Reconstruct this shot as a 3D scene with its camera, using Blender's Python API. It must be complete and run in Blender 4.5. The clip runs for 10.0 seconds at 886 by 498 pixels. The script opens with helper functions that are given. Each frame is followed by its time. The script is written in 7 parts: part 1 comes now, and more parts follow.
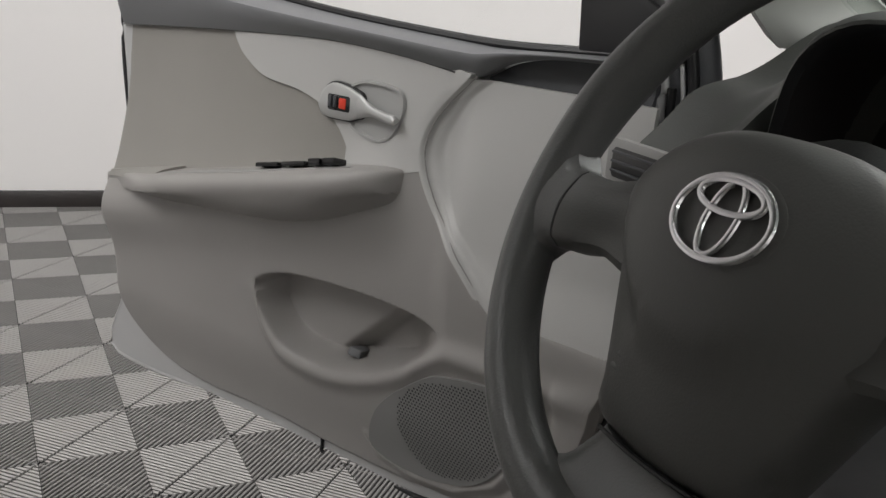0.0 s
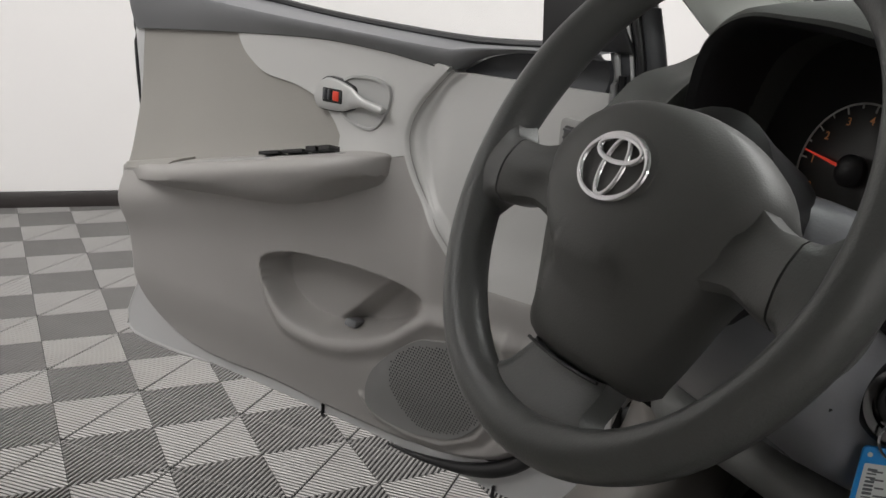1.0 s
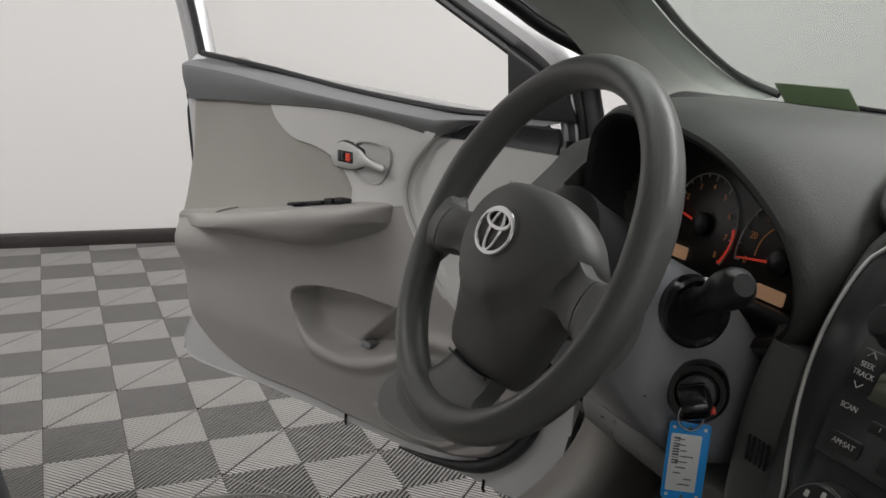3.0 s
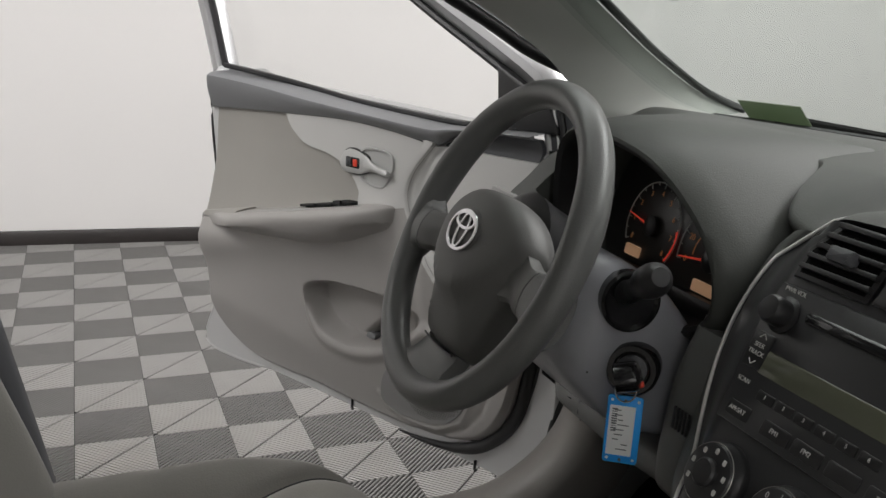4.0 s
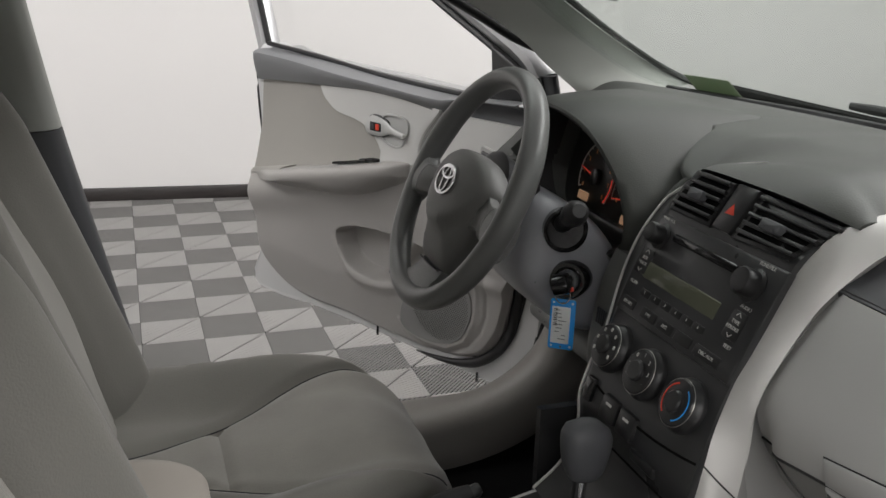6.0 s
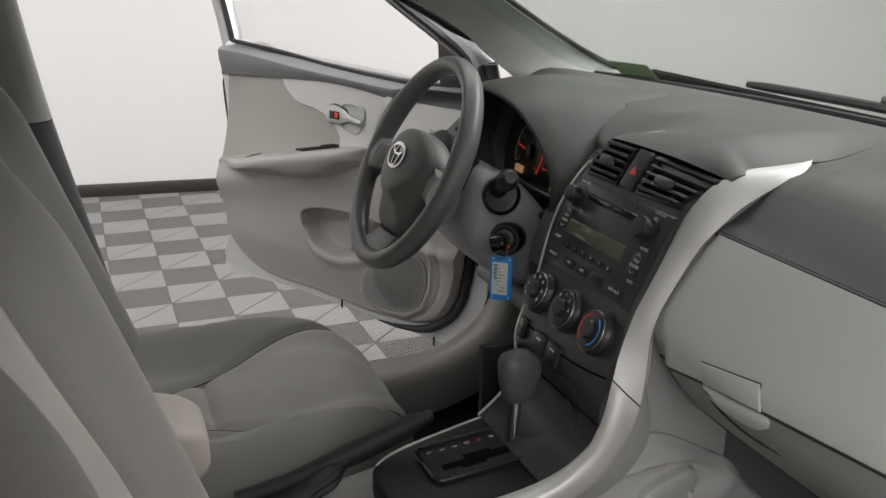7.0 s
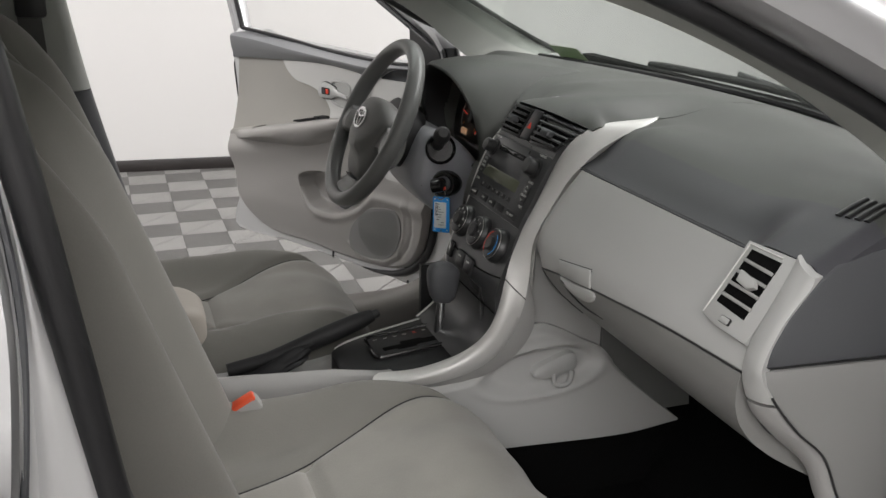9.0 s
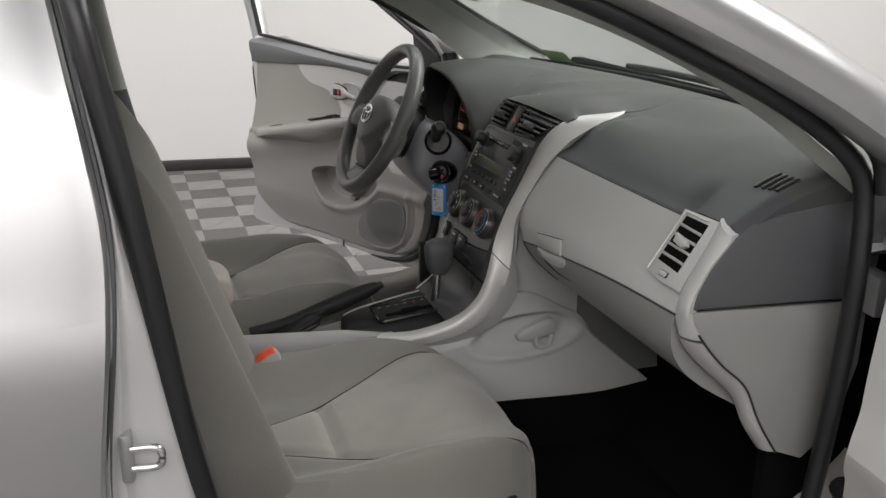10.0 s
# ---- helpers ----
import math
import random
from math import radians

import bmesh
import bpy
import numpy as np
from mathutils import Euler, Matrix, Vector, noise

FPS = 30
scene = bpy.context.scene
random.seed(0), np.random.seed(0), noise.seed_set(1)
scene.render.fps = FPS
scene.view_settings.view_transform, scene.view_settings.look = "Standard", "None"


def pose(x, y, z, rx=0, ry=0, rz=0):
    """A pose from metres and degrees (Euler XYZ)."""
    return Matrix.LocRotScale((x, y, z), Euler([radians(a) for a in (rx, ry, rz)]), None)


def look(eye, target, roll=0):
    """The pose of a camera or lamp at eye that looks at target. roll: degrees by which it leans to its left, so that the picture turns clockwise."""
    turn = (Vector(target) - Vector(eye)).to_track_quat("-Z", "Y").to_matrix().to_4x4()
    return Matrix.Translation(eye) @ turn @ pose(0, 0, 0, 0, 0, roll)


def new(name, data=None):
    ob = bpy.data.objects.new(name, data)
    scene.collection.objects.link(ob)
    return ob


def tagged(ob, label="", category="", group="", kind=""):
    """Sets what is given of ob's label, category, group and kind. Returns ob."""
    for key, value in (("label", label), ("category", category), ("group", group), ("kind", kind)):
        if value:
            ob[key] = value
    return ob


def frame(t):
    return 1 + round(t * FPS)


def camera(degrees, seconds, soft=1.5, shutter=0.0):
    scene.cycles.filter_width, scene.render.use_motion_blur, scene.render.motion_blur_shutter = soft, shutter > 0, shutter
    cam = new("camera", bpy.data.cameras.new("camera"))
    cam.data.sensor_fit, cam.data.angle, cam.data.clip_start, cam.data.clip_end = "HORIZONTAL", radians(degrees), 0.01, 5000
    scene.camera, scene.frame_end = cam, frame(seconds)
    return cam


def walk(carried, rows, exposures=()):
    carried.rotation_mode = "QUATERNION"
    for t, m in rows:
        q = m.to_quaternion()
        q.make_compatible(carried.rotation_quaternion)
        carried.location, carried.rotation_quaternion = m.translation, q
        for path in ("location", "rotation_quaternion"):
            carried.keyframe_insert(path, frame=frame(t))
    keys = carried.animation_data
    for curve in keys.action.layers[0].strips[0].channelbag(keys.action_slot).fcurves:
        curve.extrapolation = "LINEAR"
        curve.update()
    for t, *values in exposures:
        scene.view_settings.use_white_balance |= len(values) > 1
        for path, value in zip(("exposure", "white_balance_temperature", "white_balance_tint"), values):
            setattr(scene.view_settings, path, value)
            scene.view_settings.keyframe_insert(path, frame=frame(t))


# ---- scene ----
cam = camera(50.7, 10.0)
PATH = [
    (0, (0.042, 0.089, 1.044), (0.926, 1.791, 0.476), 5.0),
    (0.5, (0.026, 0.019, 1.04), (0.901, 1.724, 0.467), 4.7),
    (1, (0.009, -0.045, 1.05), (0.881, 1.664, 0.484), 4.1),
    (1.5, (0.007, -0.107, 1.065), (0.861, 1.612, 0.504), 3.6),
    (2, (-0.002, -0.176, 1.084), (0.796, 1.573, 0.534), 3.1),
    (2.5, (-0.015, -0.238, 1.115), (0.767, 1.527, 0.589), 2.6),
    (3, (-0.007, -0.312, 1.142), (0.753, 1.463, 0.622), 2.1),
    (4.5, (-0.021, -0.55, 1.198), (0.651, 1.26, 0.679), 2.3),
    (5, (-0.041, -0.65, 1.232), (0.597, 1.171, 0.706), 1.8),
    (5.5, (-0.058, -0.717, 1.249), (0.569, 1.095, 0.68), 1.8),
    (5.7, (-0.063, -0.752, 1.244), (0.557, 1.056, 0.653), 1.8),
    (6.8, (-0.104, -0.961, 1.266), (0.555, 0.823, 0.647), 0.1),
    (7, (-0.119, -1.003, 1.264), (0.573, 0.77, 0.651), 0.6),
    (7.5, (-0.126, -1.095, 1.282), (0.537, 0.691, 0.672), 0.1),
    (8, (-0.107, -1.194, 1.277), (0.514, 0.604, 0.658), 0.1),
    (8.5, (-0.115, -1.33, 1.297), (0.525, 0.454, 0.658), 0.3),
    (9, (-0.13, -1.44, 1.294), (0.511, 0.347, 0.663), 0.7),
    (9.5, (-0.131, -1.544, 1.299), (0.473, 0.258, 0.675), 0.4),
    (10, (-0.178, -1.677, 1.314), (0.439, 0.122, 0.696), 0.5),
]
walk(cam, [(t, look(eye, target, roll)) for t, eye, target, roll in PATH],
     [(0, -0.25), (0.5, -0.07), (1, 0.0), (1.5, -0.13), (2, -0.17), (2.5, -0.17), (3, -0.25), (4.5, -0.06), (5.5, -0.10), (7, 0.06), (8, 0.05), (9, 0.10), (9.5, 0.02), (10, -0.09)])

# ---- light ----
CY = 0.036                      # the car's centre line
world = bpy.data.worlds.new("world")
scene.world = world
world.use_nodes = True
world.node_tree.nodes["Background"].inputs["Color"].default_value = (0.93, 0.96, 1.0, 1)
world.node_tree.nodes["Background"].inputs["Strength"].default_value = 0.05


def ceiling_lamp(x, y, sx, sy, power):
    data = bpy.data.lights.new("booth_lamp", "AREA")
    data.shape, data.size, data.size_y, data.energy = "RECTANGLE", sx, sy, power
    data.color = (0.99, 0.975, 0.965)
    ob = new("booth_lamp", data)
    ob.matrix_world = pose(x, y, 3.46)
    return ob


ceiling_lamp(0.2, 2.1, 4.6, 1.4, 68)
ceiling_lamp(-1.7, -2.5, 3.0, 1.4, 34)
ceiling_lamp(-1.4, -4.6, 4.4, 1.2, 160)
ceiling_lamp(3.2, 0.0, 1.6, 4.0, 175)
ceiling_lamp(-2.6, 0.2, 1.6, 4.0, 125)


# ---- materials ----
def material(name, color, rough=0.5, metal=0.0, grain=0.0, grain_size=0.002, stain=0.08, stain_size=0.15, bump=0.1,
             coat=0.0, spec=0.5, fuzz=0.0):
    m = bpy.data.materials.new(name)
    m.use_nodes = True
    nt = m.node_tree
    b = nt.nodes["Principled BSDF"]
    b.inputs["Roughness"].default_value, b.inputs["Metallic"].default_value = rough, metal
    b.inputs["Coat Weight"].default_value = coat
    b.inputs["Specular IOR Level"].default_value = spec
    b.inputs["Sheen Weight"].default_value = fuzz
    geo = nt.nodes.new("ShaderNodeTexCoord")
    big = nt.nodes.new("ShaderNodeTexNoise")
    big.inputs["Scale"].default_value = 1 / stain_size
    big.inputs["Detail"].default_value = 4
    fine = nt.nodes.new("ShaderNodeTexNoise")
    fine.inputs["Scale"].default_value = 1 / grain_size
    fine.inputs["Detail"].default_value = 2
    for n in (big, fine):
        nt.links.new(geo.outputs["Object"], n.inputs["Vector"])
    mix = nt.nodes.new("ShaderNodeMix")
    mix.data_type = "RGBA"
    mix.inputs["A"].default_value = (*[c * (1 - stain) for c in color], 1)
    mix.inputs["B"].default_value = (*[min(1, c * (1 + stain)) for c in color], 1)
    add = nt.nodes.new("ShaderNodeMath")
    add.operation = "MULTIPLY_ADD"
    add.inputs[1].default_value = grain
    nt.links.new(fine.outputs["Fac"], add.inputs[0])
    nt.links.new(big.outputs["Fac"], add.inputs[2])
    sub = nt.nodes.new("ShaderNodeMath")
    sub.operation, sub.use_clamp = "SUBTRACT", True
    sub.inputs[1].default_value = grain / 2
    nt.links.new(add.outputs[0], sub.inputs[0])
    nt.links.new(sub.outputs[0], mix.inputs["Factor"])
    nt.links.new(mix.outputs["Result"], b.inputs["Base Color"])
    rr = nt.nodes.new("ShaderNodeMapRange")
    rr.inputs["To Min"].default_value, rr.inputs["To Max"].default_value = max(0, rough - 0.07), min(1, rough + 0.07)
    nt.links.new(big.outputs["Fac"], rr.inputs["Value"])
    nt.links.new(rr.outputs["Result"], b.inputs["Roughness"])
    if bump:
        bp = nt.nodes.new("ShaderNodeBump")
        bp.inputs["Strength"].default_value, bp.inputs["Distance"].default_value = bump, grain_size * 0.5
        nt.links.new(fine.outputs["Fac"], bp.inputs["Height"])
        nt.links.new(bp.outputs["Normal"], b.inputs["Normal"])
    return m


def glass_material(name, color, rough=0.0):
    m = bpy.data.materials.new(name)
    m.use_nodes = True
    nt = m.node_tree
    nt.nodes.remove(nt.nodes["Principled BSDF"])
    clear, gloss, mix, fr, up, sc = (nt.nodes.new(k) for k in ("ShaderNodeBsdfTransparent", "ShaderNodeBsdfGlossy", "ShaderNodeMixShader", "ShaderNodeLayerWeight", "ShaderNodeMath", "ShaderNodeMath"))
    clear.inputs["Color"].default_value = (*color, 1)
    gloss.inputs["Roughness"].default_value = rough
    fr.inputs["Blend"].default_value = 0.5
    up.operation, sc.operation = "POWER", "MULTIPLY_ADD"
    up.inputs[1].default_value, sc.inputs[1].default_value, sc.inputs[2].default_value = 5.0, 0.5, 0.02
    nt.links.new(fr.outputs["Facing"], up.inputs[0])
    nt.links.new(up.outputs[0], sc.inputs[0])
    nt.links.new(sc.outputs[0], mix.inputs[0])
    nt.links.new(clear.outputs[0], mix.inputs[1])
    nt.links.new(gloss.outputs[0], mix.inputs[2])
    nt.links.new(mix.outputs[0], nt.nodes["Material Output"].inputs["Surface"])
    return m


def film_material(name, color):
    """Thin paper or film that daylight shines through."""
    m = material(name, color, 0.7, stain=0.12, stain_size=0.02)
    nt = m.node_tree
    back, mix = nt.nodes.new("ShaderNodeBsdfTranslucent"), nt.nodes.new("ShaderNodeMixShader")
    back.inputs["Color"].default_value = (*color, 1)
    mix.inputs[0].default_value = 0.5
    nt.links.new(nt.nodes["Principled BSDF"].outputs[0], mix.inputs[1])
    nt.links.new(back.outputs[0], mix.inputs[2])
    nt.links.new(mix.outputs[0], nt.nodes["Material Output"].inputs["Surface"])
    return m


def glow_material(name, color, strength):
    m = material(name, color, 0.4, bump=0)
    b = m.node_tree.nodes["Principled BSDF"]
    b.inputs["Emission Color"].default_value, b.inputs["Emission Strength"].default_value = (*color, 1), strength
    return m


M = {
    "wall": material("white wall paint", (0.765, 0.75, 0.74), 0.6, stain=0.02, stain_size=0.8, grain=0.02),
    "baseboard": material("dark rubber baseboard", (0.018, 0.014, 0.013), 0.45, stain=0.4, stain_size=0.05),
    # one grey plastic; shade between the ribs is put into two tile colours
    "tile": material("grey floor tile, lit rib tone", (0.33, 0.322, 0.31), 0.45, stain=0.10, stain_size=0.08, grain=0.2),
    "tile_shaded": material("grey floor tile, rib shade in its colour", (0.18, 0.175, 0.169), 0.5, stain=0.14, stain_size=0.08, grain=0.2),
    # flat far tiles carry the same rib shade in their colours
    "far_lit": material("far ribbed tiles, lit rib tone", (0.23, 0.224, 0.216), 0.5, stain=0.12, stain_size=0.08, grain=0.2),
    "far_shaded": material("far ribbed tiles, rib shade in their colour", (0.10, 0.0975, 0.094), 0.5, stain=0.14, stain_size=0.08, grain=0.2),
    "joint": material("black tile underlay", (0.012, 0.012, 0.012), 0.9),
    "ceiling": material("white ceiling", (0.8, 0.8, 0.8), 0.8, stain=0.02),
    "grey": material("grey moulded plastic", (0.34, 0.335, 0.325), 0.48, grain=0.25, grain_size=0.0016, stain=0.05, bump=0.25),
    # darker than the panel above it: shade under the dash put into the grey
    "glove": material("glove box grey darkened as shade", (0.215, 0.212, 0.205), 0.48, grain=0.25, grain_size=0.0016, stain=0.05, bump=0.25),
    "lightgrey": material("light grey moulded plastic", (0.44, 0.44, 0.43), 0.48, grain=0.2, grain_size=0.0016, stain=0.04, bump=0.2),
    "belt": material("dark blue-grey trim", (0.072, 0.074, 0.080), 0.5, grain=0.25, grain_size=0.0016, stain=0.05, bump=0.25),
    "pad_band": material("dark slate pad band", (0.050, 0.050, 0.057), 0.5, grain=0.25, grain_size=0.0016, stain=0.05, bump=0.25),
    "dash": material("charcoal dashboard pad", (0.054, 0.0575, 0.052), 0.52, grain=0.3, grain_size=0.0018, stain=0.06, bump=0.3),
    "pillar": material("grey-green pillar trim", (0.37, 0.38, 0.355), 0.65, grain=0.25, grain_size=0.0015, stain=0.05, bump=0.15),
    "insert": material("beige-grey cloth", (0.305, 0.292, 0.267), 0.85, grain=0.5, grain_size=0.0018, stain=0.08, bump=0.4, fuzz=0.2),
    "seat": material("grey-beige velour", (0.288, 0.277, 0.253), 0.9, grain=0.4, grain_size=0.0022, stain=0.20, stain_size=0.09, bump=0.35, fuzz=0.25),
    "bolster": material("darker grey-beige velour", (0.192, 0.185, 0.168), 0.9, grain=0.4, grain_size=0.0022, stain=0.12, stain_size=0.12, bump=0.35, fuzz=0.25),
    "knee": material("slate knee panel plastic", (0.13, 0.132, 0.127), 0.5, grain=0.25, grain_size=0.0016, stain=0.06, bump=0.25),
    "sill": material("brown-grey sill trim", (0.20, 0.187, 0.174), 0.5, grain=0.25, grain_size=0.0016, stain=0.10, bump=0.25),
    "grille": material("grey grille plastic", (0.245, 0.243, 0.238), 0.5, grain=0.25, grain_size=0.0016, stain=0.05, bump=0.2),
    "doorgrey": material("warm grey door plastic", (0.345, 0.331, 0.316), 0.46, grain=0.25, grain_size=0.0016, stain=0.06, stain_size=0.2, bump=0.25),
    "doorbelt": material("blue-grey door belt trim", (0.185, 0.187, 0.194), 0.5, grain=0.25, grain_size=0.0016, stain=0.05, bump=0.25),
    # same plastic as the lower door; the light on the upper part is coloured in
    "doorlit": material("door plastic in a lit tone", (0.54, 0.535, 0.52), 0.46, grain=0.22, grain_size=0.0016, stain=0.04, bump=0.2),
    "tan": material("beige armrest plastic", (0.34, 0.31, 0.275), 0.6, grain=0.2, stain=0.05, bump=0.2),
    "wheel": material("charcoal grained urethane", (0.120, 0.122, 0.119), 0.34, grain=0.4, grain_size=0.0016, stain=0.08, bump=0.3),
    "pad": material("charcoal airbag cover", (0.125, 0.125, 0.120), 0.46, grain=0.4, grain_size=0.0014, stain=0.06, bump=0.25),
    "black": material("black plastic", (0.020, 0.020, 0.021), 0.36, grain=0.2, grain_size=0.0014, stain=0.1, bump=0.15),
    "stackblack": material("semi-gloss black plastic", (0.034, 0.0345, 0.036), 0.30, grain=0.2, grain_size=0.0014, stain=0.1, bump=0.08),
    "matt": material("matt black plastic", (0.014, 0.014, 0.015), 0.55, grain=0.3, grain_size=0.0014, stain=0.1, bump=0.2, spec=0.35),
    "dial": material("dark smoked instrument face", (0.030, 0.029, 0.027), 0.32, stain=0.15, bump=0),
    "gloss": material("gloss black plastic", (0.012, 0.012, 0.013), 0.15, stain=0.1, bump=0, coat=0.3),
    "rubber": material("black rubber seal", (0.012, 0.012, 0.013), 0.36, stain=0.25, stain_size=0.03, bump=0.1),
    # serves real carpet, and also sheets and slots blackened as shade
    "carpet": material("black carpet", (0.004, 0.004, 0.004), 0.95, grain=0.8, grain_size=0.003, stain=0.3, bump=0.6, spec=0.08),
    "column": material("dark slate column plastic", (0.275, 0.28, 0.30), 0.30, grain=0.2, stain=0.1, bump=0.15),
    "silver": material("satin silver trim", (0.63, 0.622, 0.605), 0.42, metal=0.3, grain=0.15, grain_size=0.001, stain=0.03, bump=0.05),
    "handle": material("satin grey handle plastic", (0.50, 0.50, 0.49), 0.35, metal=0.3, stain=0.03, bump=0.05),
    "jamb": material("silver paint on the door jamb", (0.58, 0.58, 0.58), 0.35, metal=0.25, grain=0.2, grain_size=0.0006, stain=0.03, bump=0.02, coat=0.4),
    "paint": material("silver car paint", (0.41, 0.41, 0.415), 0.33, metal=0.75, grain=0.2, grain_size=0.0006, stain=0.02, bump=0.02, coat=0.6),
    "chrome": material("chrome", (0.68, 0.68, 0.69), 0.2, metal=1.0, stain=0.03, bump=0),
    "steel": material("zinc steel", (0.45, 0.44, 0.42), 0.35, metal=1.0, stain=0.2, stain_size=0.02),
    "red": material("red plastic", (0.75, 0.06, 0.03), 0.4, stain=0.05, bump=0),
    "buckle": material("orange-red press button", (0.85, 0.10, 0.035), 0.4, stain=0.05, bump=0),
    "blue": material("blue plastic tag", (0.03, 0.36, 0.90), 0.35, stain=0.05, bump=0),
    "paper": material("white printed paper", (0.84, 0.85, 0.85), 0.6, stain=0.04),
    "ink": material("dark ink", (0.16, 0.17, 0.18), 0.6, stain=0.1),
    "print": material("pale printed marks", (0.55, 0.55, 0.53), 0.5, stain=0.05, bump=0),
    "display": material("grey-green display", (0.10, 0.105, 0.075), 0.12, stain=0.15, stain_size=0.03, bump=0),
    "belt_web": material("grey seat belt webbing", (0.10, 0.10, 0.095), 0.8, grain=0.5, stain=0.05, bump=0.4),
    "sticker": film_material("green-tinted sticker", (0.36, 0.42, 0.30)),
    "film": film_material("grey service sticker", (0.30, 0.31, 0.30)),
    "amber": glow_material("amber dial print", (0.75, 0.30, 0.10), 0.06),
    "odo": glow_material("amber lit odometer", (0.65, 0.38, 0.22), 0.25),
    "needle": glow_material("red needle", (0.85, 0.07, 0.04), 0.25),
    "glass": glass_material("door glass", (0.995, 0.997, 0.996)),
    "windshield": glass_material("tinted windshield", (0.855, 0.885, 0.87)),
}


# ---- building helpers ----
def finish(name, bm, mat, parent=None, label="", smooth=True, angle=40):
    bmesh.ops.recalc_face_normals(bm, faces=bm.faces)
    me = bpy.data.meshes.new(name)
    bm.to_mesh(me)
    bm.free()
    if mat:
        me.materials.append(mat if not isinstance(mat, str) else M[mat])
    if smooth:
        me.shade_smooth()
        me.set_sharp_from_angle(angle=radians(angle))
    ob = new(name, me)
    if parent:
        ob.parent = parent
    if label:
        ob["label"] = label
    return ob


def part(name, bm, mat, parent, label="", smooth=True, angle=40):
    return finish(name, bm, mat, parent, label, smooth, angle)


def thing(name, label, category, at=(0, 0, 0), group="", kind=""):
    ob = new(name)
    ob.location = at
    ob.empty_display_size = 0.05
    return tagged(ob, label, category, group, kind)


def struct(name, bm, mat, label="", category="", smooth=False):
    return tagged(finish(name, bm, mat, None, "", smooth), label, category or name, kind="structure")


def spline(pts, n, closed=False):
    """n points along a smooth curve through pts."""
    p = np.array(pts, float)
    k = len(p)
    idx = (lambda i: i % k) if closed else (lambda i: min(max(i, 0), k - 1))
    fine, steps = [], 12
    for i in range(k if closed else k - 1):
        a, b, c, d = (p[idx(i + j)] for j in (-1, 0, 1, 2))
        for s in range(steps):
            t = s / steps
            fine.append(0.5 * (2 * b + (c - a) * t + (2 * a - 5 * b + 4 * c - d) * t * t + (3 * b - a - 3 * c + d) * t ** 3))
    fine.append(p[0] if closed else p[-1])
    fine = np.array(fine)
    run = np.concatenate([[0], np.cumsum(np.linalg.norm(np.diff(fine, axis=0), axis=1))])
    want = np.linspace(0, run[-1], n + 1)[:-1] if closed else np.linspace(0, run[-1], n)
    return np.stack([np.interp(want, run, fine[:, j]) for j in range(p.shape[1])], 1)


def curve(knots, x):
    """Smooth value at x of a function given as (x, value) pairs."""
    ks = sorted(knots)
    xs, ys = np.array([k[0] for k in ks]), np.array([k[1] for k in ks])
    if x <= xs[0]:
        return float(ys[0])
    if x >= xs[-1]:
        return float(ys[-1])
    i = int(np.searchsorted(xs, x)) - 1
    i = max(0, min(i, len(xs) - 2))
    h = xs[i + 1] - xs[i]
    slope = lambda j: (ys[min(j + 1, len(ys) - 1)] - ys[max(j - 1, 0)]) / (xs[min(j + 1, len(ys) - 1)] - xs[max(j - 1, 0)])
    m0, m1 = slope(i), slope(i + 1)
    t = (x - xs[i]) / h
    return float((2 * t ** 3 - 3 * t * t + 1) * ys[i] + (t ** 3 - 2 * t * t + t) * h * m0 + (3 * t * t - 2 * t ** 3) * ys[i + 1] + (t ** 3 - t * t) * h * m1)


def ease(a, b, x):
    t = min(1, max(0, (x - a) / (b - a)))
    return t * t * (3 - 2 * t)


def bump(x, c, w):
    return math.exp(-((x - c) / w) ** 2)


def loft(bm, rings, caps=True, wrap=True):
    """A skin over rings of equal length."""
    vs = [[bm.verts.new(tuple(q)) for q in r] for r in rings]
    n = len(vs[0])
    for a, b in zip(vs, vs[1:]):
        for i in range(n if wrap else n - 1):
            j = (i + 1) % n
            bm.faces.new((a[i], a[j], b[j], b[i]))
    if caps and wrap:
        bm.faces.new(vs[0][::-1])
        bm.faces.new(vs[-1])
    return bm


def sheet(bm, rows, back):
    """A solid sheet over a grid of points, thickened by the vector back."""
    back = Vector(back)
    f = [[bm.verts.new(tuple(q)) for q in r] for r in rows]
    g = [[bm.verts.new(tuple(Vector(tuple(q)) + back)) for q in r] for r in rows]
    R, C = len(rows), len(rows[0])
    for i in range(R - 1):
        for j in range(C - 1):
            bm.faces.new((f[i][j], f[i][j + 1], f[i + 1][j + 1], f[i + 1][j]))
            bm.faces.new((g[i][j], g[i + 1][j], g[i + 1][j + 1], g[i][j + 1]))
    for i in range(R - 1):
        bm.faces.new((f[i][0], f[i + 1][0], g[i + 1][0], g[i][0]))
        bm.faces.new((f[i][-1], g[i][-1], g[i + 1][-1], f[i + 1][-1]))
    for j in range(C - 1):
        bm.faces.new((f[0][j], g[0][j], g[0][j + 1], f[0][j + 1]))
        bm.faces.new((f[-1][j], f[-1][j + 1], g[-1][j + 1], g[-1][j]))
    return bm


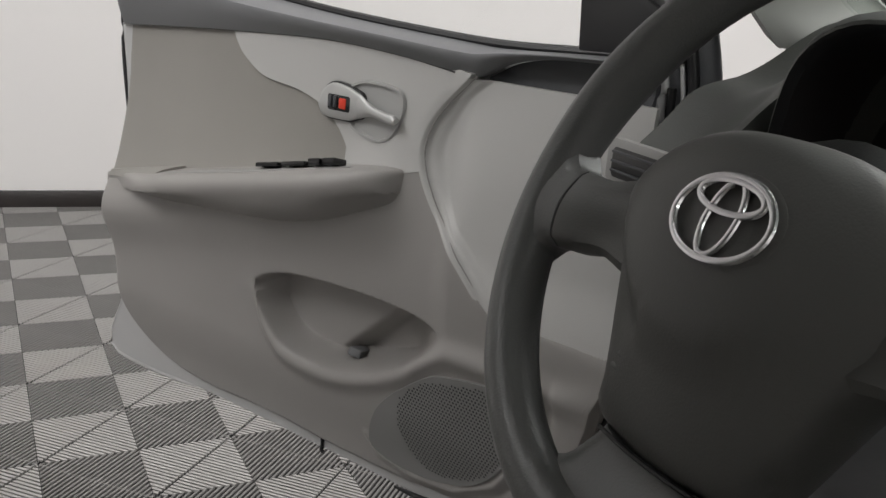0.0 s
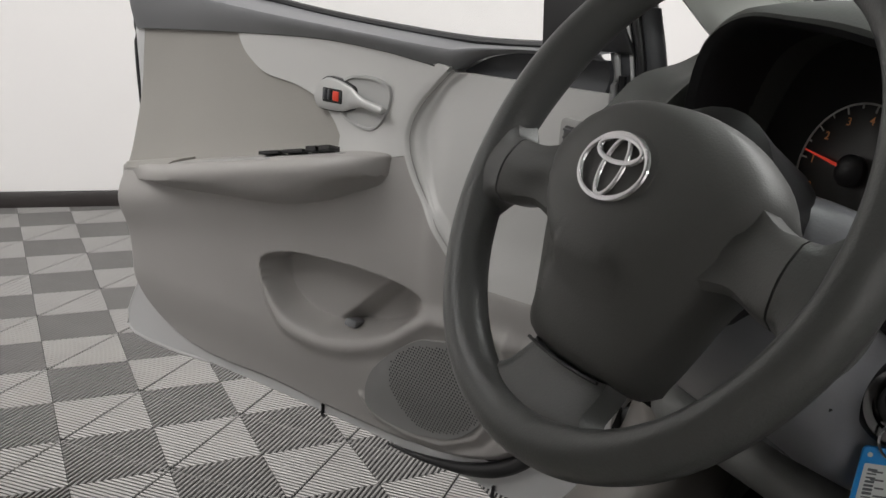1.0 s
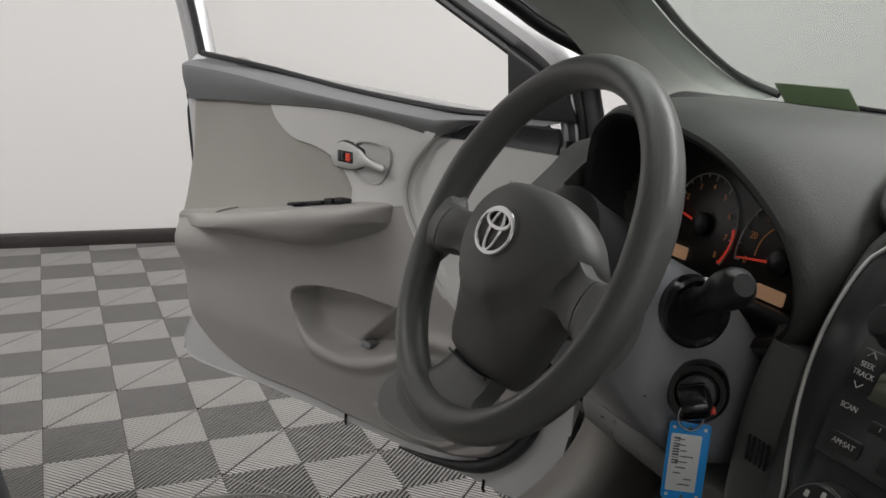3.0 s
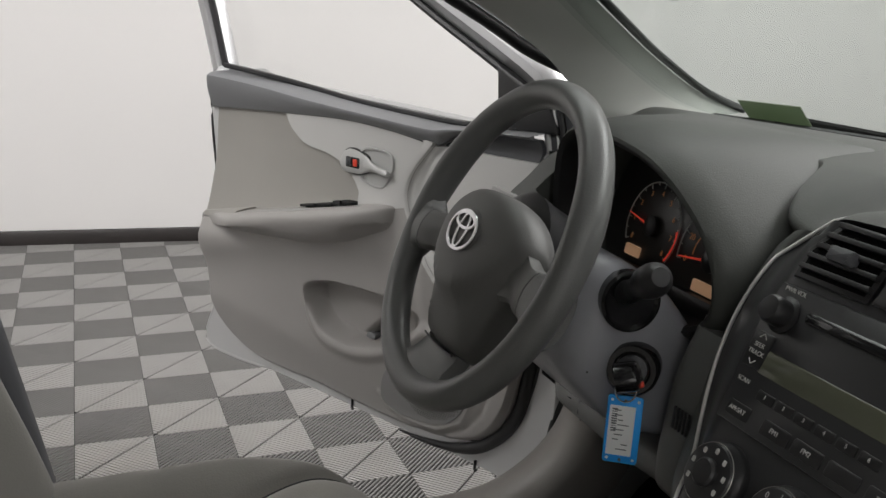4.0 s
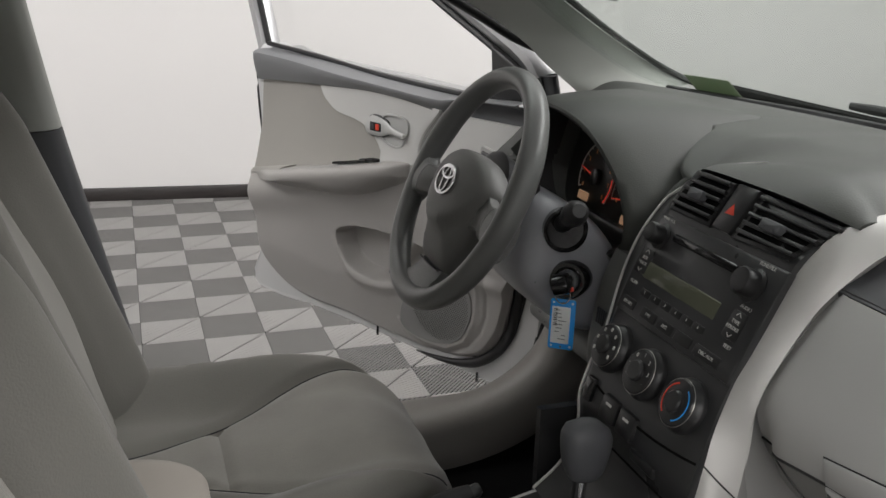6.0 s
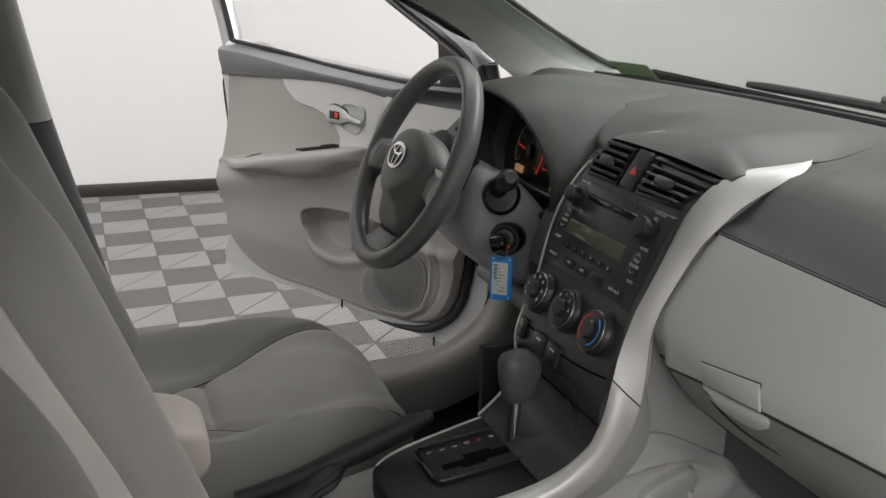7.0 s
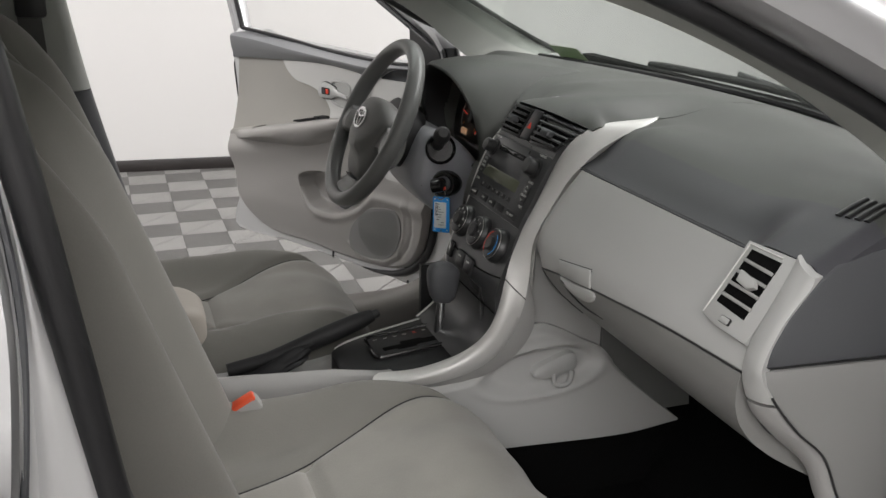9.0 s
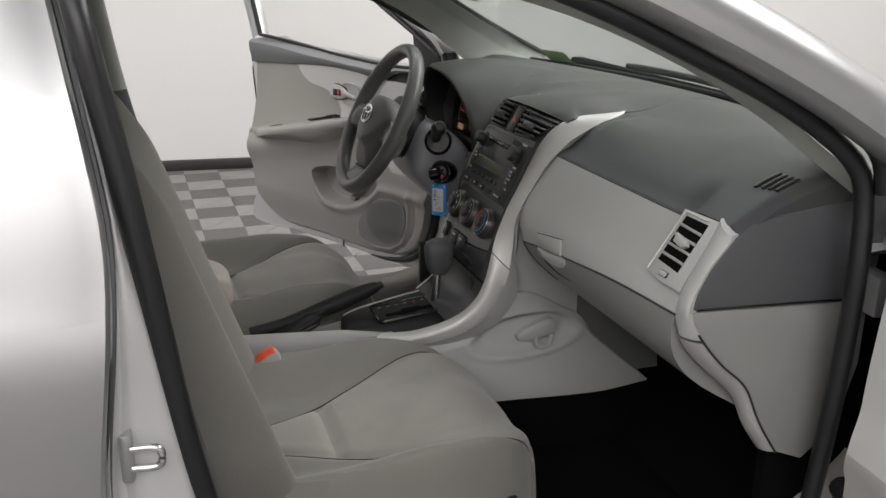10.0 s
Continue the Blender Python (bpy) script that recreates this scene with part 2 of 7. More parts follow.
def tube(bm, pts, r, seg=10, closed=False, squash=1.0, up=(0, 0, 1)):
    """A round bar along pts; r a number or one for each point."""
    p = [Vector(tuple(q)) for q in pts]
    n = len(p)
    rings = []
    for i, q in enumerate(p):
        a, b = (p[(i - 1) % n], p[(i + 1) % n]) if closed else (p[max(i - 1, 0)], p[min(i + 1, n - 1)])
        d = (b - a).normalized()
        s = d.cross(Vector(up))
        if s.length < 1e-3:
            s = d.cross(Vector((1, 0, 0)))
        s.normalize()
        w = s.cross(d)
        rad = r[i] if hasattr(r, "__len__") else r
        rings.append([q + s * (rad * math.cos(k * 2 * math.pi / seg)) + w * (rad * squash * math.sin(k * 2 * math.pi / seg)) for k in range(seg)])
    if closed:
        rings.append(rings[0])
        loft(bm, rings, caps=False)
        bmesh.ops.remove_doubles(bm, verts=bm.verts, dist=1e-6)
        return bm
    return loft(bm, rings)


def inset2(poly, d):
    p = np.array(poly, float)
    n = len(p)
    area = sum(p[i][0] * p[(i + 1) % n][1] - p[(i + 1) % n][0] * p[i][1] for i in range(n))
    s = 1 if area > 0 else -1
    out = []
    for i in range(n):
        e0, e1 = p[i] - p[i - 1], p[(i + 1) % n] - p[i]
        n0 = np.array((-e0[1], e0[0])) / (np.linalg.norm(e0) + 1e-9)
        n1 = np.array((-e1[1], e1[0])) / (np.linalg.norm(e1) + 1e-9)
        m = n0 + n1
        m = m / (np.linalg.norm(m) + 1e-9)
        out.append(p[i] + s * m * d / max(0.5, float(m @ n0)))
    return out


def plate(bm, poly, place, low, high, edge=0.003):
    """A flat piece of outline poly, from depth low to high, its top edge rounded; place(a, b, depth) gives the point."""
    rings = [[place(a, b, low) for a, b in poly], [place(a, b, high - edge) for a, b in poly]]
    for k in (0.35, 1.0):
        off = edge * (1 - math.cos(k * math.pi / 2)) if k < 1 else edge
        rings.append([place(a, b, high - edge + edge * math.sin(k * math.pi / 2)) for a, b in inset2(poly, off)])
    return loft(bm, rings)


def pillow(bm, poly, place, low, high):
    """A piece that follows a curved surface: outline poly, from depth low to high."""
    c = np.mean(np.array(poly), 0)
    at = lambda s: [tuple(c + (np.array(q) - c) * s) for q in poly]
    rings = [[place(a, b, low) for a, b in poly]]
    for s, h in ((1, high - 0.002), (0.99, high), (0.85, high), (0.7, high), (0.55, high), (0.4, high), (0.25, high), (0.1, high)):
        rings.append([place(a, b, h) for a, b in at(s)])
    return loft(bm, rings)


def box(bm, size, at=(0, 0, 0), edge=0.004, turn=None, seg=2):
    r = bmesh.ops.create_cube(bm, size=1)
    vs = r["verts"]
    bmesh.ops.scale(bm, verts=vs, vec=size)
    if edge:
        es = list({e for v in vs for e in v.link_edges})
        bv = bmesh.ops.bevel(bm, geom=es, offset=edge, segments=seg, affect="EDGES", profile=0.5)
        vs = list({v for f in bv["faces"] for v in f.verts} | {v for v in vs if v.is_valid})
        vs = list({v for v0 in vs for f in v0.link_faces for v in f.verts})
    m = Matrix.Translation(at) @ (turn.to_4x4() if turn else Matrix())
    bmesh.ops.transform(bm, matrix=m, verts=vs)
    return bm


def lathe(bm, prof, at, axis, seg=24, squash=1.0):
    """A turned piece: prof of (radius, height) along axis."""
    axis = Vector(axis).normalized()
    s = axis.cross(Vector((0, 1, 0)))
    s = s.normalized() if s.length > 0.1 else Vector((1, 0, 0))
    w = axis.cross(s)
    at = Vector(at)
    rings = [[at + axis * h + s * (max(r, 1e-4) * math.cos(k * 2 * math.pi / seg)) + w * (max(r, 1e-4) * squash * math.sin(k * 2 * math.pi / seg)) for k in range(seg)] for r, h in prof]
    return loft(bm, rings)


def rounded(w, h, r, seg=4, cx=0.0, cy=0.0):
    out = []
    for qx, qy, a0 in ((1, 1, 0), (-1, 1, 90), (-1, -1, 180), (1, -1, 270)):
        for k in range(seg + 1):
            a = radians(a0 + 90 * k / seg)
            out.append((cx + qx * (w / 2 - r) + r * math.cos(a), cy + qy * (h / 2 - r) + r * math.sin(a)))
    return out


def lettering(text, size, m, mat, parent, name="lettering"):
    """Raised print of the built-in font, turned to mesh, at the pose m (x along the line, y up)."""
    cu = bpy.data.curves.new(name, "FONT")
    cu.body, cu.size, cu.align_x, cu.align_y, cu.extrude = text, size, "CENTER", "CENTER", 0.0002
    tmp = new(name, cu)
    me = bpy.data.meshes.new_from_object(tmp.evaluated_get(bpy.context.evaluated_depsgraph_get()))
    bpy.data.objects.remove(tmp)
    bpy.data.curves.remove(cu)
    me.transform(m)
    me.materials.clear()
    me.materials.append(M[mat])
    ob = new(name, me)
    ob.parent = parent
    return ob


# ---- the booth ----
bm = bmesh.new()
box(bm, (12, 11, 0.1), (0.5, -0.5, -0.0548), 0)
struct("floor", bm, "joint", "grey ribbed plastic garage floor tiles, checkered by rib shade in the colour", "floor")

WALL = pose(0, 4.10, 0, 0, 0, -5.7)


def wall(name, m, w, h, label="plain white painted booth wall"):
    bm = bmesh.new()
    box(bm, (w, 0.12, h), (0, 0.06, h / 2 - 0.01), 0)
    ob = struct(name, bm, "wall", label, "wall")
    ob.matrix_world = m
    return ob


wall("wall_north", WALL, 16, 3.52)
wall("wall_east", pose(5.2, 0, 0, 0, 0, -90), 14, 3.52)
wall("wall_west", pose(-5.2, 0, 0, 0, 0, 90), 14, 3.52)
wall("wall_south", pose(0, -5.4, 0, 0, 0, 180), 14, 3.52)
bm = bmesh.new()
box(bm, (14, 14, 0.1), (0, 0, 3.56), 0)
struct("ceiling", bm, "ceiling", "plain white ceiling", "ceiling")
bm = bmesh.new()
sheet(bm, [[(x, y, z) for y, z in ((-0.022, 0.0), (-0.022, 0.052), (-0.016, 0.062), (-0.003, 0.064))] for x in np.linspace(-6, 4.6, 40)], (0, 0.012, 0))
ob = struct("baseboard", bm, "baseboard", "dark scuffed rubber baseboard along the wall", "baseboard", True)
ob.matrix_world = WALL

# ---- the car ----
# driver's door, swung open
DU, DN, DH = Vector((-0.426, 0.905, 0)), Vector((-0.905, -0.426, 0)), Vector((0.6775, 0.747, 0))


def D(u, z, v=0.0):
    return DH + DU * u + DN * v + Vector((0, 0, z))


BELT_TOP = [(0.06, 0.978), (0.18, 0.972), (0.30, 0.967), (0.43, 0.971), (0.58, 0.980), (0.78, 0.998), (1.0, 1.012), (1.03, 1.012)]
BELT_LOW = [(0.06, 0.93), (0.30, 0.932), (0.42, 0.944), (0.55, 0.949), (0.73, 0.941), (0.86, 0.933), (1.03, 0.921)]
BOTTOM = [(0.085, 0.62), (0.10, 0.575), (0.112, 0.535), (0.127, 0.490), (0.160, 0.440), (0.205, 0.403), (0.30, 0.372), (0.40, 0.364), (0.54, 0.362), (0.66, 0.364),
          (0.80, 0.357), (0.87, 0.360), (0.936, 0.376), (0.990, 0.408), (1.018, 0.450), (1.036, 0.53), (1.044, 0.60), (1.047, 0.66)]
INSERT = [(0.485, 0.805), (0.50, 0.825), (0.513, 0.840), (0.541, 0.862), (0.591, 0.878), (0.664, 0.888), (0.71, 0.911), (0.725, 0.926), (0.734, 0.941)]
DISH = [(0.64, 0.235), (0.672, 0.250), (0.695, 0.268), (0.731, 0.303), (0.769, 0.341), (0.809, 0.366), (0.839, 0.373), (0.871, 0.363), (0.905, 0.336), (0.935, 0.300)]
POCKET_TOP = [(0.10, 0.610), (0.295, 0.618), (0.378, 0.630), (0.489, 0.631), (0.586, 0.622), (0.637, 0.608), (0.661, 0.594)]
POCKET_LOW = [(0.10, 0.612), (0.295, 0.612), (0.333, 0.590), (0.383, 0.553), (0.459, 0.521), (0.531, 0.508), (0.608, 0.518), (0.65, 0.559), (0.661, 0.594)]
SPEAKER_LINE = np.array([(0.170, 0.66), (0.175, 0.60), (0.18, 0.551), (0.19, 0.498), (0.226, 0.441), (0.292, 0.403), (0.362, 0.394), (0.42, 0.402), (0.444, 0.428)])
TRIM_LINE = np.array([(0.150, 0.66), (0.153, 0.56), (0.156, 0.523), (0.174, 0.479), (0.221, 0.429), (0.29, 0.388), (0.36, 0.375)])
ARM = lambda u: 0.722 + (0.837 - u) * 0.212


def in_dish(u, z):
    edge = curve(DISH, z)
    return ease(edge + 0.006, edge - 0.022, u)


def off_line(line, u, z):
    """Distance from a polyline, in metres."""
    p, d = line[:-1], line[1:] - line[:-1]
    t = np.clip((((u, z) - p) * d).sum(1) / (d * d).sum(1), 0, 1)
    return float(np.sqrt(((p + d * t[:, None] - (u, z)) ** 2).sum(1).min()))


def in_pocket(u, z):
    if u > 0.665 or u < 0.296:
        return 0.0
    a, b = curve(POCKET_LOW, u), curve(POCKET_TOP, u)
    return ease(a - 0.003, a + 0.012, z) * ease(b + 0.004, b - 0.008, z) * ease(0.668, 0.642, u) * ease(0.31, 0.42, u)


def door_v(u, z):
    """How far the trim stands out towards the cabin."""
    v = -0.006 + 0.012 * bump(z, 0.68, 0.14)
    v -= 0.028 * ease(0.62, 1.0, u) * ease(0.60, 0.85, z)
    v -= 0.022 * ease(0.50, 0.36, z)
    v += 0.020 * bump(z, ARM(u) - 0.055, 0.05) * ease(0.36, 0.46, u)
    v += 0.016 * ease(0.345, 0.30, u) * bump(z, 0.80, 0.2)
    v -= (0.018 * in_dish(u, z) + 0.005 * bump(u, curve(DISH, z) - 0.003, 0.006)) * ease(0.64, 0.74, z)
    k = in_pocket(u, z)
    if k:
        v -= k * (0.050 + 0.030 * ease(-0.012, 0.012, (0.518 - u) * 0.75 - (z - 0.515) * 0.85 + 0.004))
    if u < 0.50 and z < 0.66:
        v += 0.0045 * bump(off_line(SPEAKER_LINE, u, z), 0, 0.006) * ease(0.64, 0.58, z) - 0.004 * bump(off_line(TRIM_LINE, u, z), 0, 0.006) * ease(0.64, 0.58, z)
    v += 0.010 * bump(z, curve(POCKET_LOW, u) - 0.014, 0.016) * ease(0.70, 0.6, u)
    e = min(1.047 - u, 0.05)
    v -= 0.02 * (1 - ease(0, 0.03, e))
    eb = z - curve(BOTTOM, u)
    v -= 0.018 * (1 - ease(0, 0.018, eb))
    return v


def door_patch(name, u0, u1, lower, upper, mat, parent, label="", nu=120, nz=60, lift=0.0, vf=door_v, back=0.012, us=None):
    rows = []
    for u in (us if us is not None else np.linspace(u0, u1, nu)):
        a, b = lower(u), upper(u)
        rows.append([D(u, a + (b - a) * k / (nz - 1), vf(u, a + (b - a) * k / (nz - 1)) + lift) for k in range(nz)])
    bm = bmesh.new()
    sheet(bm, rows, -DN * back)
    return part(name, bm, mat, parent, label)


CUP = spline([(0.494, 0.888), (0.487, 0.898), (0.468, 0.904), (0.433, 0.904), (0.413, 0.898), (0.408, 0.884), (0.414, 0.863), (0.429, 0.843), (0.449, 0.837), (0.474, 0.842), (0.492, 0.853)], 48, True)


def inside(a, b, poly):
    hit = False
    for k in range(len(poly)):
        (x0, y0), (x1, y1) = poly[k - 1], poly[k]
        if (y0 > b) != (y1 > b) and a < (x1 - x0) * (b - y0) / (y1 - y0) + x0:
            hit = not hit
    return hit


def build_door(name):
    door = thing(name, "open silver front door with grey plastic inner trim", "car door", (0, 0, 0), "front doors")
    us = np.concatenate([np.linspace(0.085, 0.14, 14), np.linspace(0.145, 0.90, 250), np.linspace(0.905, 1.047, 48)])
    arm_line = lambda u: min(ARM(u) - 0.01, 0.93)
    door_patch("door_panel", 0, 0, lambda u: curve(BOTTOM, u), arm_line, "doorgrey", door, "warm grey grained plastic lower panel", nz=190, us=us, vf=lambda u, z: door_v(u, z) - 0.016 * ease(curve(DISH, z) + 0.001, curve(DISH, z) - 0.012, u) * ease(0.66, 0.70, z))
    rows = []
    for z in np.linspace(0.66, 0.9305, 90):
        e = curve(DISH, z) + 0.008
        rows.append([D(u, z, door_v(u, z) + 0.0012 * ease(0.66, 0.70, z) - 0.0008) for u in np.concatenate([np.linspace(0.085, e - 0.04, 24), np.linspace(e - 0.037, e, 30)])])
    bm = bmesh.new()
    sheet(bm, rows, -DN * 0.008)
    part("front_panel", bm, "doorlit", door, "dished panel ahead of the armrest, lit tone in its colour")
    # panel round the handle, from the dish's edge to the cloth, lit tone in its colour
    rows = []
    for s in np.linspace(0, 1, 70):
        u0 = 0.36 + (0.734 - 0.36) * s
        a = ARM(u0) - 0.012 if u0 < 0.494 else curve(INSERT, u0) + 0.0005
        b = curve(BELT_LOW, u0) - 0.001
        row = []
        for k in np.linspace(0, 1, 44):
            z = a + (b - a) * k
            u = u0 + (curve(DISH, z) + 0.006 - 0.36) * (1 - ease(0, 0.36, s))
            row.append(D(u, z, door_v(u, z) + 0.0012 * ease(0.0, 0.03, s)))
        rows.append(row)
    bm = bmesh.new()
    sheet(bm, rows, -DN * 0.012)
    cut = []
    for f in bm.faces:
        c = f.calc_center_median() - DH
        if inside(c.dot(DU), c.z, CUP):
            cut.append(f)
    bmesh.ops.delete(bm, geom=cut, context="FACES")
    part("handle_panel", bm, "doorlit", door, "upper panel round the handle, lit tone in its colour")
    ins = np.linspace(0.494, 1.036, 110)
    door_patch("cloth_insert", 0, 0, lambda u: ARM(u) - 0.012, lambda u: (curve(INSERT, u) if u < 0.734 else curve(BELT_LOW, u)) - 0.0015, "insert", door, "beige-grey cloth insert", nz=44, us=ins, lift=-0.003)

    sp_top = [(0.06, 0.966), (0.16, 0.966), (0.22, 0.962), (0.27, 0.951), (0.302, 0.933)]
    belt_low = lambda u: curve(sp_top, u) if u < 0.302 else curve(BELT_LOW, u)

    def belt_v(u, z):
        a, b = belt_low(u), curve(BELT_TOP, u)
        k = (z - a) / (b - a)
        return -0.002 - 0.026 * ease(0.62, 1.0, u) - 0.008 * ease(0.40, 0.25, u) + 0.014 * math.sin(min(1, k * 1.2) * math.pi * 0.62) - 0.05 * ease(0.75, 1.0, k) - 0.012 * (1 - ease(0, 0.02, 1.046 - u))
    door_patch("belt_trim", 0.098, 1.044, belt_low, lambda u: curve(BELT_TOP, u), "doorbelt", door, "dark blue-grey belt trim", nz=22, vf=belt_v)
    # spear-shaped dark recess at the front
    sp_low = [(0.06, 0.921), (0.19, 0.920), (0.25, 0.921), (0.302, 0.930)]
    door_patch("front_recess", 0.098, 0.302, lambda u: curve(sp_low, u), lambda u: curve(sp_top, u), "belt", door, "dark recessed corner panel",
               nu=40, nz=16, vf=lambda u, z: -0.018 - 0.014 * math.sin(math.pi * min(1, max(0, (z - 0.921) / 0.05))), back=0.01)
    tube_pts = [D(curve(DISH, z), z, door_v(curve(DISH, z) + 0.006, z) - 0.004) for z in np.linspace(0.66, 0.934, 40)]
    bm = bmesh.new()
    tube(bm, tube_pts, 0.0009, 6)
    part("panel_seam", bm, "doorgrey", door, "seam line")
    bm = bmesh.new()
    tube(bm, [D(u, curve(BELT_LOW, u), door_v(u, curve(BELT_LOW, u)) + 0.001) for u in np.linspace(0.335, 1.036, 60)], 0.0012, 6)
    part("belt_seam", bm, "black", door, "dark seam under the belt trim")
    bm = bmesh.new()
    tube(bm, [D(u, curve(BELT_TOP, u) + 0.002, -0.045) for u in np.linspace(0.16, 1.0, 50)], 0.006, 8)
    part("window_seal", bm, "rubber", door, "black window seal")
    # armrest
    rings = []
    for u in np.concatenate([np.linspace(1.028, 0.48, 84), 0.395 + 0.083 * (1 - np.sin(np.linspace(0.03, 1, 22) * math.pi / 2))]):
        k = math.sqrt(max(0.0, 1 - max(0.0, (0.50 - u) / 0.106) ** 2))
        zt, out = ARM(u) - 0.012 * (1 - k), -0.012 + 0.088 * k - 0.070 * k * ease(0.80, 1.02, u)
        low = zt - 0.040 + 0.012 * ease(0.75, 1.0, u) - 0.026 * bump(u, 0.57, 0.17) * k + 0.014 * (1 - k)
        base = -0.03
        rings.append([D(u, q, p) for p, q in spline([(base, zt + 0.004), (out * 0.45, zt + 0.002), (out * 0.85, zt - 0.001), (out, zt - 0.011), (out * 0.98, zt - 0.027), (out * 0.78, low + 0.014), (out * 0.40, low - 0.002), (0.0, low - 0.014), (base, low - 0.022)], 34)])
    bm = bmesh.new()
    loft(bm, rings)
    arm = part("armrest", bm, "doorgrey", door, "grey padded armrest")
    rings = []
    for u in np.linspace(1.020, 0.83, 44):
        zt, w = ARM(u) + 0.004, 1 - 0.9 * ease(0.80, 1.02, u)
        rings.append([D(u, q, p) for p, q in spline([(-0.02, zt + 0.003), (0.03 * w, zt + 0.002), (0.056 * w, zt - 0.003), (0.06 * w, zt - 0.012), (-0.02, zt - 0.012)], 12)])
    bm = bmesh.new()
    loft(bm, rings)
    part("elbow_pad", bm, "insert", arm, "beige-grey cloth elbow pad")
    bm = bmesh.new()
    top = lambda a, b, d: D(a, ARM(a) + 0.003 + d, b)
    plate(bm, [(0.82, 0.052), (0.80, 0.014), (0.60, 0.010), (0.50, 0.014), (0.46, 0.022), (0.455, 0.034), (0.49, 0.048), (0.62, 0.058)], top, -0.01, -0.0005, 0.002)
    part("switch_panel", bm, "grey", arm, "grey switch panel")
    for i, (u, w) in enumerate(((0.600, 0.042), (0.550, 0.042), (0.512, 0.020), (0.486, 0.020))):
        bm = bmesh.new()
        plate(bm, [(u - w / 2, 0.020), (u + w / 2, 0.020), (u + w / 2, 0.042), (u - w / 2, 0.042)], lambda a, b, d: top(a, b, d + 0.006 * ease(0.024, 0.046, b)), -0.002, 0.004 + (0.003 if i > 1 else 0), 0.0015)
        part("window_switch", bm, "gloss", arm, "black window switch")
    # inner handle: a cup pressed into the panel, a silver lever and its surround
    v0 = -0.0005
    hp = lambda a, b, d: D(a, b, v0 + d)
    cup = [tuple(q) for q in CUP]
    c = np.mean(np.array(cup), 0)
    rings = [[hp(a, b, -0.002) for a, b in inset2(cup, -0.004)], [hp(a, b, 0.0022) for a, b in inset2(cup, -0.003)], [hp(a, b, 0.0024) for a, b in cup]]
    for k, d in ((0.97, -0.001), (0.93, -0.008), (0.86, -0.015), (0.7, -0.021), (0.45, -0.024), (0.15, -0.025)):
        rings.append([hp(*(c + (np.array(q) - c) * k), d) for q in cup])
    bm = bmesh.new()
    loft(bm, rings)
    bezel = part("handle_cup", bm, "lightgrey", door, "grey recessed handle cup")
    surround = [tuple(q) for q in spline([(0.545, 0.872), (0.537, 0.888), (0.522, 0.898), (0.500, 0.897), (0.481, 0.892), (0.470, 0.886), (0.470, 0.864), (0.478, 0.858), (0.492, 0.854), (0.520, 0.853), (0.536, 0.855), (0.543, 0.862)], 48, True)]
    bm = bmesh.new()
    plate(bm, inset2(surround, -0.0016), hp, -0.012, 0.0035, 0.001)
    part("bezel_gap", bm, "black", bezel, "dark gap round the surround")
    bm = bmesh.new()
    plate(bm, surround, hp, -0.012, 0.009, 0.005)
    part("handle_bezel", bm, "handle", bezel, "silver lever surround")
    rings = []
    for k in np.linspace(0, 1, 22):
        a = 0.482 - 0.076 * k
        h = 0.0165 * (1 - ease(0.0, 0.5, k)) + 0.0062 * ease(0.0, 0.5, k)
        mid = 0.8745 - 0.007 * ease(0.1, 1.0, k)
        rings.append([D(a, mid + h * math.sin(q) * (0.4 if k == 1 else 1), v0 + 0.002 + 0.010 * k ** 0.6 + (0.005 + 0.001 * k) * math.cos(q)) for q in np.linspace(0, 2 * math.pi, 17)[:-1]])
    bm = bmesh.new()
    loft(bm, rings)
    part("door_lever", bm, "handle", bezel, "silver pull lever")
    bm = bmesh.new()
    plate(bm, rounded(0.039, 0.020, 0.003, 3, 0.506, 0.8745), hp, 0.0, 0.0096, 0.0008)
    lock = part("lock_housing", bm, "gloss", bezel, "black lock window")
    bm = bmesh.new()
    plate(bm, rounded(0.0115, 0.0135, 0.002, 3, 0.4985, 0.8745), hp, 0.006, 0.0112, 0.001)
    part("lock_button", bm, "red", lock, "red unlocked marker")
    for u in (0.5115, 0.5195):
        bm = bmesh.new()
        plate(bm, rounded(0.0055, 0.015, 0.002, 3, u, 0.8755), hp, 0.006, 0.0125, 0.0018)
        part("lock_knob", bm, "belt", lock, "ribbed dark lock knob")
    # speaker grille
    sp = spline([(0.436, 0.425), (0.428, 0.462), (0.400, 0.503), (0.334, 0.556), (0.295, 0.570), (0.235, 0.580), (0.205, 0.572), (0.194, 0.545), (0.200, 0.500), (0.228, 0.455), (0.275, 0.420), (0.343, 0.402), (0.41, 0.405)], 64, True)
    vd = lambda a, b, d: D(a, b, door_v(a, b) + d)
    bm = bmesh.new()
    pillow(bm, [tuple(q) for q in sp], vd, -0.006, 0.004)
    grille = part("speaker_grille", bm, "grille", door, "dark grey perforated speaker grille")
    inner = [tuple(q) for q in spline([(0.375, 0.46), (0.376, 0.512), (0.334, 0.548), (0.29, 0.562), (0.235, 0.572), (0.208, 0.560), (0.205, 0.50), (0.235, 0.455), (0.28, 0.428), (0.335, 0.420)], 40, True)]
    holes = bmesh.new()
    cx, cz = 0.29, 0.48
    for i in range(-30, 31):
        for j in range(-24, 25):
            a, b = cx + (i + 0.5 * (j % 2)) * 0.0052, cz + j * 0.0045
            if inside(a, b, inner):
                f = [holes.verts.new(vd(a + 0.0016 * math.cos(q), b + 0.0016 * math.sin(q), 0.0046)) for q in np.linspace(0, 2 * math.pi, 6)[:-1]]
                holes.faces.new(f)
    p = part("grille_holes", holes, "black", grille, "fine black perforations", smooth=False)
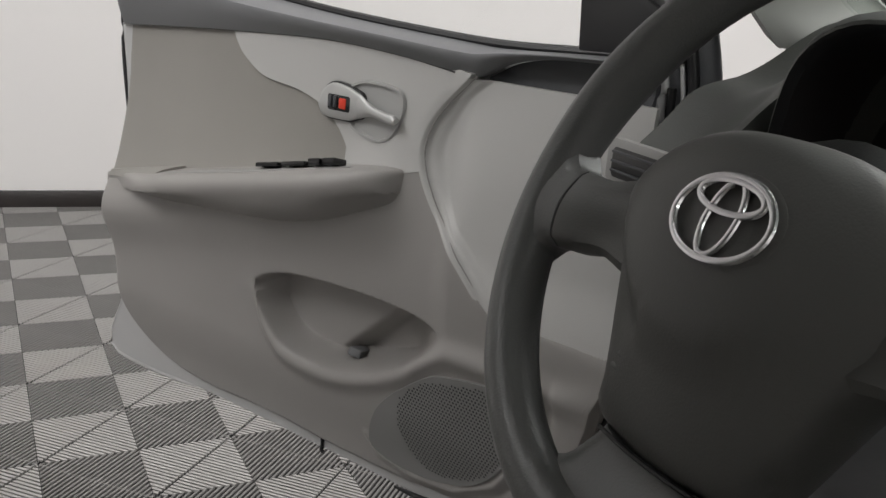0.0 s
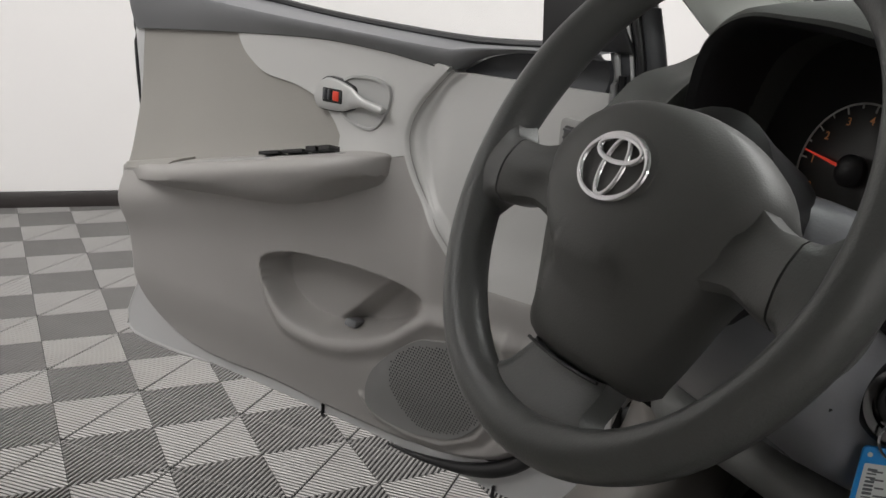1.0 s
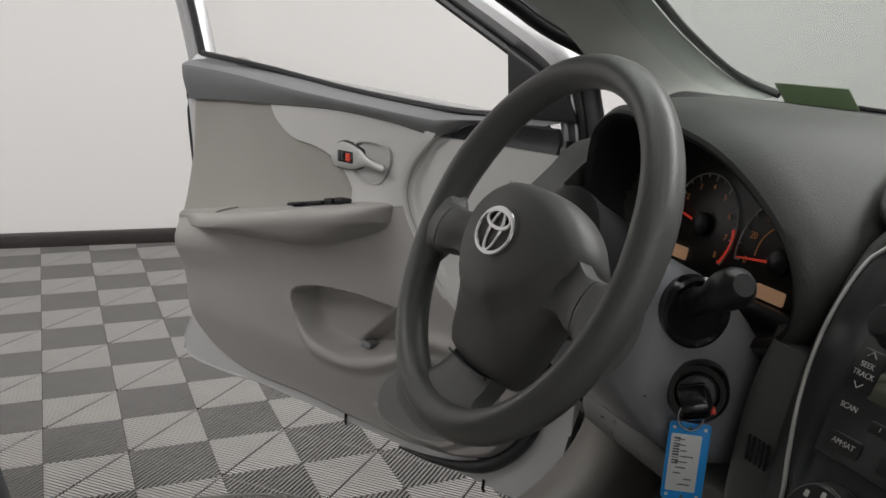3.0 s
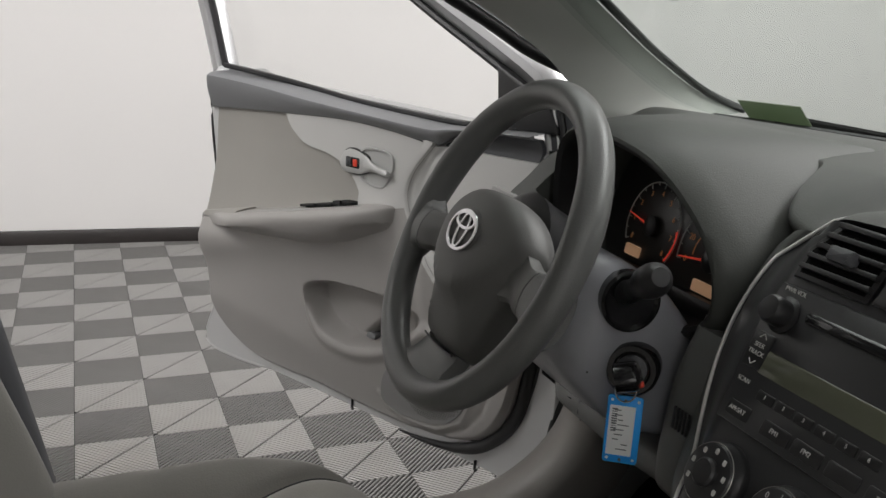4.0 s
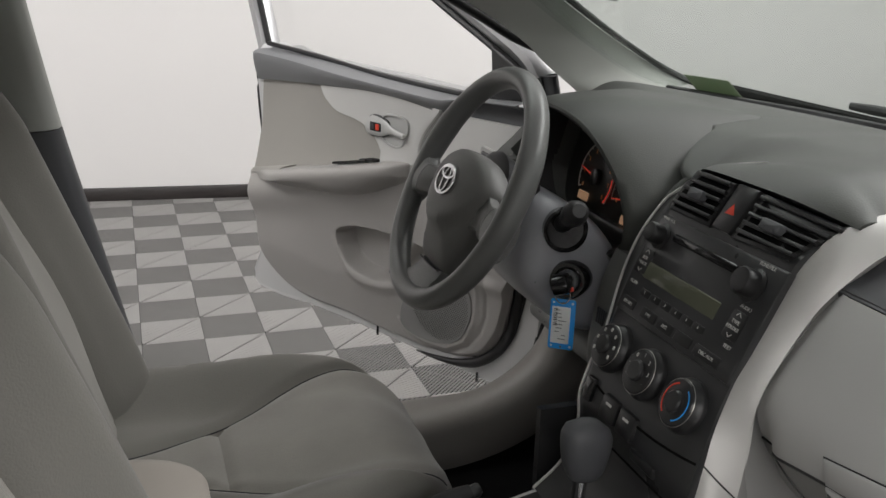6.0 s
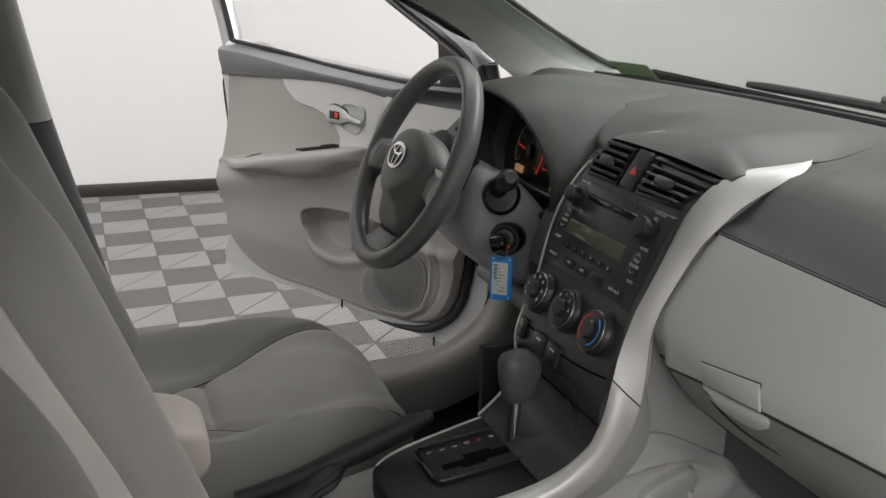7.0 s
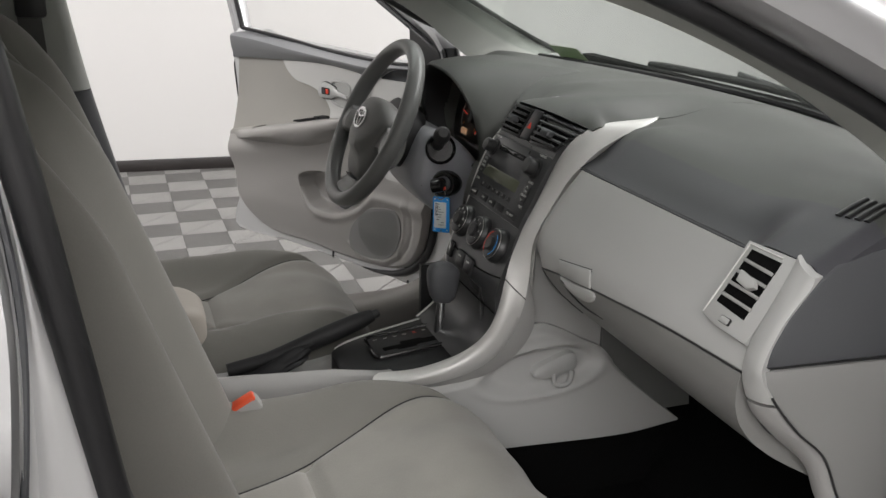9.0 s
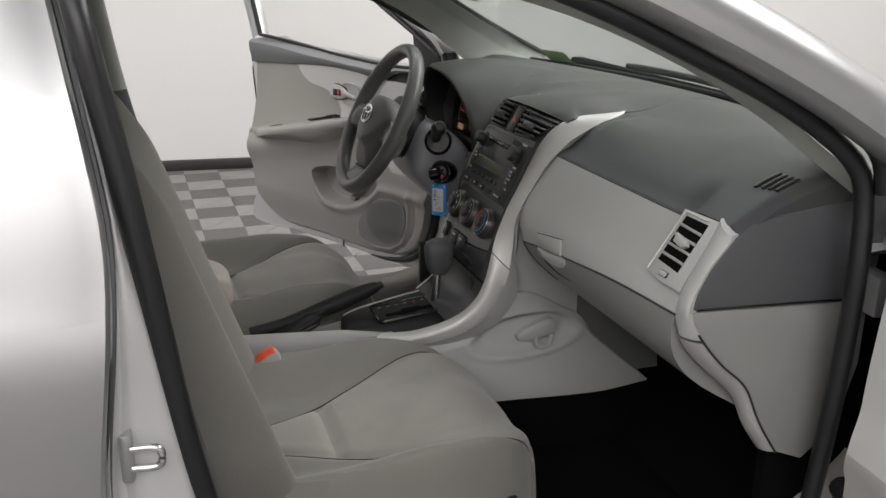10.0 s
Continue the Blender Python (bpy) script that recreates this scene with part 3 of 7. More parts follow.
    p["kind"] = "stuff"
    # pocket floor with a folded slip in it
    bm = bmesh.new()
    box(bm, (0.05, 0.02, 0.012), D(0.50, 0.520, -0.055), 0.003, Euler((0.2, 0.3, 0.8)).to_matrix())
    part("pocket_clip", bm, "doorbelt", door, "grey clip in the map pocket")
    # metal shell behind the trim
    out = spline([(0.030, 0.56), (0.036, 0.47), (0.050, 0.395), (0.080, 0.360), (0.14, 0.350), (0.22, 0.349), (0.33, 0.351), (0.6, 0.347), (0.85, 0.340), (0.95, 0.332), (1.06, 0.330), (1.10, 0.345), (1.092, 0.39), (1.066, 0.435), (1.040, 0.52), (1.036, 0.62), (1.034, 0.80), (1.040, 1.0), (0.9, 0.985), (0.4, 0.955), (0.13, 0.955), (0.085, 0.93), (0.07, 0.80), (0.03, 0.62)], 100, True)
    inner, lip = [(0.56 + (a - 0.56) * 0.74, 0.65 + (b - 0.65) * 0.70) for a, b in out], inset2(out, 0.010)
    bm = bmesh.new()
    rings = [[D(*q, -0.115), D(*p, -0.115), D(*p, -0.050), D(*l, -0.036), D(*q, -0.038)] for p, l, q in zip(out, lip, inner)]
    loft(bm, rings + rings[:1], caps=False)
    bmesh.ops.remove_doubles(bm, verts=bm.verts, dist=1e-6)
    part("door_shell", bm, "jamb", door, "silver painted door shell")
    bm = bmesh.new()
    tube(bm, [D(*q, -0.040) for q in inset2(out, 0.006)[30:58]], [0.001] + [0.0045] * 26 + [0.001], 8)
    part("folded_rim", bm, "jamb", door, "silver folded rim of the shell")
    out2 = spline([(0.020, 0.54), (0.030, 0.43), (0.055, 0.365), (0.10, 0.346), (0.22, 0.344), (0.6, 0.342), (1.0, 0.328), (1.08, 0.322), (1.112, 0.34), (1.100, 0.39), (1.060, 0.50), (1.034, 0.62), (1.030, 0.80), (1.035, 1.0), (0.9, 0.985), (0.13, 0.95), (0.09, 0.91), (0.07, 0.78), (0.02, 0.62)], 80, True)
    bm = bmesh.new()
    plate(bm, [tuple(q) for q in out2], lambda a, b, d: D(a, b, d - 0.02 * math.sin((b - 0.3) * 4)), -0.150, -0.112, 0.008)
    part("outer_skin", bm, "paint", door, "silver painted outer skin")
    bm = bmesh.new()
    seal = spline([(0.085, 0.95), (0.075, 0.70), (0.085, 0.56), (0.14, 0.44), (0.25, 0.40), (0.6, 0.39), (0.80, 0.39), (0.90, 0.42), (0.965, 0.50), (1.005, 0.64), (1.042, 0.85), (1.045, 0.97)], 80)
    tube(bm, [D(a, b, -0.040) for a, b in seal], 0.005, 8)
    part("door_seal", bm, "rubber", door, "black rubber door seal")
    bm = bmesh.new()
    tube(bm, [D(a, b, -0.032) for a, b in spline([(0.085, 0.66), (0.092, 0.60), (0.100, 0.545), (0.110, 0.498), (0.140, 0.447), (0.188, 0.404), (0.25, 0.377), (0.33, 0.362), (0.40, 0.358)], 60)], [0.012] * 36 + list(np.linspace(0.012, 0.002, 24)), 10)
    part("sill_seal", bm, "rubber", door, "black rubber lower seal")
    for u, z in ((0.205, 0.352), (0.545, 0.356)):
        bm = bmesh.new()
        tube(bm, [D(u, z + 0.016, -0.034), D(u, z, -0.033), D(u - 0.004, z - 0.004, -0.032)], 0.003, 8)
        part("rubber_plug", bm, "rubber", door, "black rubber plug")
    bm = bmesh.new()
    box(bm, (0.012, 0.03, 0.05), D(1.045, 0.815, -0.075), 0.003, Matrix.Rotation(math.atan2(DU.y, DU.x), 3, "Z"))
    part("latch", bm, "black", door, "black door latch")
    # window frame
    front = [(0.100, 1.015), (0.115, 1.036), (0.151, 1.063), (0.222, 1.10), (0.343, 1.159), (0.46, 1.218), (0.62, 1.29), (0.80, 1.345), (1.0, 1.375), (1.17, 1.38)]
    rear = [(1.045, 0.985), (1.085, 1.10), (1.128, 1.205), (1.17, 1.30), (1.185, 1.38)]
    bm = bmesh.new()
    for line, s in ((front, 1), (rear, 1)):
        pts = spline(line, 40)
        rings = []
        for i, (a, b) in enumerate(pts):
            t = pts[min(i + 1, 39)] - pts[max(i - 1, 0)]
            t = t / np.linalg.norm(t)
            n = np.array((-t[1], t[0])) * s
            rings.append([D(a + n[0] * k, b + n[1] * k, v) for k, v in spline([(0.022, -0.06), (0.024, -0.10), (-0.022, -0.10), (-0.024, -0.07), (-0.008, -0.05), (0.010, -0.045)], 14, True)])
        loft(bm, rings)
    part("window_frame", bm, "paint", door, "silver painted window frame")
    bm = bmesh.new()
    for line, s in ((front[2:], -0.027), (rear, 0.027)):
        pts = spline(line, 30)
        p3 = []
        for i, (a, b) in enumerate(pts):
            t = pts[min(i + 1, 29)] - pts[max(i - 1, 0)]
            t = t / np.linalg.norm(t)
            p3.append(D(a - t[1] * s, b + t[0] * s, -0.062))
        tube(bm, p3, 0.008, 8)
    part("glass_run", bm, "rubber", door, "black rubber glass run")
    bm = bmesh.new()
    pane = [(0.20, 0.93), (0.20, 1.07), (0.34, 1.14), (0.46, 1.20), (0.62, 1.27), (0.80, 1.325), (1.0, 1.355), (1.15, 1.36), (1.11, 1.20), (1.06, 1.08), (1.02, 0.95)]
    plate(bm, pane, lambda a, b, d: D(a, b, d), -0.084, -0.080, 0.001)
    p = part("window_pane", bm, "glass", door, "clear raised window glass")
    p.visible_shadow = False
    bm = bmesh.new()
    plate(bm, [(0.075, 0.975), (0.20, 0.972), (0.208, 1.075), (0.16, 1.052), (0.10, 1.02)], lambda a, b, d: D(a, b, d), -0.10, -0.038, 0.006)
    part("mirror_sail", bm, "black", door, "black plastic mirror corner")
    bm = bmesh.new()
    lean = lambda z: curve([(0.56, -0.012), (0.90, -0.012), (0.947, -0.008), (0.985, 0.0), (1.026, 0.012)], z)
    loft(bm, [[D(a + lean(z), z, v) for a, v in spline([(0.104, -0.052), (0.080, -0.050), (0.062, -0.056), (0.053, -0.066), (0.056, -0.080), (0.080, -0.108), (0.110, -0.112)], 24, True)] for z in np.linspace(0.56, 1.028, 24)])
    part("door_front_edge", bm, "belt", door, "dark front edge of the door")
    # silver tubes added in place of the bright highlight lines on this edge
    for a, r, v in ((0.084, 0.0026, -0.047), (0.106, 0.0065, -0.050)):
        bm = bmesh.new()
        tube(bm, [D(a + lean(z), z, v) for z in np.linspace(0.60, 1.022, 24)], r, 10)
        part("highlight_bead", bm, "jamb", door, "silver bead standing for a highlight on the door's front edge")
    bm = bmesh.new()
    tube(bm, [D(0.072 + lean(z), z, -0.047) for z in np.linspace(0.62, 1.025, 24)], 0.006, 10)
    part("front_edge_seal", bm, "rubber", door, "black rubber front edge")
    # hinge side
    for z in (0.48, 0.86):
        bm = bmesh.new()
        box(bm, (0.09, 0.03, 0.06), D(-0.02, z, -0.06), 0.006, Matrix.Rotation(math.atan2(DU.y, DU.x), 3, "Z"))
        part("hinge", bm, "paint", door, "silver door hinge")
    bm = bmesh.new()
    tube(bm, [D(u, z, v) for u, z, v in spline([(0.075, 0.545, -0.075), (0.045, 0.540, -0.06), (0.015, 0.532, -0.065), (-0.03, 0.53, -0.08)], 30)], [0.017 + 0.0025 * math.sin(k * 2.1) for k in range(30)], 12)
    part("wiring_boot", bm, "rubber", door, "black ribbed wiring boot")
    bm = bmesh.new()
    box(bm, (0.10, 0.012, 0.030), D(0.02, 0.485, -0.07), 0.003, Matrix.Rotation(math.atan2(DU.y, DU.x) + 0.25, 3, "Z"))
    part("check_strap", bm, "steel", door, "steel door check strap")
    bm = bmesh.new()
    box(bm, (0.040, 0.05, 0.06), D(0.062, 0.485, -0.075), 0.008, Matrix.Rotation(math.atan2(DU.y, DU.x), 3, "Z"))
    part("check_housing", bm, "black", door, "black check strap housing")
    return door


build_door("driver_door")
DU, DN, DH = Vector((-0.10, -0.995, 0)), Vector((-0.995, 0.10, 0)), Vector((0.726, -0.712, 0))
build_door("passenger_door")

# steering wheel
WC, WT = Vector((0.3745, 0.404, 0.9325)), radians(27.07)
WN = Vector((-math.cos(WT), 0, math.sin(WT)))        # out of the wheel, towards the driver
WY, WU = Vector((0, 1, 0)), Vector((math.sin(WT), 0, math.cos(WT)))


def W(a, b, d=0.0):
    """a to the car's left, b up the wheel, d towards the driver."""
    return WC + WY * a + WU * b + WN * d


def build_steering_wheel():
    sw = thing("steering_wheel", "charcoal three-spoke steering wheel with chrome emblem", "steering wheel")
    R = 0.1692
    bm = bmesh.new()
    rings = []
    for k in range(96):
        q = 2 * math.pi * k / 96
        c = Vector((math.cos(q), math.sin(q)))
        grip = 0.0155 + 0.0012 * (bump(math.sin(q), 0.35, 0.25)) * (1 if abs(math.cos(q)) > 0.3 else 0)
        rings.append([W(c.x * (R + grip * math.cos(w)), c.y * (R + grip * math.cos(w)), grip * 1.12 * math.sin(w)) for w in np.linspace(0, 2 * math.pi, 17)[:-1]])
    rings.append(rings[0])
    loft(bm, rings, caps=False)
    bmesh.ops.remove_doubles(bm, verts=bm.verts, dist=1e-6)
    part("rim", bm, "wheel", sw, "grained charcoal rim")
    # airbag pad
    outline = spline([(0.0, 0.053), (0.045, 0.049), (0.082, 0.032), (0.100, 0.008), (0.094, -0.020), (0.080, -0.050), (0.068, -0.080), (0.058, -0.105), (0.050, -0.117), (0.0, -0.122),
                      (-0.050, -0.117), (-0.058, -0.105), (-0.068, -0.080), (-0.080, -0.050), (-0.094, -0.020), (-0.100, 0.008), (-0.082, 0.032), (-0.045, 0.049)], 72, True)
    rings = []
    for s, d in ((0.97, -0.020), (1.0, -0.010), (1.0, -0.004), (0.985, 0.006), (0.95, 0.013), (0.90, 0.0168), (0.86, 0.019), (0.80, 0.0212), (0.74, 0.0226), (0.68, 0.0238), (0.62, 0.025), (0.55, 0.026), (0.45, 0.027), (0.35, 0.0275), (0.25, 0.0278), (0.15, 0.028), (0.05, 0.028)):
        rings.append([W(a * s, (b + 0.01) * s - 0.01, d - 0.012 * ease(-0.02, -0.11, b * s) - (a * s) ** 2 - 0.0085 * ease(0.0, 0.010, -0.060 + 0.062 * (a * s / 0.09) ** 2 - (b + 0.01) * s + 0.01)) for a, b in outline])
    bm = bmesh.new()
    loft(bm, rings)
    pad = part("airbag_pad", bm, "pad", sw, "charcoal airbag cover")
    # side spokes: a smooth arm out of the pad, a dark seam, and the flared grip on the rim
    for s in (1, -1):
        def arm_ring(k):
            a = 0.070 + 0.100 * k
            hi = 0.020 - 0.016 * ease(0.0, 0.5, k) + 0.012 * ease(0.70, 1.0, k) ** 2
            lo = -0.044 + 0.006 * bump(k, 0.3, 0.2) - 0.004 * k - 0.020 * ease(0.65, 1.0, k) ** 2
            f = 0.001 + 0.011 * ease(0.20, 0.70, k)
            return [W(s * (a - 0.012 * abs(2 * t - 1) ** 2 * ease(0.6, 1, k)), lo + (hi - lo) * t, d) for t, d in spline([(1.0, -0.010), (0.95, f * 0.55), (0.75, f), (0.5, f + 0.002), (0.25, f), (0.05, f * 0.55), (0.0, -0.010), (0.25, -0.024), (0.75, -0.024)], 28, True)]
        for name, k0, k1, mat, lab in (("spoke", 0.0, 0.655, "pad", "charcoal side spoke"), ("spoke_grip", 0.675, 1.0, "wheel", "grained flare of the rim")):
            bm = bmesh.new()
            loft(bm, [arm_ring(k) for k in np.linspace(k0, k1, 14)])
            part(name, bm, mat, sw, lab)
        bm = bmesh.new()
        inner = [W(s * 0.1365, 0, 0) + (p - W(s * 0.1365, 0, 0)) * 0.97 for p in arm_ring(0.665)]
        loft(bm, [inner, [p + WY * (s * 0.002) for p in inner]])
        part("spoke_seam", bm, "black", sw, "dark seam between spoke and grip")
    rings = []
    for k in np.linspace(0, 1, 12):
        b0, w = -0.1215 - 0.042 * k, 0.0455 + 0.007 * k + 0.030 * ease(0.45, 1.0, k) ** 2
        rings.append([W(a * w, b0 + 0.006 * a * a, d - 0.017 + 0.011 * ease(0, 0.8, k)) for a, d in spline([(-1, -0.010), (-0.9, 0.004), (-0.4, 0.009), (0.4, 0.009), (0.9, 0.004), (1, -0.010), (0.5, -0.02), (-0.5, -0.02)], 24, True)])
    bm = bmesh.new()
    loft(bm, rings)
    part("lower_spoke", bm, "wheel", sw, "charcoal lower spoke")
    bm = bmesh.new()
    tube(bm, [W(a, -0.1205 + 0.004 * (a / 0.058) ** 2, -0.0060 - 0.004 * (a / 0.058) ** 4) for a in np.linspace(-0.039, 0.039, 20)], 0.0012, 6)
    part("pad_seam", bm, "black", sw, "dark seam under the airbag cover")
    bm = bmesh.new()
    lathe(bm, [(0.062, -0.09), (0.066, -0.05), (0.07, -0.03), (0.05, -0.02)], WC, WN, 28)
    part("hub_back", bm, "black", sw, "black hub shroud")
    # emblem: a plain chrome oval with two ovals across it
    eb = lambda q, a, b: W(a * math.cos(q), b * math.sin(q), 0.029 + 0.0006)
    bm = bmesh.new()
    plate(bm, [(0.035 * math.cos(q), 0.0255 * math.sin(q)) for q in np.linspace(0, 2 * math.pi, 41)[:-1]], W, 0.018, 0.0275, 0.002)
    part("emblem_seat", bm, "pad", sw, "round emblem recess")
    bm = bmesh.new()
    tube(bm, [eb(q, 0.0302, 0.0208) for q in np.linspace(0, 2 * math.pi, 49)[:-1]], 0.0022, 8, True, 0.8, WN)
    tube(bm, [W(0.0096 * math.cos(q), 0.0190 * math.sin(q), 0.0292) for q in np.linspace(0, 2 * math.pi, 41)[:-1]], 0.0019, 8, True, 0.8, WN)
    tube(bm, [W(0.0205 * math.cos(q), 0.0106 + 0.0080 * math.sin(q), 0.0296) for q in np.linspace(0, 2 * math.pi, 41)[:-1]], 0.0022, 8, True, 0.8, WN)
    part("emblem", bm, "chrome", sw, "chrome oval emblem")
    for i, w in enumerate((0.022, 0.028, 0.010)):
        bm = bmesh.new()
        plate(bm, rounded(w, 0.0032, 0.001, 2, 0.030, -0.080 - 0.007 * i), W, -0.01, 0.0052 - 0.0022 * i, 0.0005)
        part("moulded_mark", bm, "wheel", pad, "moulded marking bar")
    return sw


build_steering_wheel()

# ---- dashboard ----
TOP = [(1.02, 1.000), (0.95, 1.022), (0.86, 1.032), (0.76, 1.024), (0.70, 1.010), (0.655, 0.992), (0.62, 0.972), (0.596, 0.952), (0.581, 0.941)]
BROW = [(1.02, 1.000), (0.95, 1.022), (0.86, 1.034), (0.76, 1.037), (0.68, 1.036), (0.63, 1.030), (0.60, 1.022), (0.582, 1.010)]
LEFT = [(1.02, 1.000), (0.95, 1.022), (0.86, 1.030), (0.76, 1.030), (0.66, 1.020), (0.60, 1.002), (0.55, 0.975), (0.515, 0.945)]
FACE = [(0.580, 0.940), (0.556, 0.912), (0.532, 0.880), (0.512, 0.850), (0.503, 0.826)]
GLOVE = [(0.503, 0.822), (0.502, 0.806), (0.505, 0.788), (0.515, 0.766), (0.536, 0.741), (0.568, 0.716), (0.61, 0.690), (0.66, 0.660), (0.71, 0.630), (0.77, 0.600)]
SEAM = [(-0.67, 0.839), (-0.5, 0.831), (-0.35, 0.817), (-0.23, 0.803), (-0.11, 0.782)]


def base_x(y):
    """Where the windshield meets the dash: it bows forward in the middle."""
    return 1.04 - (0.20 if y < CY else 0.12) * ((y - CY) / 0.72) ** 2


def dash_rows(prof, y0, y1, ny, n):
    p = spline(prof, n)
    rows = []
    for y in np.linspace(y0, y1, ny):
        rows.append([(x + (base_x(y) - 1.02) * ease(0.68, 1.0, x), y, z) for x, z in p])
    return rows


dash = thing("dashboard", "charcoal and light grey moulded plastic dashboard", "dashboard")


def dash_sheet(name, rows, mat, label, back=(0.02, 0, -0.025)):
    bm = bmesh.new()
    sheet(bm, rows, back)
    return part(name, bm, mat, dash, label)


rows = dash_rows(TOP, -0.694, -0.1012, 70, 48)
brow_edge = lambda x: curve(BROW, x) - 0.025 * ease(0.88, 0.74, x)


def pad_z(x, y, z):
    """The passenger pad: it rises to the brow, dips beside the silver trim and rolls down at its end."""
    z += (brow_edge(x) - curve(TOP, x)) * ease(0.61, 0.69, x) * ease(-0.45, -0.114, y)
    z -= 0.006 * ease(-0.17, -0.132, y) * ease(0.745, 0.70, x) * ease(0.585, 0.61, x)
    z += 0.021 * ease(-0.46, -0.62, y) * ease(0.80, 0.60, x) * (1 - ease(-0.60, -0.55, y) * ease(0.64, 0.59, x))
    return z - 0.012 * ease(-0.668, -0.696, y) ** 2


rows = [[(x - 0.011 * ease(-0.545, -0.60, y) * ease(0.63, 0.585, x), y, pad_z(x, y, z)) for x, y, z in r] for r in rows]
cut = next(i for i, q in enumerate(rows[0]) if q[0] < 0.652)
dash_sheet("dash_top", [r[:cut + 1] for r in rows], "dash", "charcoal grained dash pad")
dash_sheet("pad_band", [r[cut:] for r in rows], "pad_band", "dark blue-grey band under the pad")
# pad over the centre stack: a soft ridge that runs out of the arched edge, and its rounded front
RIDGE_X = [(-0.105, 0.636), (-0.04, 0.645), (0.02, 0.646), (0.10, 0.641), (0.15, 0.636), (0.19, 0.628), (0.215, 0.620), (0.25, 0.632), (0.29, 0.70), (0.33, 0.715)]
RIDGE_Z = [(-0.105, 0.999), (-0.07, 1.020), (-0.035, 1.033), (0.0, 1.035), (0.05, 1.030), (0.10, 1.020), (0.15, 1.006), (0.19, 0.990), (0.215, 0.978), (0.33, 0.978)]
FRONT = [(-0.145, 0.1359, -0.031), (-0.13, 0.1359, -0.027), (-0.10, 0.1365, -0.010), (-0.06, 0.137, 0.003), (0.0, 0.1365, 0.005), (0.06, 0.1355, 0.004), (0.10, 0.1335, -0.003), (0.14, 0.127, -0.035), (0.165, 0.117, -0.046)]


def brow_z(x, y):
    mid = curve(BROW, x) - 0.025 * ease(0.88, 0.74, x) * ease(-0.01, -0.110, y)
    left = curve(LEFT, x) - 0.026 * ease(0.31, 0.237, y) * ease(0.72, 0.58, x)
    return mid + (left - mid) * ease(0.14, 0.236, y)


def ridge(y):
    x = curve(RIDGE_X, y)
    z = brow_z(x, y)
    return x, z + (curve(RIDGE_Z, y) - z) * (1 - ease(0.20, 0.245, y))


rows = []
for y in np.linspace(-0.100, 0.330, 76):
    rx, rz = ridge(y)
    r = []
    for x in 1.02 - (1.02 - rx) * np.linspace(0, 1, 40) ** 0.8:
        z = brow_z(x, y)
        r.append((x + (base_x(y) - 1.02) * ease(0.68, 1.0, x), y, z + (rz - brow_z(rx, y)) * ease(rx + 0.10, rx, x)))
    a = y - CY
    if y < 0.20:
        up, out = curve([q[:2] for q in FRONT], a), curve([(q[0], q[2]) for q in FRONT], a)
        fx, fz = 0.52 + 0.447 * up - 0.894 * out, 0.89 + 0.894 * up + 0.447 * out
    else:
        fx, fz = rx - 0.003, rz - 0.012
    mx, mz = (rx + fx) / 2 - 0.005, (rz + fz) / 2 + 0.008 * ease(0.20, 0.15, y)
    for t in np.linspace(0.1, 1, 10):
        r.append(((1 - t) ** 2 * rx + 2 * t * (1 - t) * mx + t * t * fx, y, (1 - t) ** 2 * rz + 2 * t * (1 - t) * mz + t * t * fz))
    rows.append(r)
dash_sheet("dash_brow", rows, "dash", "charcoal pad over the centre stack", (0.02, 0, -0.012))
rows = [[(x + 0.036 * ease(0.56, 0.65, y) * ease(0.64, 0.54, x), y, z - 0.048 * ease(0.585, 0.70, y) * ease(0.80, 0.66, x) - 0.026 * ease(0.31, 0.237, y) * ease(0.72, 0.58, x)) for x, y, z in r] for r in dash_rows(LEFT, 0.331, 0.745, 38, 40)]
dash_sheet("driver_top", [r[:24] for r in rows], "dash", "charcoal pad on the driver's side")
dash_sheet("driver_corner", [r[23:] for r in rows if r[0][1] > 0.585], "dash", "charcoal corner by the driver's door")
PROF = spline(FACE + GLOVE[1:], 120)
upper, lower = [], []
for y in np.linspace(-0.66, -0.100, 56):
    zs, e = curve(SEAM, y), 0.020 * ease(-0.150, -0.113, y)
    at = lambda z: float(np.interp(z, PROF[::-1, 1], PROF[::-1, 0])) + e * ease(0.86, 0.78, z) + 0.016 * ease(-0.124, -0.106, y) * ease(0.80, 0.86, z)
    upper.append([(at(z), y, z) for z in np.linspace(0.940, zs + 0.0012, 30)])
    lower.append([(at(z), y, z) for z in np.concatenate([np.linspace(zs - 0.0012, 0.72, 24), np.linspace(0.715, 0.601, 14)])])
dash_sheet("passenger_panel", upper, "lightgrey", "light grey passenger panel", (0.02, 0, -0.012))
# its grey already holds the shade of the turned-under front
glove = dash_sheet("glove_box", lower, "glove", "grey glove box, darkened for the shade under the dash", (0.015, 0, 0.015))
bm = bmesh.new()
tube(bm, [(0.5845, y, 0.9425) for y in np.linspace(-0.655, -0.113, 12)], 0.0013, 6)
part("pad_seam", bm, "black", dash, "dark seam under the pad")
bm = bmesh.new()
tube(bm, [r[0] for r in lower], 0.0014, 6)
part("panel_seam", bm, "black", dash, "dark seam above the glove box")


def face(y, z, d=0.0):
    """On the passenger panel and the glove box under it."""
    x, slope = np.interp(z, PROF[::-1, 1], PROF[::-1, 0]), (np.interp(z + 0.003, PROF[::-1, 1], PROF[::-1, 0]) - np.interp(z - 0.003, PROF[::-1, 1], PROF[::-1, 0])) / 0.006
    n = np.array((-1.0, slope)) / math.hypot(1.0, slope)
    return Vector((float(x + n[0] * d), y, float(z + n[1] * d)))


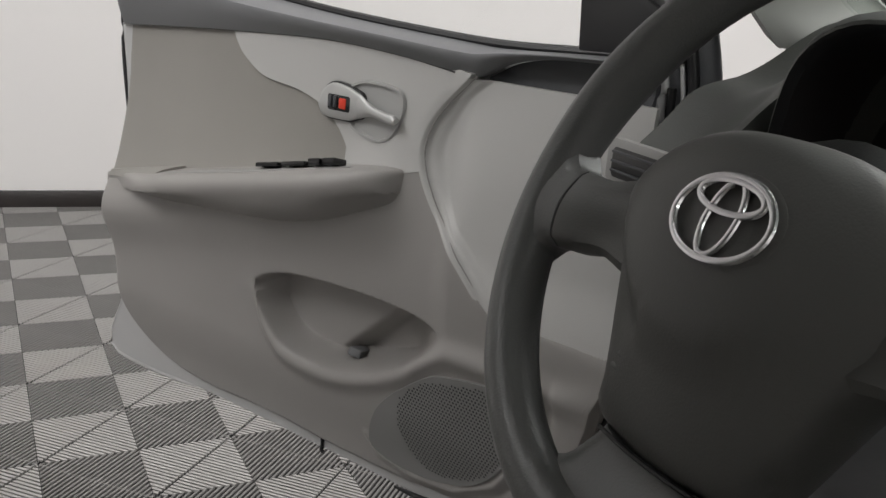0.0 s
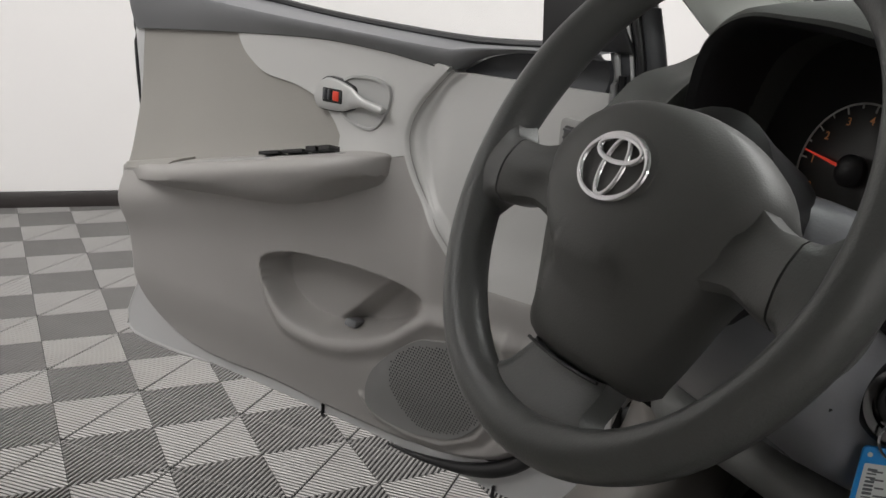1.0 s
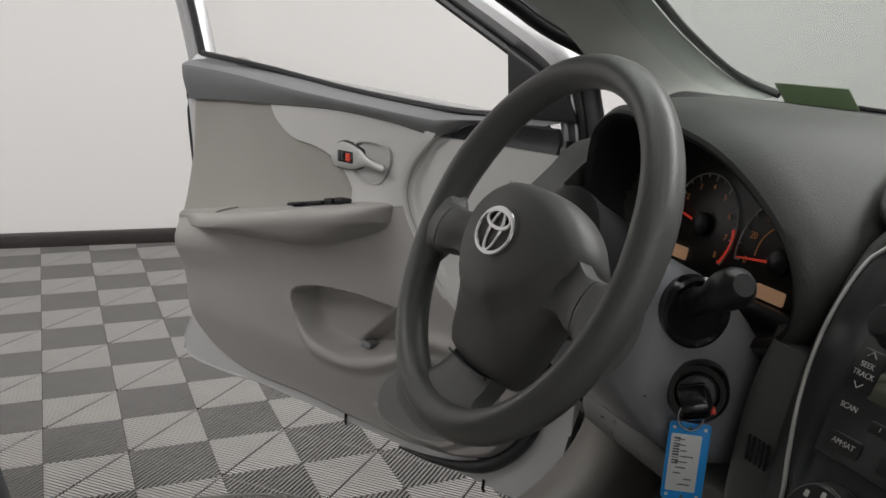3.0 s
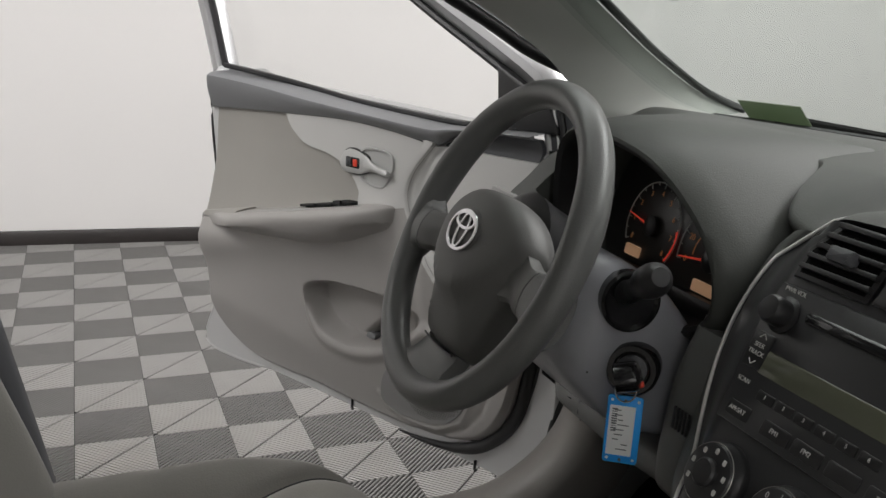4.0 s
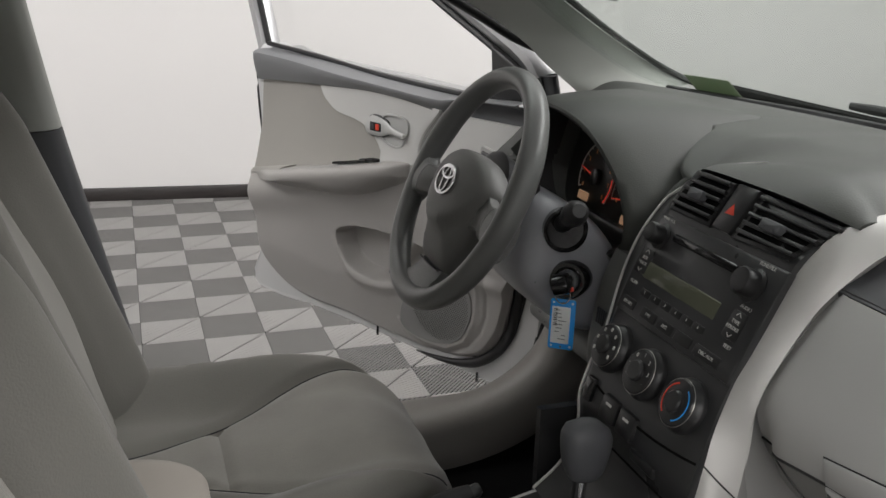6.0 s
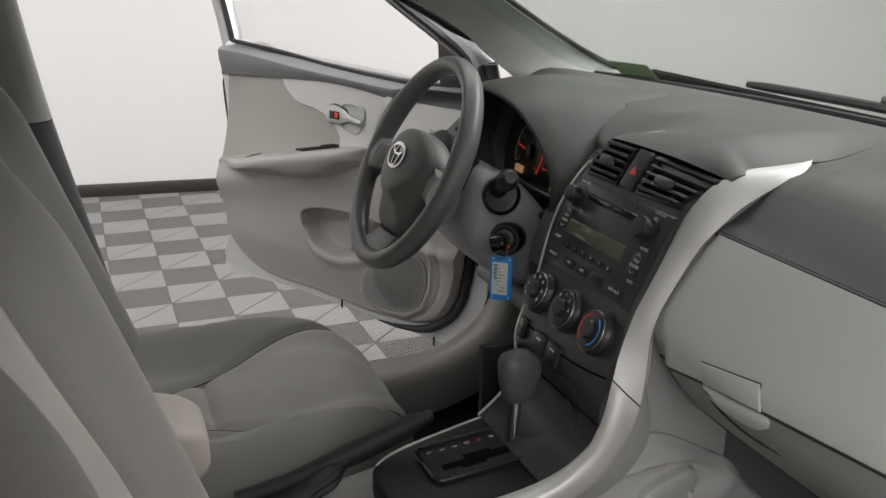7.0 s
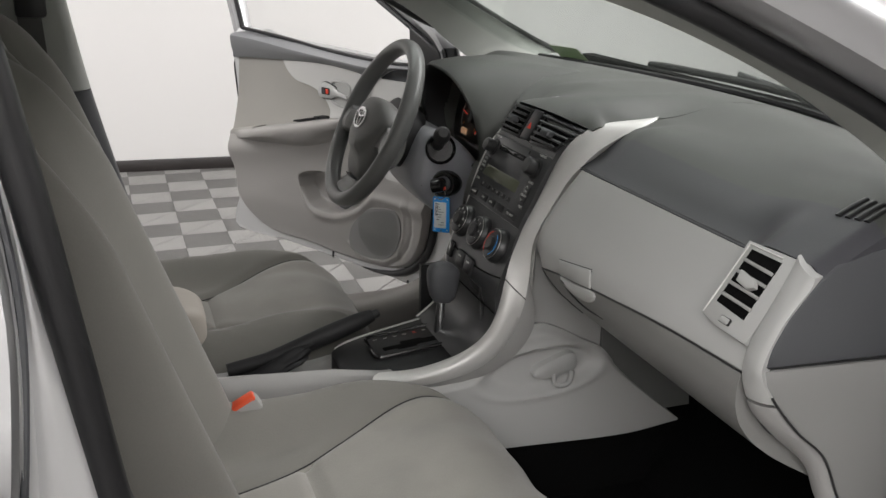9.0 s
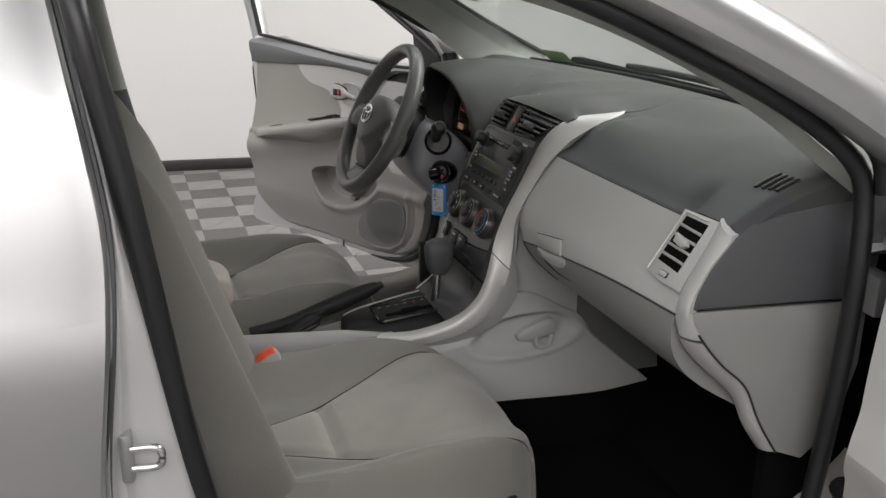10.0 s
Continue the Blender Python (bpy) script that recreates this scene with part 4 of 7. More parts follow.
bm = bmesh.new()
tube(bm, [face(a, b, 0.0006) for a, b in spline([(-0.150, 0.787), (-0.163, 0.775), (-0.190, 0.752), (-0.225, 0.735)], 20)], 0.0009, 6)
part("glove_gap", bm, "black", glove, "dark gap round the glove box door")
latch = [(-0.214, 0.824), (-0.306, 0.838), (-0.318, 0.813), (-0.222, 0.8015)]
bm = bmesh.new()
plate(bm, inset2(latch, -0.0015), face, -0.006, 0.0008, 0.0006)
part("latch_gap", bm, "black", glove, "dark gap round the latch")
bm = bmesh.new()
plate(bm, latch, face, -0.006, 0.0032, 0.0025)
part("glove_latch", bm, "lightgrey", glove, "light grey glove box, darkened for the shade under the dash latch")
bm = bmesh.new()
pull = spline([(-0.222, 0.8005), (-0.262, 0.8035), (-0.322, 0.812), (-0.331, 0.803), (-0.314, 0.791), (-0.275, 0.785), (-0.240, 0.787)], 40, True)
plate(bm, [tuple(q) for q in pull], face, -0.01, 0.006, 0.006)
part("latch_pull", bm, "lightgrey", glove, "light grey latch pull")
bm = bmesh.new()
tube(bm, [face(a, b, 0.0006) for a, b in spline([(-0.233, 0.785), (-0.255, 0.777), (-0.29, 0.772), (-0.345, 0.776)], 24)], [0.0016] * 16 + list(np.linspace(0.0016, 0.0004, 8)), 6)
part("pull_shadow_gap", bm, "black", glove, "dark gap under the pull")

# passenger air vent
def V(y, s, d=0.0):
    return Vector((0.572 - 0.52 * s - 0.855 * d, y, 0.962 - 0.855 * s + 0.52 * d))


vent = part("side_vent", plate(bmesh.new(), [(-0.570, 0.005), (-0.652, 0.002), (-0.658, 0.03), (-0.654, 0.112), (-0.60, 0.112), (-0.565, 0.106)], V, -0.02, 0.005, 0.004), "lightgrey", dash, "light grey vent surround")
bm = bmesh.new()
tube(bm, [V(a, b, 0.0055) for a, b in ((-0.636, 0.008), (-0.578, 0.0085), (-0.573, 0.060), (-0.569, 0.104))], 0.0013, 8)
part("vent_edge", bm, "silver", vent, "thin bright vent edge")
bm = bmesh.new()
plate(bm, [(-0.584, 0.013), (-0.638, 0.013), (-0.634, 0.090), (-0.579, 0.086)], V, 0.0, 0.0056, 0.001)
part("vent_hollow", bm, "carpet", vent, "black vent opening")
for i in range(4):
    k = 0.0255 + i * 0.0155
    bm = bmesh.new()
    plate(bm, [(-0.583, k), (-0.636, k + 0.002), (-0.636, k + 0.0062), (-0.583, k + 0.0042)], V, 0.002, 0.0085, 0.0015)
    part("vent_slat", bm, "grey", vent)
bm = bmesh.new()
plate(bm, [(-0.594, 0.040), (-0.622, 0.044), (-0.628, 0.052), (-0.618, 0.058), (-0.596, 0.054)], V, 0.006, 0.0135, 0.003)
part("vent_tab", bm, "lightgrey", vent, "light grey vent tab")
bm = bmesh.new()
plate(bm, rounded(0.020, 0.009, 0.002, 3, -0.609, 0.1005), V, 0.003, 0.0058, 0.0008)
wheel_slot = part("vent_wheel_slot", bm, "black", vent, "dark thumbwheel slot")
bm = bmesh.new()
plate(bm, rounded(0.014, 0.0075, 0.002, 3, -0.609, 0.1005), V, 0.003, 0.009, 0.002)
part("vent_wheel", bm, "lightgrey", wheel_slot, "light grey vent thumbwheel")
# trim strip at the passenger end
LEFT_T = spline([(0.571, -0.650, 0.966), (0.557, -0.653, 0.942), (0.534, -0.653, 0.902), (0.515, -0.655, 0.868), (0.507, -0.659, 0.838), (0.509, -0.664, 0.818), (0.521, -0.666, 0.790), (0.557, -0.667, 0.751), (0.604, -0.668, 0.708), (0.628, -0.668, 0.659), (0.660, -0.668, 0.614)], 70)
RIGHT_T = spline([(0.558, -0.694, 0.955), (0.553, -0.696, 0.944), (0.527, -0.696, 0.912), (0.509, -0.696, 0.878), (0.503, -0.696, 0.853), (0.511, -0.696, 0.834), (0.530, -0.696, 0.806), (0.562, -0.696, 0.770), (0.604, -0.696, 0.731), (0.634, -0.696, 0.672), (0.669, -0.696, 0.618)], 70)
rows = []
for a, b in zip(LEFT_T, RIGHT_T):
    rows.append([a + (b - a) * k + np.array((-0.007, -0.002, 0.0)) * math.sin(k * math.pi) ** 0.6 for k in np.linspace(0, 1, 9)])
# the lower length takes a darker grey for the dimmer light low down
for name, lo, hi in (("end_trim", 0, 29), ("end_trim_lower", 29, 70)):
    dash_sheet(name, rows[lo:hi], "lightgrey" if lo == 0 else "grey", "grey end trim strip, its lower length shaded by colour", (0.014, 0.004, 0.0))
bm = bmesh.new()
tube(bm, [tuple(q + np.array((0.001, -0.002, 0))) for q in RIGHT_T[26:]], 0.0016, 6)
part("trim_gap", bm, "black", dash, "dark gap beside the end trim")
# end caps
for name, poly, mat, label in (
        ("end_cap_lower", [(0.508, 0.8535), (0.80, 0.839), (0.80, 0.74), (0.775, 0.64), (0.72, 0.597), (0.671, 0.617), (0.636, 0.672), (0.606, 0.731), (0.564, 0.770), (0.532, 0.806), (0.513, 0.834)], "grille", "grey lower end cap"),
        ("end_cap_upper", [(0.509, 0.857), (0.513, 0.880), (0.530, 0.912), (0.556, 0.944), (0.586, 0.966), (0.630, 0.978), (0.70, 0.986), (0.82, 0.996), (0.80, 0.8425)], "belt", "dark grey upper end cap")):
    bm = bmesh.new()
    rings = [[(x + 0.02, -0.655, z) for x, z in inset2(poly, 0.006)], [(x + 0.006, -0.686, z) for x, z in inset2(poly, 0.002)], [(x, -0.6925, z) for x, z in poly], [(x, -0.695, z) for x, z in inset2(poly, 0.0012)], [(x, -0.6965, z) for x, z in inset2(poly, 0.005)]]
    loft(bm, rings)
    part(name, bm, mat, dash, label)
bm = bmesh.new()
tube(bm, [(0.512, -0.6945, 0.8575), (0.60, -0.6975, 0.8525), (0.755, -0.6975, 0.843)], 0.0010, 6)
part("cap_seam", bm, "black", dash, "dark seam between the end caps")
# defroster slot
for i in range(4):
    bm = bmesh.new()
    y = -0.632 - i * 0.0125
    run = [(x, y + 0.10 * (x - 0.64)) for x in np.linspace(0.634 + 0.002 * i, 0.676, 8)]
    tube(bm, [(x, b, pad_z(x, b, curve(TOP, x)) + 0.0008) for x, b in run], 0.0042, 8, squash=0.5)
    part("defroster_slot", bm, "black", dash, "black defroster slot")

# instrument binnacle
RIM = [(0.40, 1.025), (0.345, 1.012), (0.298, 0.988), (0.264, 0.958), (0.249, 0.925), (0.254, 0.885), (0.287, 0.860), (0.34, 0.850), (0.40, 0.848), (0.49, 0.850), (0.545, 0.866), (0.566, 0.91), (0.564, 0.955), (0.545, 1.006), (0.505, 1.030), (0.45, 1.030)]
rim = spline(RIM, 72, True)
cy, cz = 0.39, 0.945


def ring(s, x, grow=0.0, zmax=9.0, lean=0.12):
    out = []
    for y, z in rim:
        d = np.array((y - cy, z - cz))
        k = 1 + grow / np.linalg.norm(d)
        yy, zz = cy + d[0] * s * k, cz + d[1] * s * k
        out.append((x - lean * (zz - cz), yy, min(zz, zmax)))
    return out


bm = bmesh.new()
loft(bm, [ring(0.90, 0.625, lean=-0.2), ring(0.95, 0.58), ring(0.985, 0.548), ring(1.0, 0.541, 0.003), ring(1.0, 0.543, 0.009), ring(1.0, 0.553, 0.016), ring(1.0, 0.58, 0.021, 1.060), ring(1.0, 0.62, 0.026, 1.060), ring(1.0, 0.70, 0.03, 1.048, 0.05), ring(0.98, 0.80, 0.03, 1.034, 0.0)], caps=False)
hood = part("cluster_hood", bm, "dash", dash, "charcoal instrument hood")
bm = bmesh.new()
loft(bm, [ring(0.905, 0.622, lean=-0.2), ring(0.945, 0.584), ring(0.975, 0.552), ring(0.990, 0.5435), ring(1.0, 0.5395, 0.005)], caps=False)
part("hood_lining", bm, "matt", hood, "black hood lining")


def C(y, z, d=0.0):
    """On the instrument face; y to the car's left as it is, z up, d towards the driver."""
    return Vector((0.612 + 0.22 * (z - 0.92) - d, y, z + 0.2 * d))


bm = bmesh.new()
plate(bm, [(cy + (y - cy) * 0.95, cz + (z - cz) * 0.95) for y, z in rim], C, -0.02, 0.0, 0.001)
cluster = part("instrument_face", bm, "dial", dash, "black instrument face")


def gauge(name, y, z, r, a0, a1, marks, size, needle, redline=None):
    bm = bmesh.new()
    tube(bm, [C(y - r * math.sin(q), z + r * math.cos(q), 0.002) for q in np.linspace(a0, a1, 50)], 0.0009, 5)
    g = part(name, bm, "print", cluster, "thin pale gauge ring")
    n = len(marks)
    ticks = bmesh.new()
    for i in range((n - 1) * 2 + 1):
        q = a0 + (a1 - a0) * i / (2 * (n - 1))
        f = 0.88 if i % 2 == 0 else 0.93
        tube(ticks, [C(y - r * k * math.sin(q), z + r * k * math.cos(q), 0.002) for k in (f, 0.985)], 0.0008, 4)
    part("tick_marks", ticks, "print", g)
    for i, t in enumerate(marks):
        q = a0 + (a1 - a0) * i / (n - 1)
        c = C(y - r * 0.76 * math.sin(q), z + r * 0.76 * math.cos(q), 0.002)
        m = Matrix.Translation(c) @ Matrix(((0, 0.22, -1), (-1, 0, 0), (0, 1, 0.2))).to_4x4()
        lettering(t, size, m, "amber" if r > 0.05 else "print", g, "dial_number")
    if redline:
        bm = bmesh.new()
        tube(bm, [C(y - r * 0.955 * math.sin(q), z + r * 0.955 * math.cos(q), 0.0022) for q in np.linspace(*redline, 14)], 0.0026, 6, squash=0.4)
        part("red_zone", bm, "needle", g, "red zone")
    bm = bmesh.new()
    tube(bm, [C(y - r * k * math.sin(needle), z + r * k * math.cos(needle), 0.006) for k in (0.2, 0.9)], [0.0016, 0.0007], 5)
    part("needle", bm, "needle", g, "red needle")
    bm = bmesh.new()
    lathe(bm, [(0.013, 0.0), (0.013, 0.006), (0.010, 0.008)], C(y, z, 0), (-1, 0, 0.2), 20)
    part("needle_hub", bm, "black", g, "black needle hub")


gauge("tachometer", 0.452, 0.924, 0.052, radians(-118), radians(128), ["0", "1", "2", "3", "4", "5", "6", "7", "8"], 0.009, radians(-80), (radians(84), radians(128)))
gauge("speedometer", 0.333, 0.914, 0.060, radians(-100), radians(120), ["0", "20", "40", "60", "80", "100", "120", "140"], 0.010, radians(-98))
bm = bmesh.new()
tube(bm, [C(0.333 - 0.034 * math.sin(q), 0.914 + 0.034 * math.cos(q), 0.002) for q in np.linspace(-1.6, 2.0, 30)], 0.0007, 5)
part("inner_ring", bm, "amber", cluster, "amber inner scale ring")
for y, z, w in ((0.478, 0.889, 0.030), (0.335, 0.884, 0.038)):
    bm = bmesh.new()
    plate(bm, rounded(w, 0.013, 0.002, 2, y, z), C, 0.0, 0.003, 0.001)
    part("lit_display", bm, "odo", cluster, "amber lit display window")
bm = bmesh.new()
plate(bm, rounded(0.25, 0.022, 0.008, 4, 0.38, 0.864), C, -0.01, 0.012, 0.004)
part("lower_lip", bm, "black", cluster, "black lower lip")

# driver's side face of the dash: vent, knee panel
rows = []
for y in np.linspace(0.57, 0.745, 20):
    rows.append([(x + 0.036 * ease(0.56, 0.65, y), y, z - (0.012 + 0.05 * ease(0.60, 0.70, y)) * ease(0.86, 0.94, z)) for x, z in spline([(0.512, 0.944), (0.500, 0.930), (0.496, 0.90), (0.498, 0.86), (0.505, 0.82)], 20)])
dash_sheet("driver_panel", rows, "knee", "dark grey panel by the driver's vent", (0.02, 0, 0))
bm = bmesh.new()
VF = lambda a, b, d: Vector((0.533 - d, a + 0.054, b - 0.006))
plate(bm, rounded(0.10, 0.040, 0.008, 3, 0.630, 0.908), VF, 0.0, 0.007, 0.003)
v = part("driver_vent", bm, "grey", dash, "grey vent surround")
bm = bmesh.new()
plate(bm, rounded(0.082, 0.026, 0.005, 3, 0.630, 0.908), VF, 0.0, 0.0075, 0.001)
part("vent_hollow", bm, "black", v, "black vent opening")
for z in (0.901, 0.909, 0.917):
    bm = bmesh.new()
    plate(bm, rounded(0.078, 0.002, 0.0008, 2, 0.630, z), VF, 0.004, 0.010, 0.0005)
    part("vent_slat", bm, "belt", v)
rows = []
for y in np.linspace(0.165, 0.292, 20):
    rows.append([(x + 0.03 * ease(0.262, 0.292, y), y, z) for x, z in spline([(0.548, 0.872), (0.530, 0.83), (0.520, 0.78), (0.515, 0.73), (0.520, 0.70), (0.55, 0.68)], 26)])
dash_sheet("knee_panel", rows, "knee", "dark grey panel beside the column", (0.02, 0, 0.0))
# black sheet standing in for the unlit space under the column
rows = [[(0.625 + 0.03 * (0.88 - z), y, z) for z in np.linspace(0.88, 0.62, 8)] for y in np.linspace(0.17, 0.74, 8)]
dash_sheet("column_shade_sheet", rows, "carpet", "black sheet for the shade under the column", (0.02, 0, 0))
rows = []
for y in np.linspace(0.165, 0.612, 40):
    dz, e = 0.022 * ease(0.42, 0.20, y), 0.012 * ease(0.585, 0.612, y)
    rows.append([(x + e, y, z + dz) for x, z in spline([(0.63, 0.682), (0.590, 0.680), (0.577, 0.673), (0.574, 0.660), (0.580, 0.646), (0.61, 0.636), (0.66, 0.630)], 18)])
knee = dash_sheet("lower_knee_panel", rows, "knee", "dark grey lower edge of the knee panel", (0.02, 0, 0.0))
bm = bmesh.new()
plate(bm, rounded(0.030, 0.010, 0.003, 3, 0.560, 0.662), lambda a, b, d: Vector((0.5755 - d, a, b - 0.2 * (a - 0.56))), -0.004, 0.0006, 0.0004)
part("release_slot", bm, "carpet", knee, "small black slot")
bm = bmesh.new()
tube(bm, [(0.5765, 0.525, 0.674), (0.5735, 0.525, 0.660), (0.5795, 0.525, 0.646)], 0.0008, 6)
part("panel_gap", bm, "black", knee, "dark panel gap")
for i in range(5):
    bm = bmesh.new()
    tube(bm, [(0.5185, 0.246 - i * 0.0055, 0.797), (0.5165, 0.246 - i * 0.0055, 0.775)], 0.0016, 6)
    part("sensor_slot", bm, "black", dash, "narrow black slot")

# ---- centre stack ----
KP, KN, KS = Vector((0.52, CY, 0.89)), Vector((-0.894, 0, 0.447)), Vector((0.447, 0, 0.894))


def K(a, s, d=0.0):
    """On the stack's face: a to the car's left, s up, d out; its lower part bends upright and then back to the shifter."""
    if s >= -0.14:
        return KP + Vector((0, a, 0)) + KS * s + KN * d
    e = -0.14 - s
    p = KP + KS * -0.14
    q = spline([(p.x, p.z), (p.x - 0.012, p.z - 0.04), (p.x - 0.012, p.z - 0.08), (p.x - 0.03, p.z - 0.125), (p.x - 0.075, p.z - 0.155)], 40)
    run = np.concatenate([[0], np.cumsum(np.linalg.norm(np.diff(q, axis=0), axis=1))])
    return Vector((np.interp(e, run, q[:, 0]) - d * 0.97, CY + a, np.interp(e, run, q[:, 1]) + d * 0.2))


def KR(a, s, d=0.0):
    """The same face, where its upper corner falls back to the silver trim."""
    return K(a, s, d - 0.027 * ease(-0.045, -0.135, a) * ease(0.075, 0.135, s))


stack = thing("centre_stack", "black plastic centre stack with vents, radio and heater dials", "centre console")
# the driver's edge of the stack: how far up, across and out it lies
EDGE = spline([(-0.34, 0.088, 0.0), (-0.25, 0.105, 0.0), (-0.15, 0.116, -0.006), (-0.11, 0.131, -0.016), (-0.08, 0.147, -0.020), (-0.04, 0.162, -0.020), (0.0, 0.171, -0.020), (0.04, 0.177, -0.024), (0.08, 0.180, -0.034), (0.105, 0.175, -0.043), (0.125, 0.160, -0.048), (0.136, 0.135, -0.046), (0.140, 0.10, -0.036), (0.142, 0.06, -0.018), (0.142, 0.02, -0.004)], 120)
EL = [(q[0], q[1]) for q in EDGE[:100]]
ED = [(q[0], q[2]) for q in EDGE[:100]]
ER = [(-0.36, -0.135), (-0.25, -0.135), (-0.15, -0.133), (-0.08, -0.121), (0.0, -0.113), (0.04, -0.112), (0.08, -0.116), (0.12, -0.126), (0.146, -0.133)]
rows = []
for s in np.concatenate([np.linspace(-0.335, -0.14, 24), np.linspace(-0.13, 0.112, 34)]):
    l, r, e = curve(EL, s), curve(ER, s), curve(ED, s)
    rows.append([KR(l + (r - l) * k, s, e * (1 - ease(0.0, l - 0.108 if l > 0.12 else 0.012, (l - r) * k))) for k in np.concatenate([np.linspace(0, 0.24, 12), np.linspace(0.28, 1, 14)])])
# its arched top
for t in np.linspace(0.1, 1, 12):
    i = min(119, int(86 + 33 * t))
    q = EDGE[i]
    l, r = q[1], curve(ER, q[0])
    rows.append([KR(l + (r - l) * k, min(q[0], 0.131), q[2] * (1 - ease(0.0, max(0.012, l - 0.100), (l - r) * k))) for k in np.concatenate([np.linspace(0, 0.24, 12), np.linspace(0.28, 1, 14)])])
bm = bmesh.new()
sheet(bm, rows, (0.03, 0, -0.01))
part("stack_panel", bm, "stackblack", stack, "matte black stack panel")
bm = bmesh.new()
line = [K(q[1] + 0.002, q[0], q[2] + 0.001) for q in EDGE[2:84] if q[0] < 0.116]
line += [Vector((ridge(y)[0] - 0.003, y, ridge(y)[1] + 0.0015)) for y in np.linspace(0.188, 0.09, 16)]
tube(bm, line, [0.0019] * (len(line) - 12) + list(np.linspace(0.0019, 0.0005, 12)), 8)
part("edge_line", bm, "silver", stack, "thin silver edge line")
# cheek between stack and binnacle
rows = []
for s in np.linspace(-0.16, 0.125, 30):
    a = K(curve(EL, s), s, curve(ED, s))
    k = ease(-0.16, 0.12, s)
    b = Vector((max(0.545 + 0.075 * k, a.x + 0.012), 0.244, a.z - 0.020 * k))
    rows.append([a.lerp(b, t) + Vector((-0.012 * math.sin(t * math.pi), 0, 0.006 * math.sin(t * math.pi))) for t in np.linspace(0.02, 1, 12)])
bm = bmesh.new()
sheet(bm, rows, (0.02, 0, -0.01))
part("stack_cheek", bm, "dash", stack, "charcoal cheek beside the stack")
# vents
for poly, tab in (([(0.110, 0.102), (0.112, 0.074), (0.030, 0.074), (0.023, 0.131), (0.088, 0.131)], 0.066), ([(-0.030, 0.132), (-0.014, 0.074), (-0.108, 0.078), (-0.128, 0.132)], -0.069)):
    bm = bmesh.new()
    plate(bm, poly, KR, -0.005, 0.004, 0.002)
    v = part("air_vent", bm, "black", stack, "black air vent frame")
    lo, hi = min(p[1] for p in poly), max(p[1] for p in poly)
    xs = [p[0] for p in poly]
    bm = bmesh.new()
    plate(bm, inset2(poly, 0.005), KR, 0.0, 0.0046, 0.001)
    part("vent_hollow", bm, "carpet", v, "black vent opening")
    for i in range(5):
        s = lo + 0.011 + i * 0.0105
        k = (s - lo) / (hi - lo)
        e0, e1 = (0.107 - 0.022 * k * k, 0.031 - 0.006 * k) if tab > 0 else (-0.019 - 0.012 * k, -0.106 - 0.024 * k)
        bm = bmesh.new()
        plate(bm, [(e0, s - 0.0022), (e0, s + 0.0022), (e1, s + 0.0022), (e1, s - 0.0022)], KR, 0.002, 0.0095, 0.001)
        part("vent_slat", bm, "black", v)
    bm = bmesh.new()
    plate(bm, rounded(0.026, 0.013, 0.003, 3, tab, 0.102), KR, 0.006, 0.017, 0.003)
    part("vent_tab", bm, "belt", v, "dark grey vent tab")
bm = bmesh.new()
plate(bm, [(0.025, 0.076), (0.016, 0.133), (-0.022, 0.133), (-0.008, 0.076)], KR, 0.0, 0.006, 0.003)
hz = part("hazard_switch", bm, "stackblack", stack, "gloss black hazard switch")
bm = bmesh.new()
plate(bm, [(0.013, 0.096), (-0.003, 0.097), (0.005, 0.109)], KR, 0.004, 0.0066, 0.0003)
part("hazard_triangle", bm, "red", hz, "red warning triangle")
# radio
bm = bmesh.new()
plate(bm, [(0.118, 0.066), (0.122, 0.0), (0.114, -0.062), (-0.118, -0.062), (-0.119, 0.0), (-0.119, 0.068)], K, -0.005, 0.005, 0.003)
radio = part("radio", bm, "stackblack", stack, "black car radio")
for a, r in ((0.098, 0.0125), (-0.082, 0.0150)):
    bm = bmesh.new()
    lathe(bm, [(r + 0.004, 0.004), (r + 0.004, 0.0065), (r, 0.008), (r, 0.022), (r - 0.002, 0.025), (r * 0.5, 0.0255)], K(a, 0.040), KN, 28)
    part("radio_knob", bm, "black", radio, "ribbed black knob")
bm = bmesh.new()
plate(bm, rounded(0.125, 0.010, 0.004, 3, 0.012, 0.046), K, 0.0, 0.0075, 0.002)
part("disc_slot", bm, "gloss", radio, "black disc slot")
bm = bmesh.new()
plate(bm, rounded(0.148, 0.021, 0.002, 2, 0.020, -0.003), K, 0.0, 0.0058, 0.001)
part("radio_display", bm, "display", radio, "grey-green unlit display")
for i, (a, w) in enumerate(((0.092, 0.028), (0.046, 0.032), (0.010, 0.032), (-0.027, 0.032), (-0.073, 0.046))):
    bm = bmesh.new()
    plate(bm, rounded(w, 0.013, 0.002, 2, a, -0.049), K, 0.0, 0.0064, 0.001)
    part("radio_button", bm, "black", radio, "black radio button")
for i in range(6):
    bm = bmesh.new()
    plate(bm, rounded(0.020, 0.009, 0.0015, 2, 0.072 - i * 0.0225, -0.029), K, 0.0, 0.0060, 0.0008)
    part("preset_button", bm, "black", radio, "black preset button")
for a, s in ((0.104, 0.004), (-0.088, -0.006)):
    bm = bmesh.new()
    plate(bm, rounded(0.024, 0.032, 0.003, 3, a, s), K, 0.0, 0.0064, 0.001)
    part("rocker_button", bm, "black", radio, "black rocker button")


def stack_text(t, size, a, s, parent, d=0.0064):
    m = Matrix.Translation(K(a, s, d)) @ Matrix(((0, KS.x, KN.x), (-1, 0, 0), (0, KS.z, KN.z))).to_4x4()
    lettering(t, size, m, "print", parent, "printed_label")


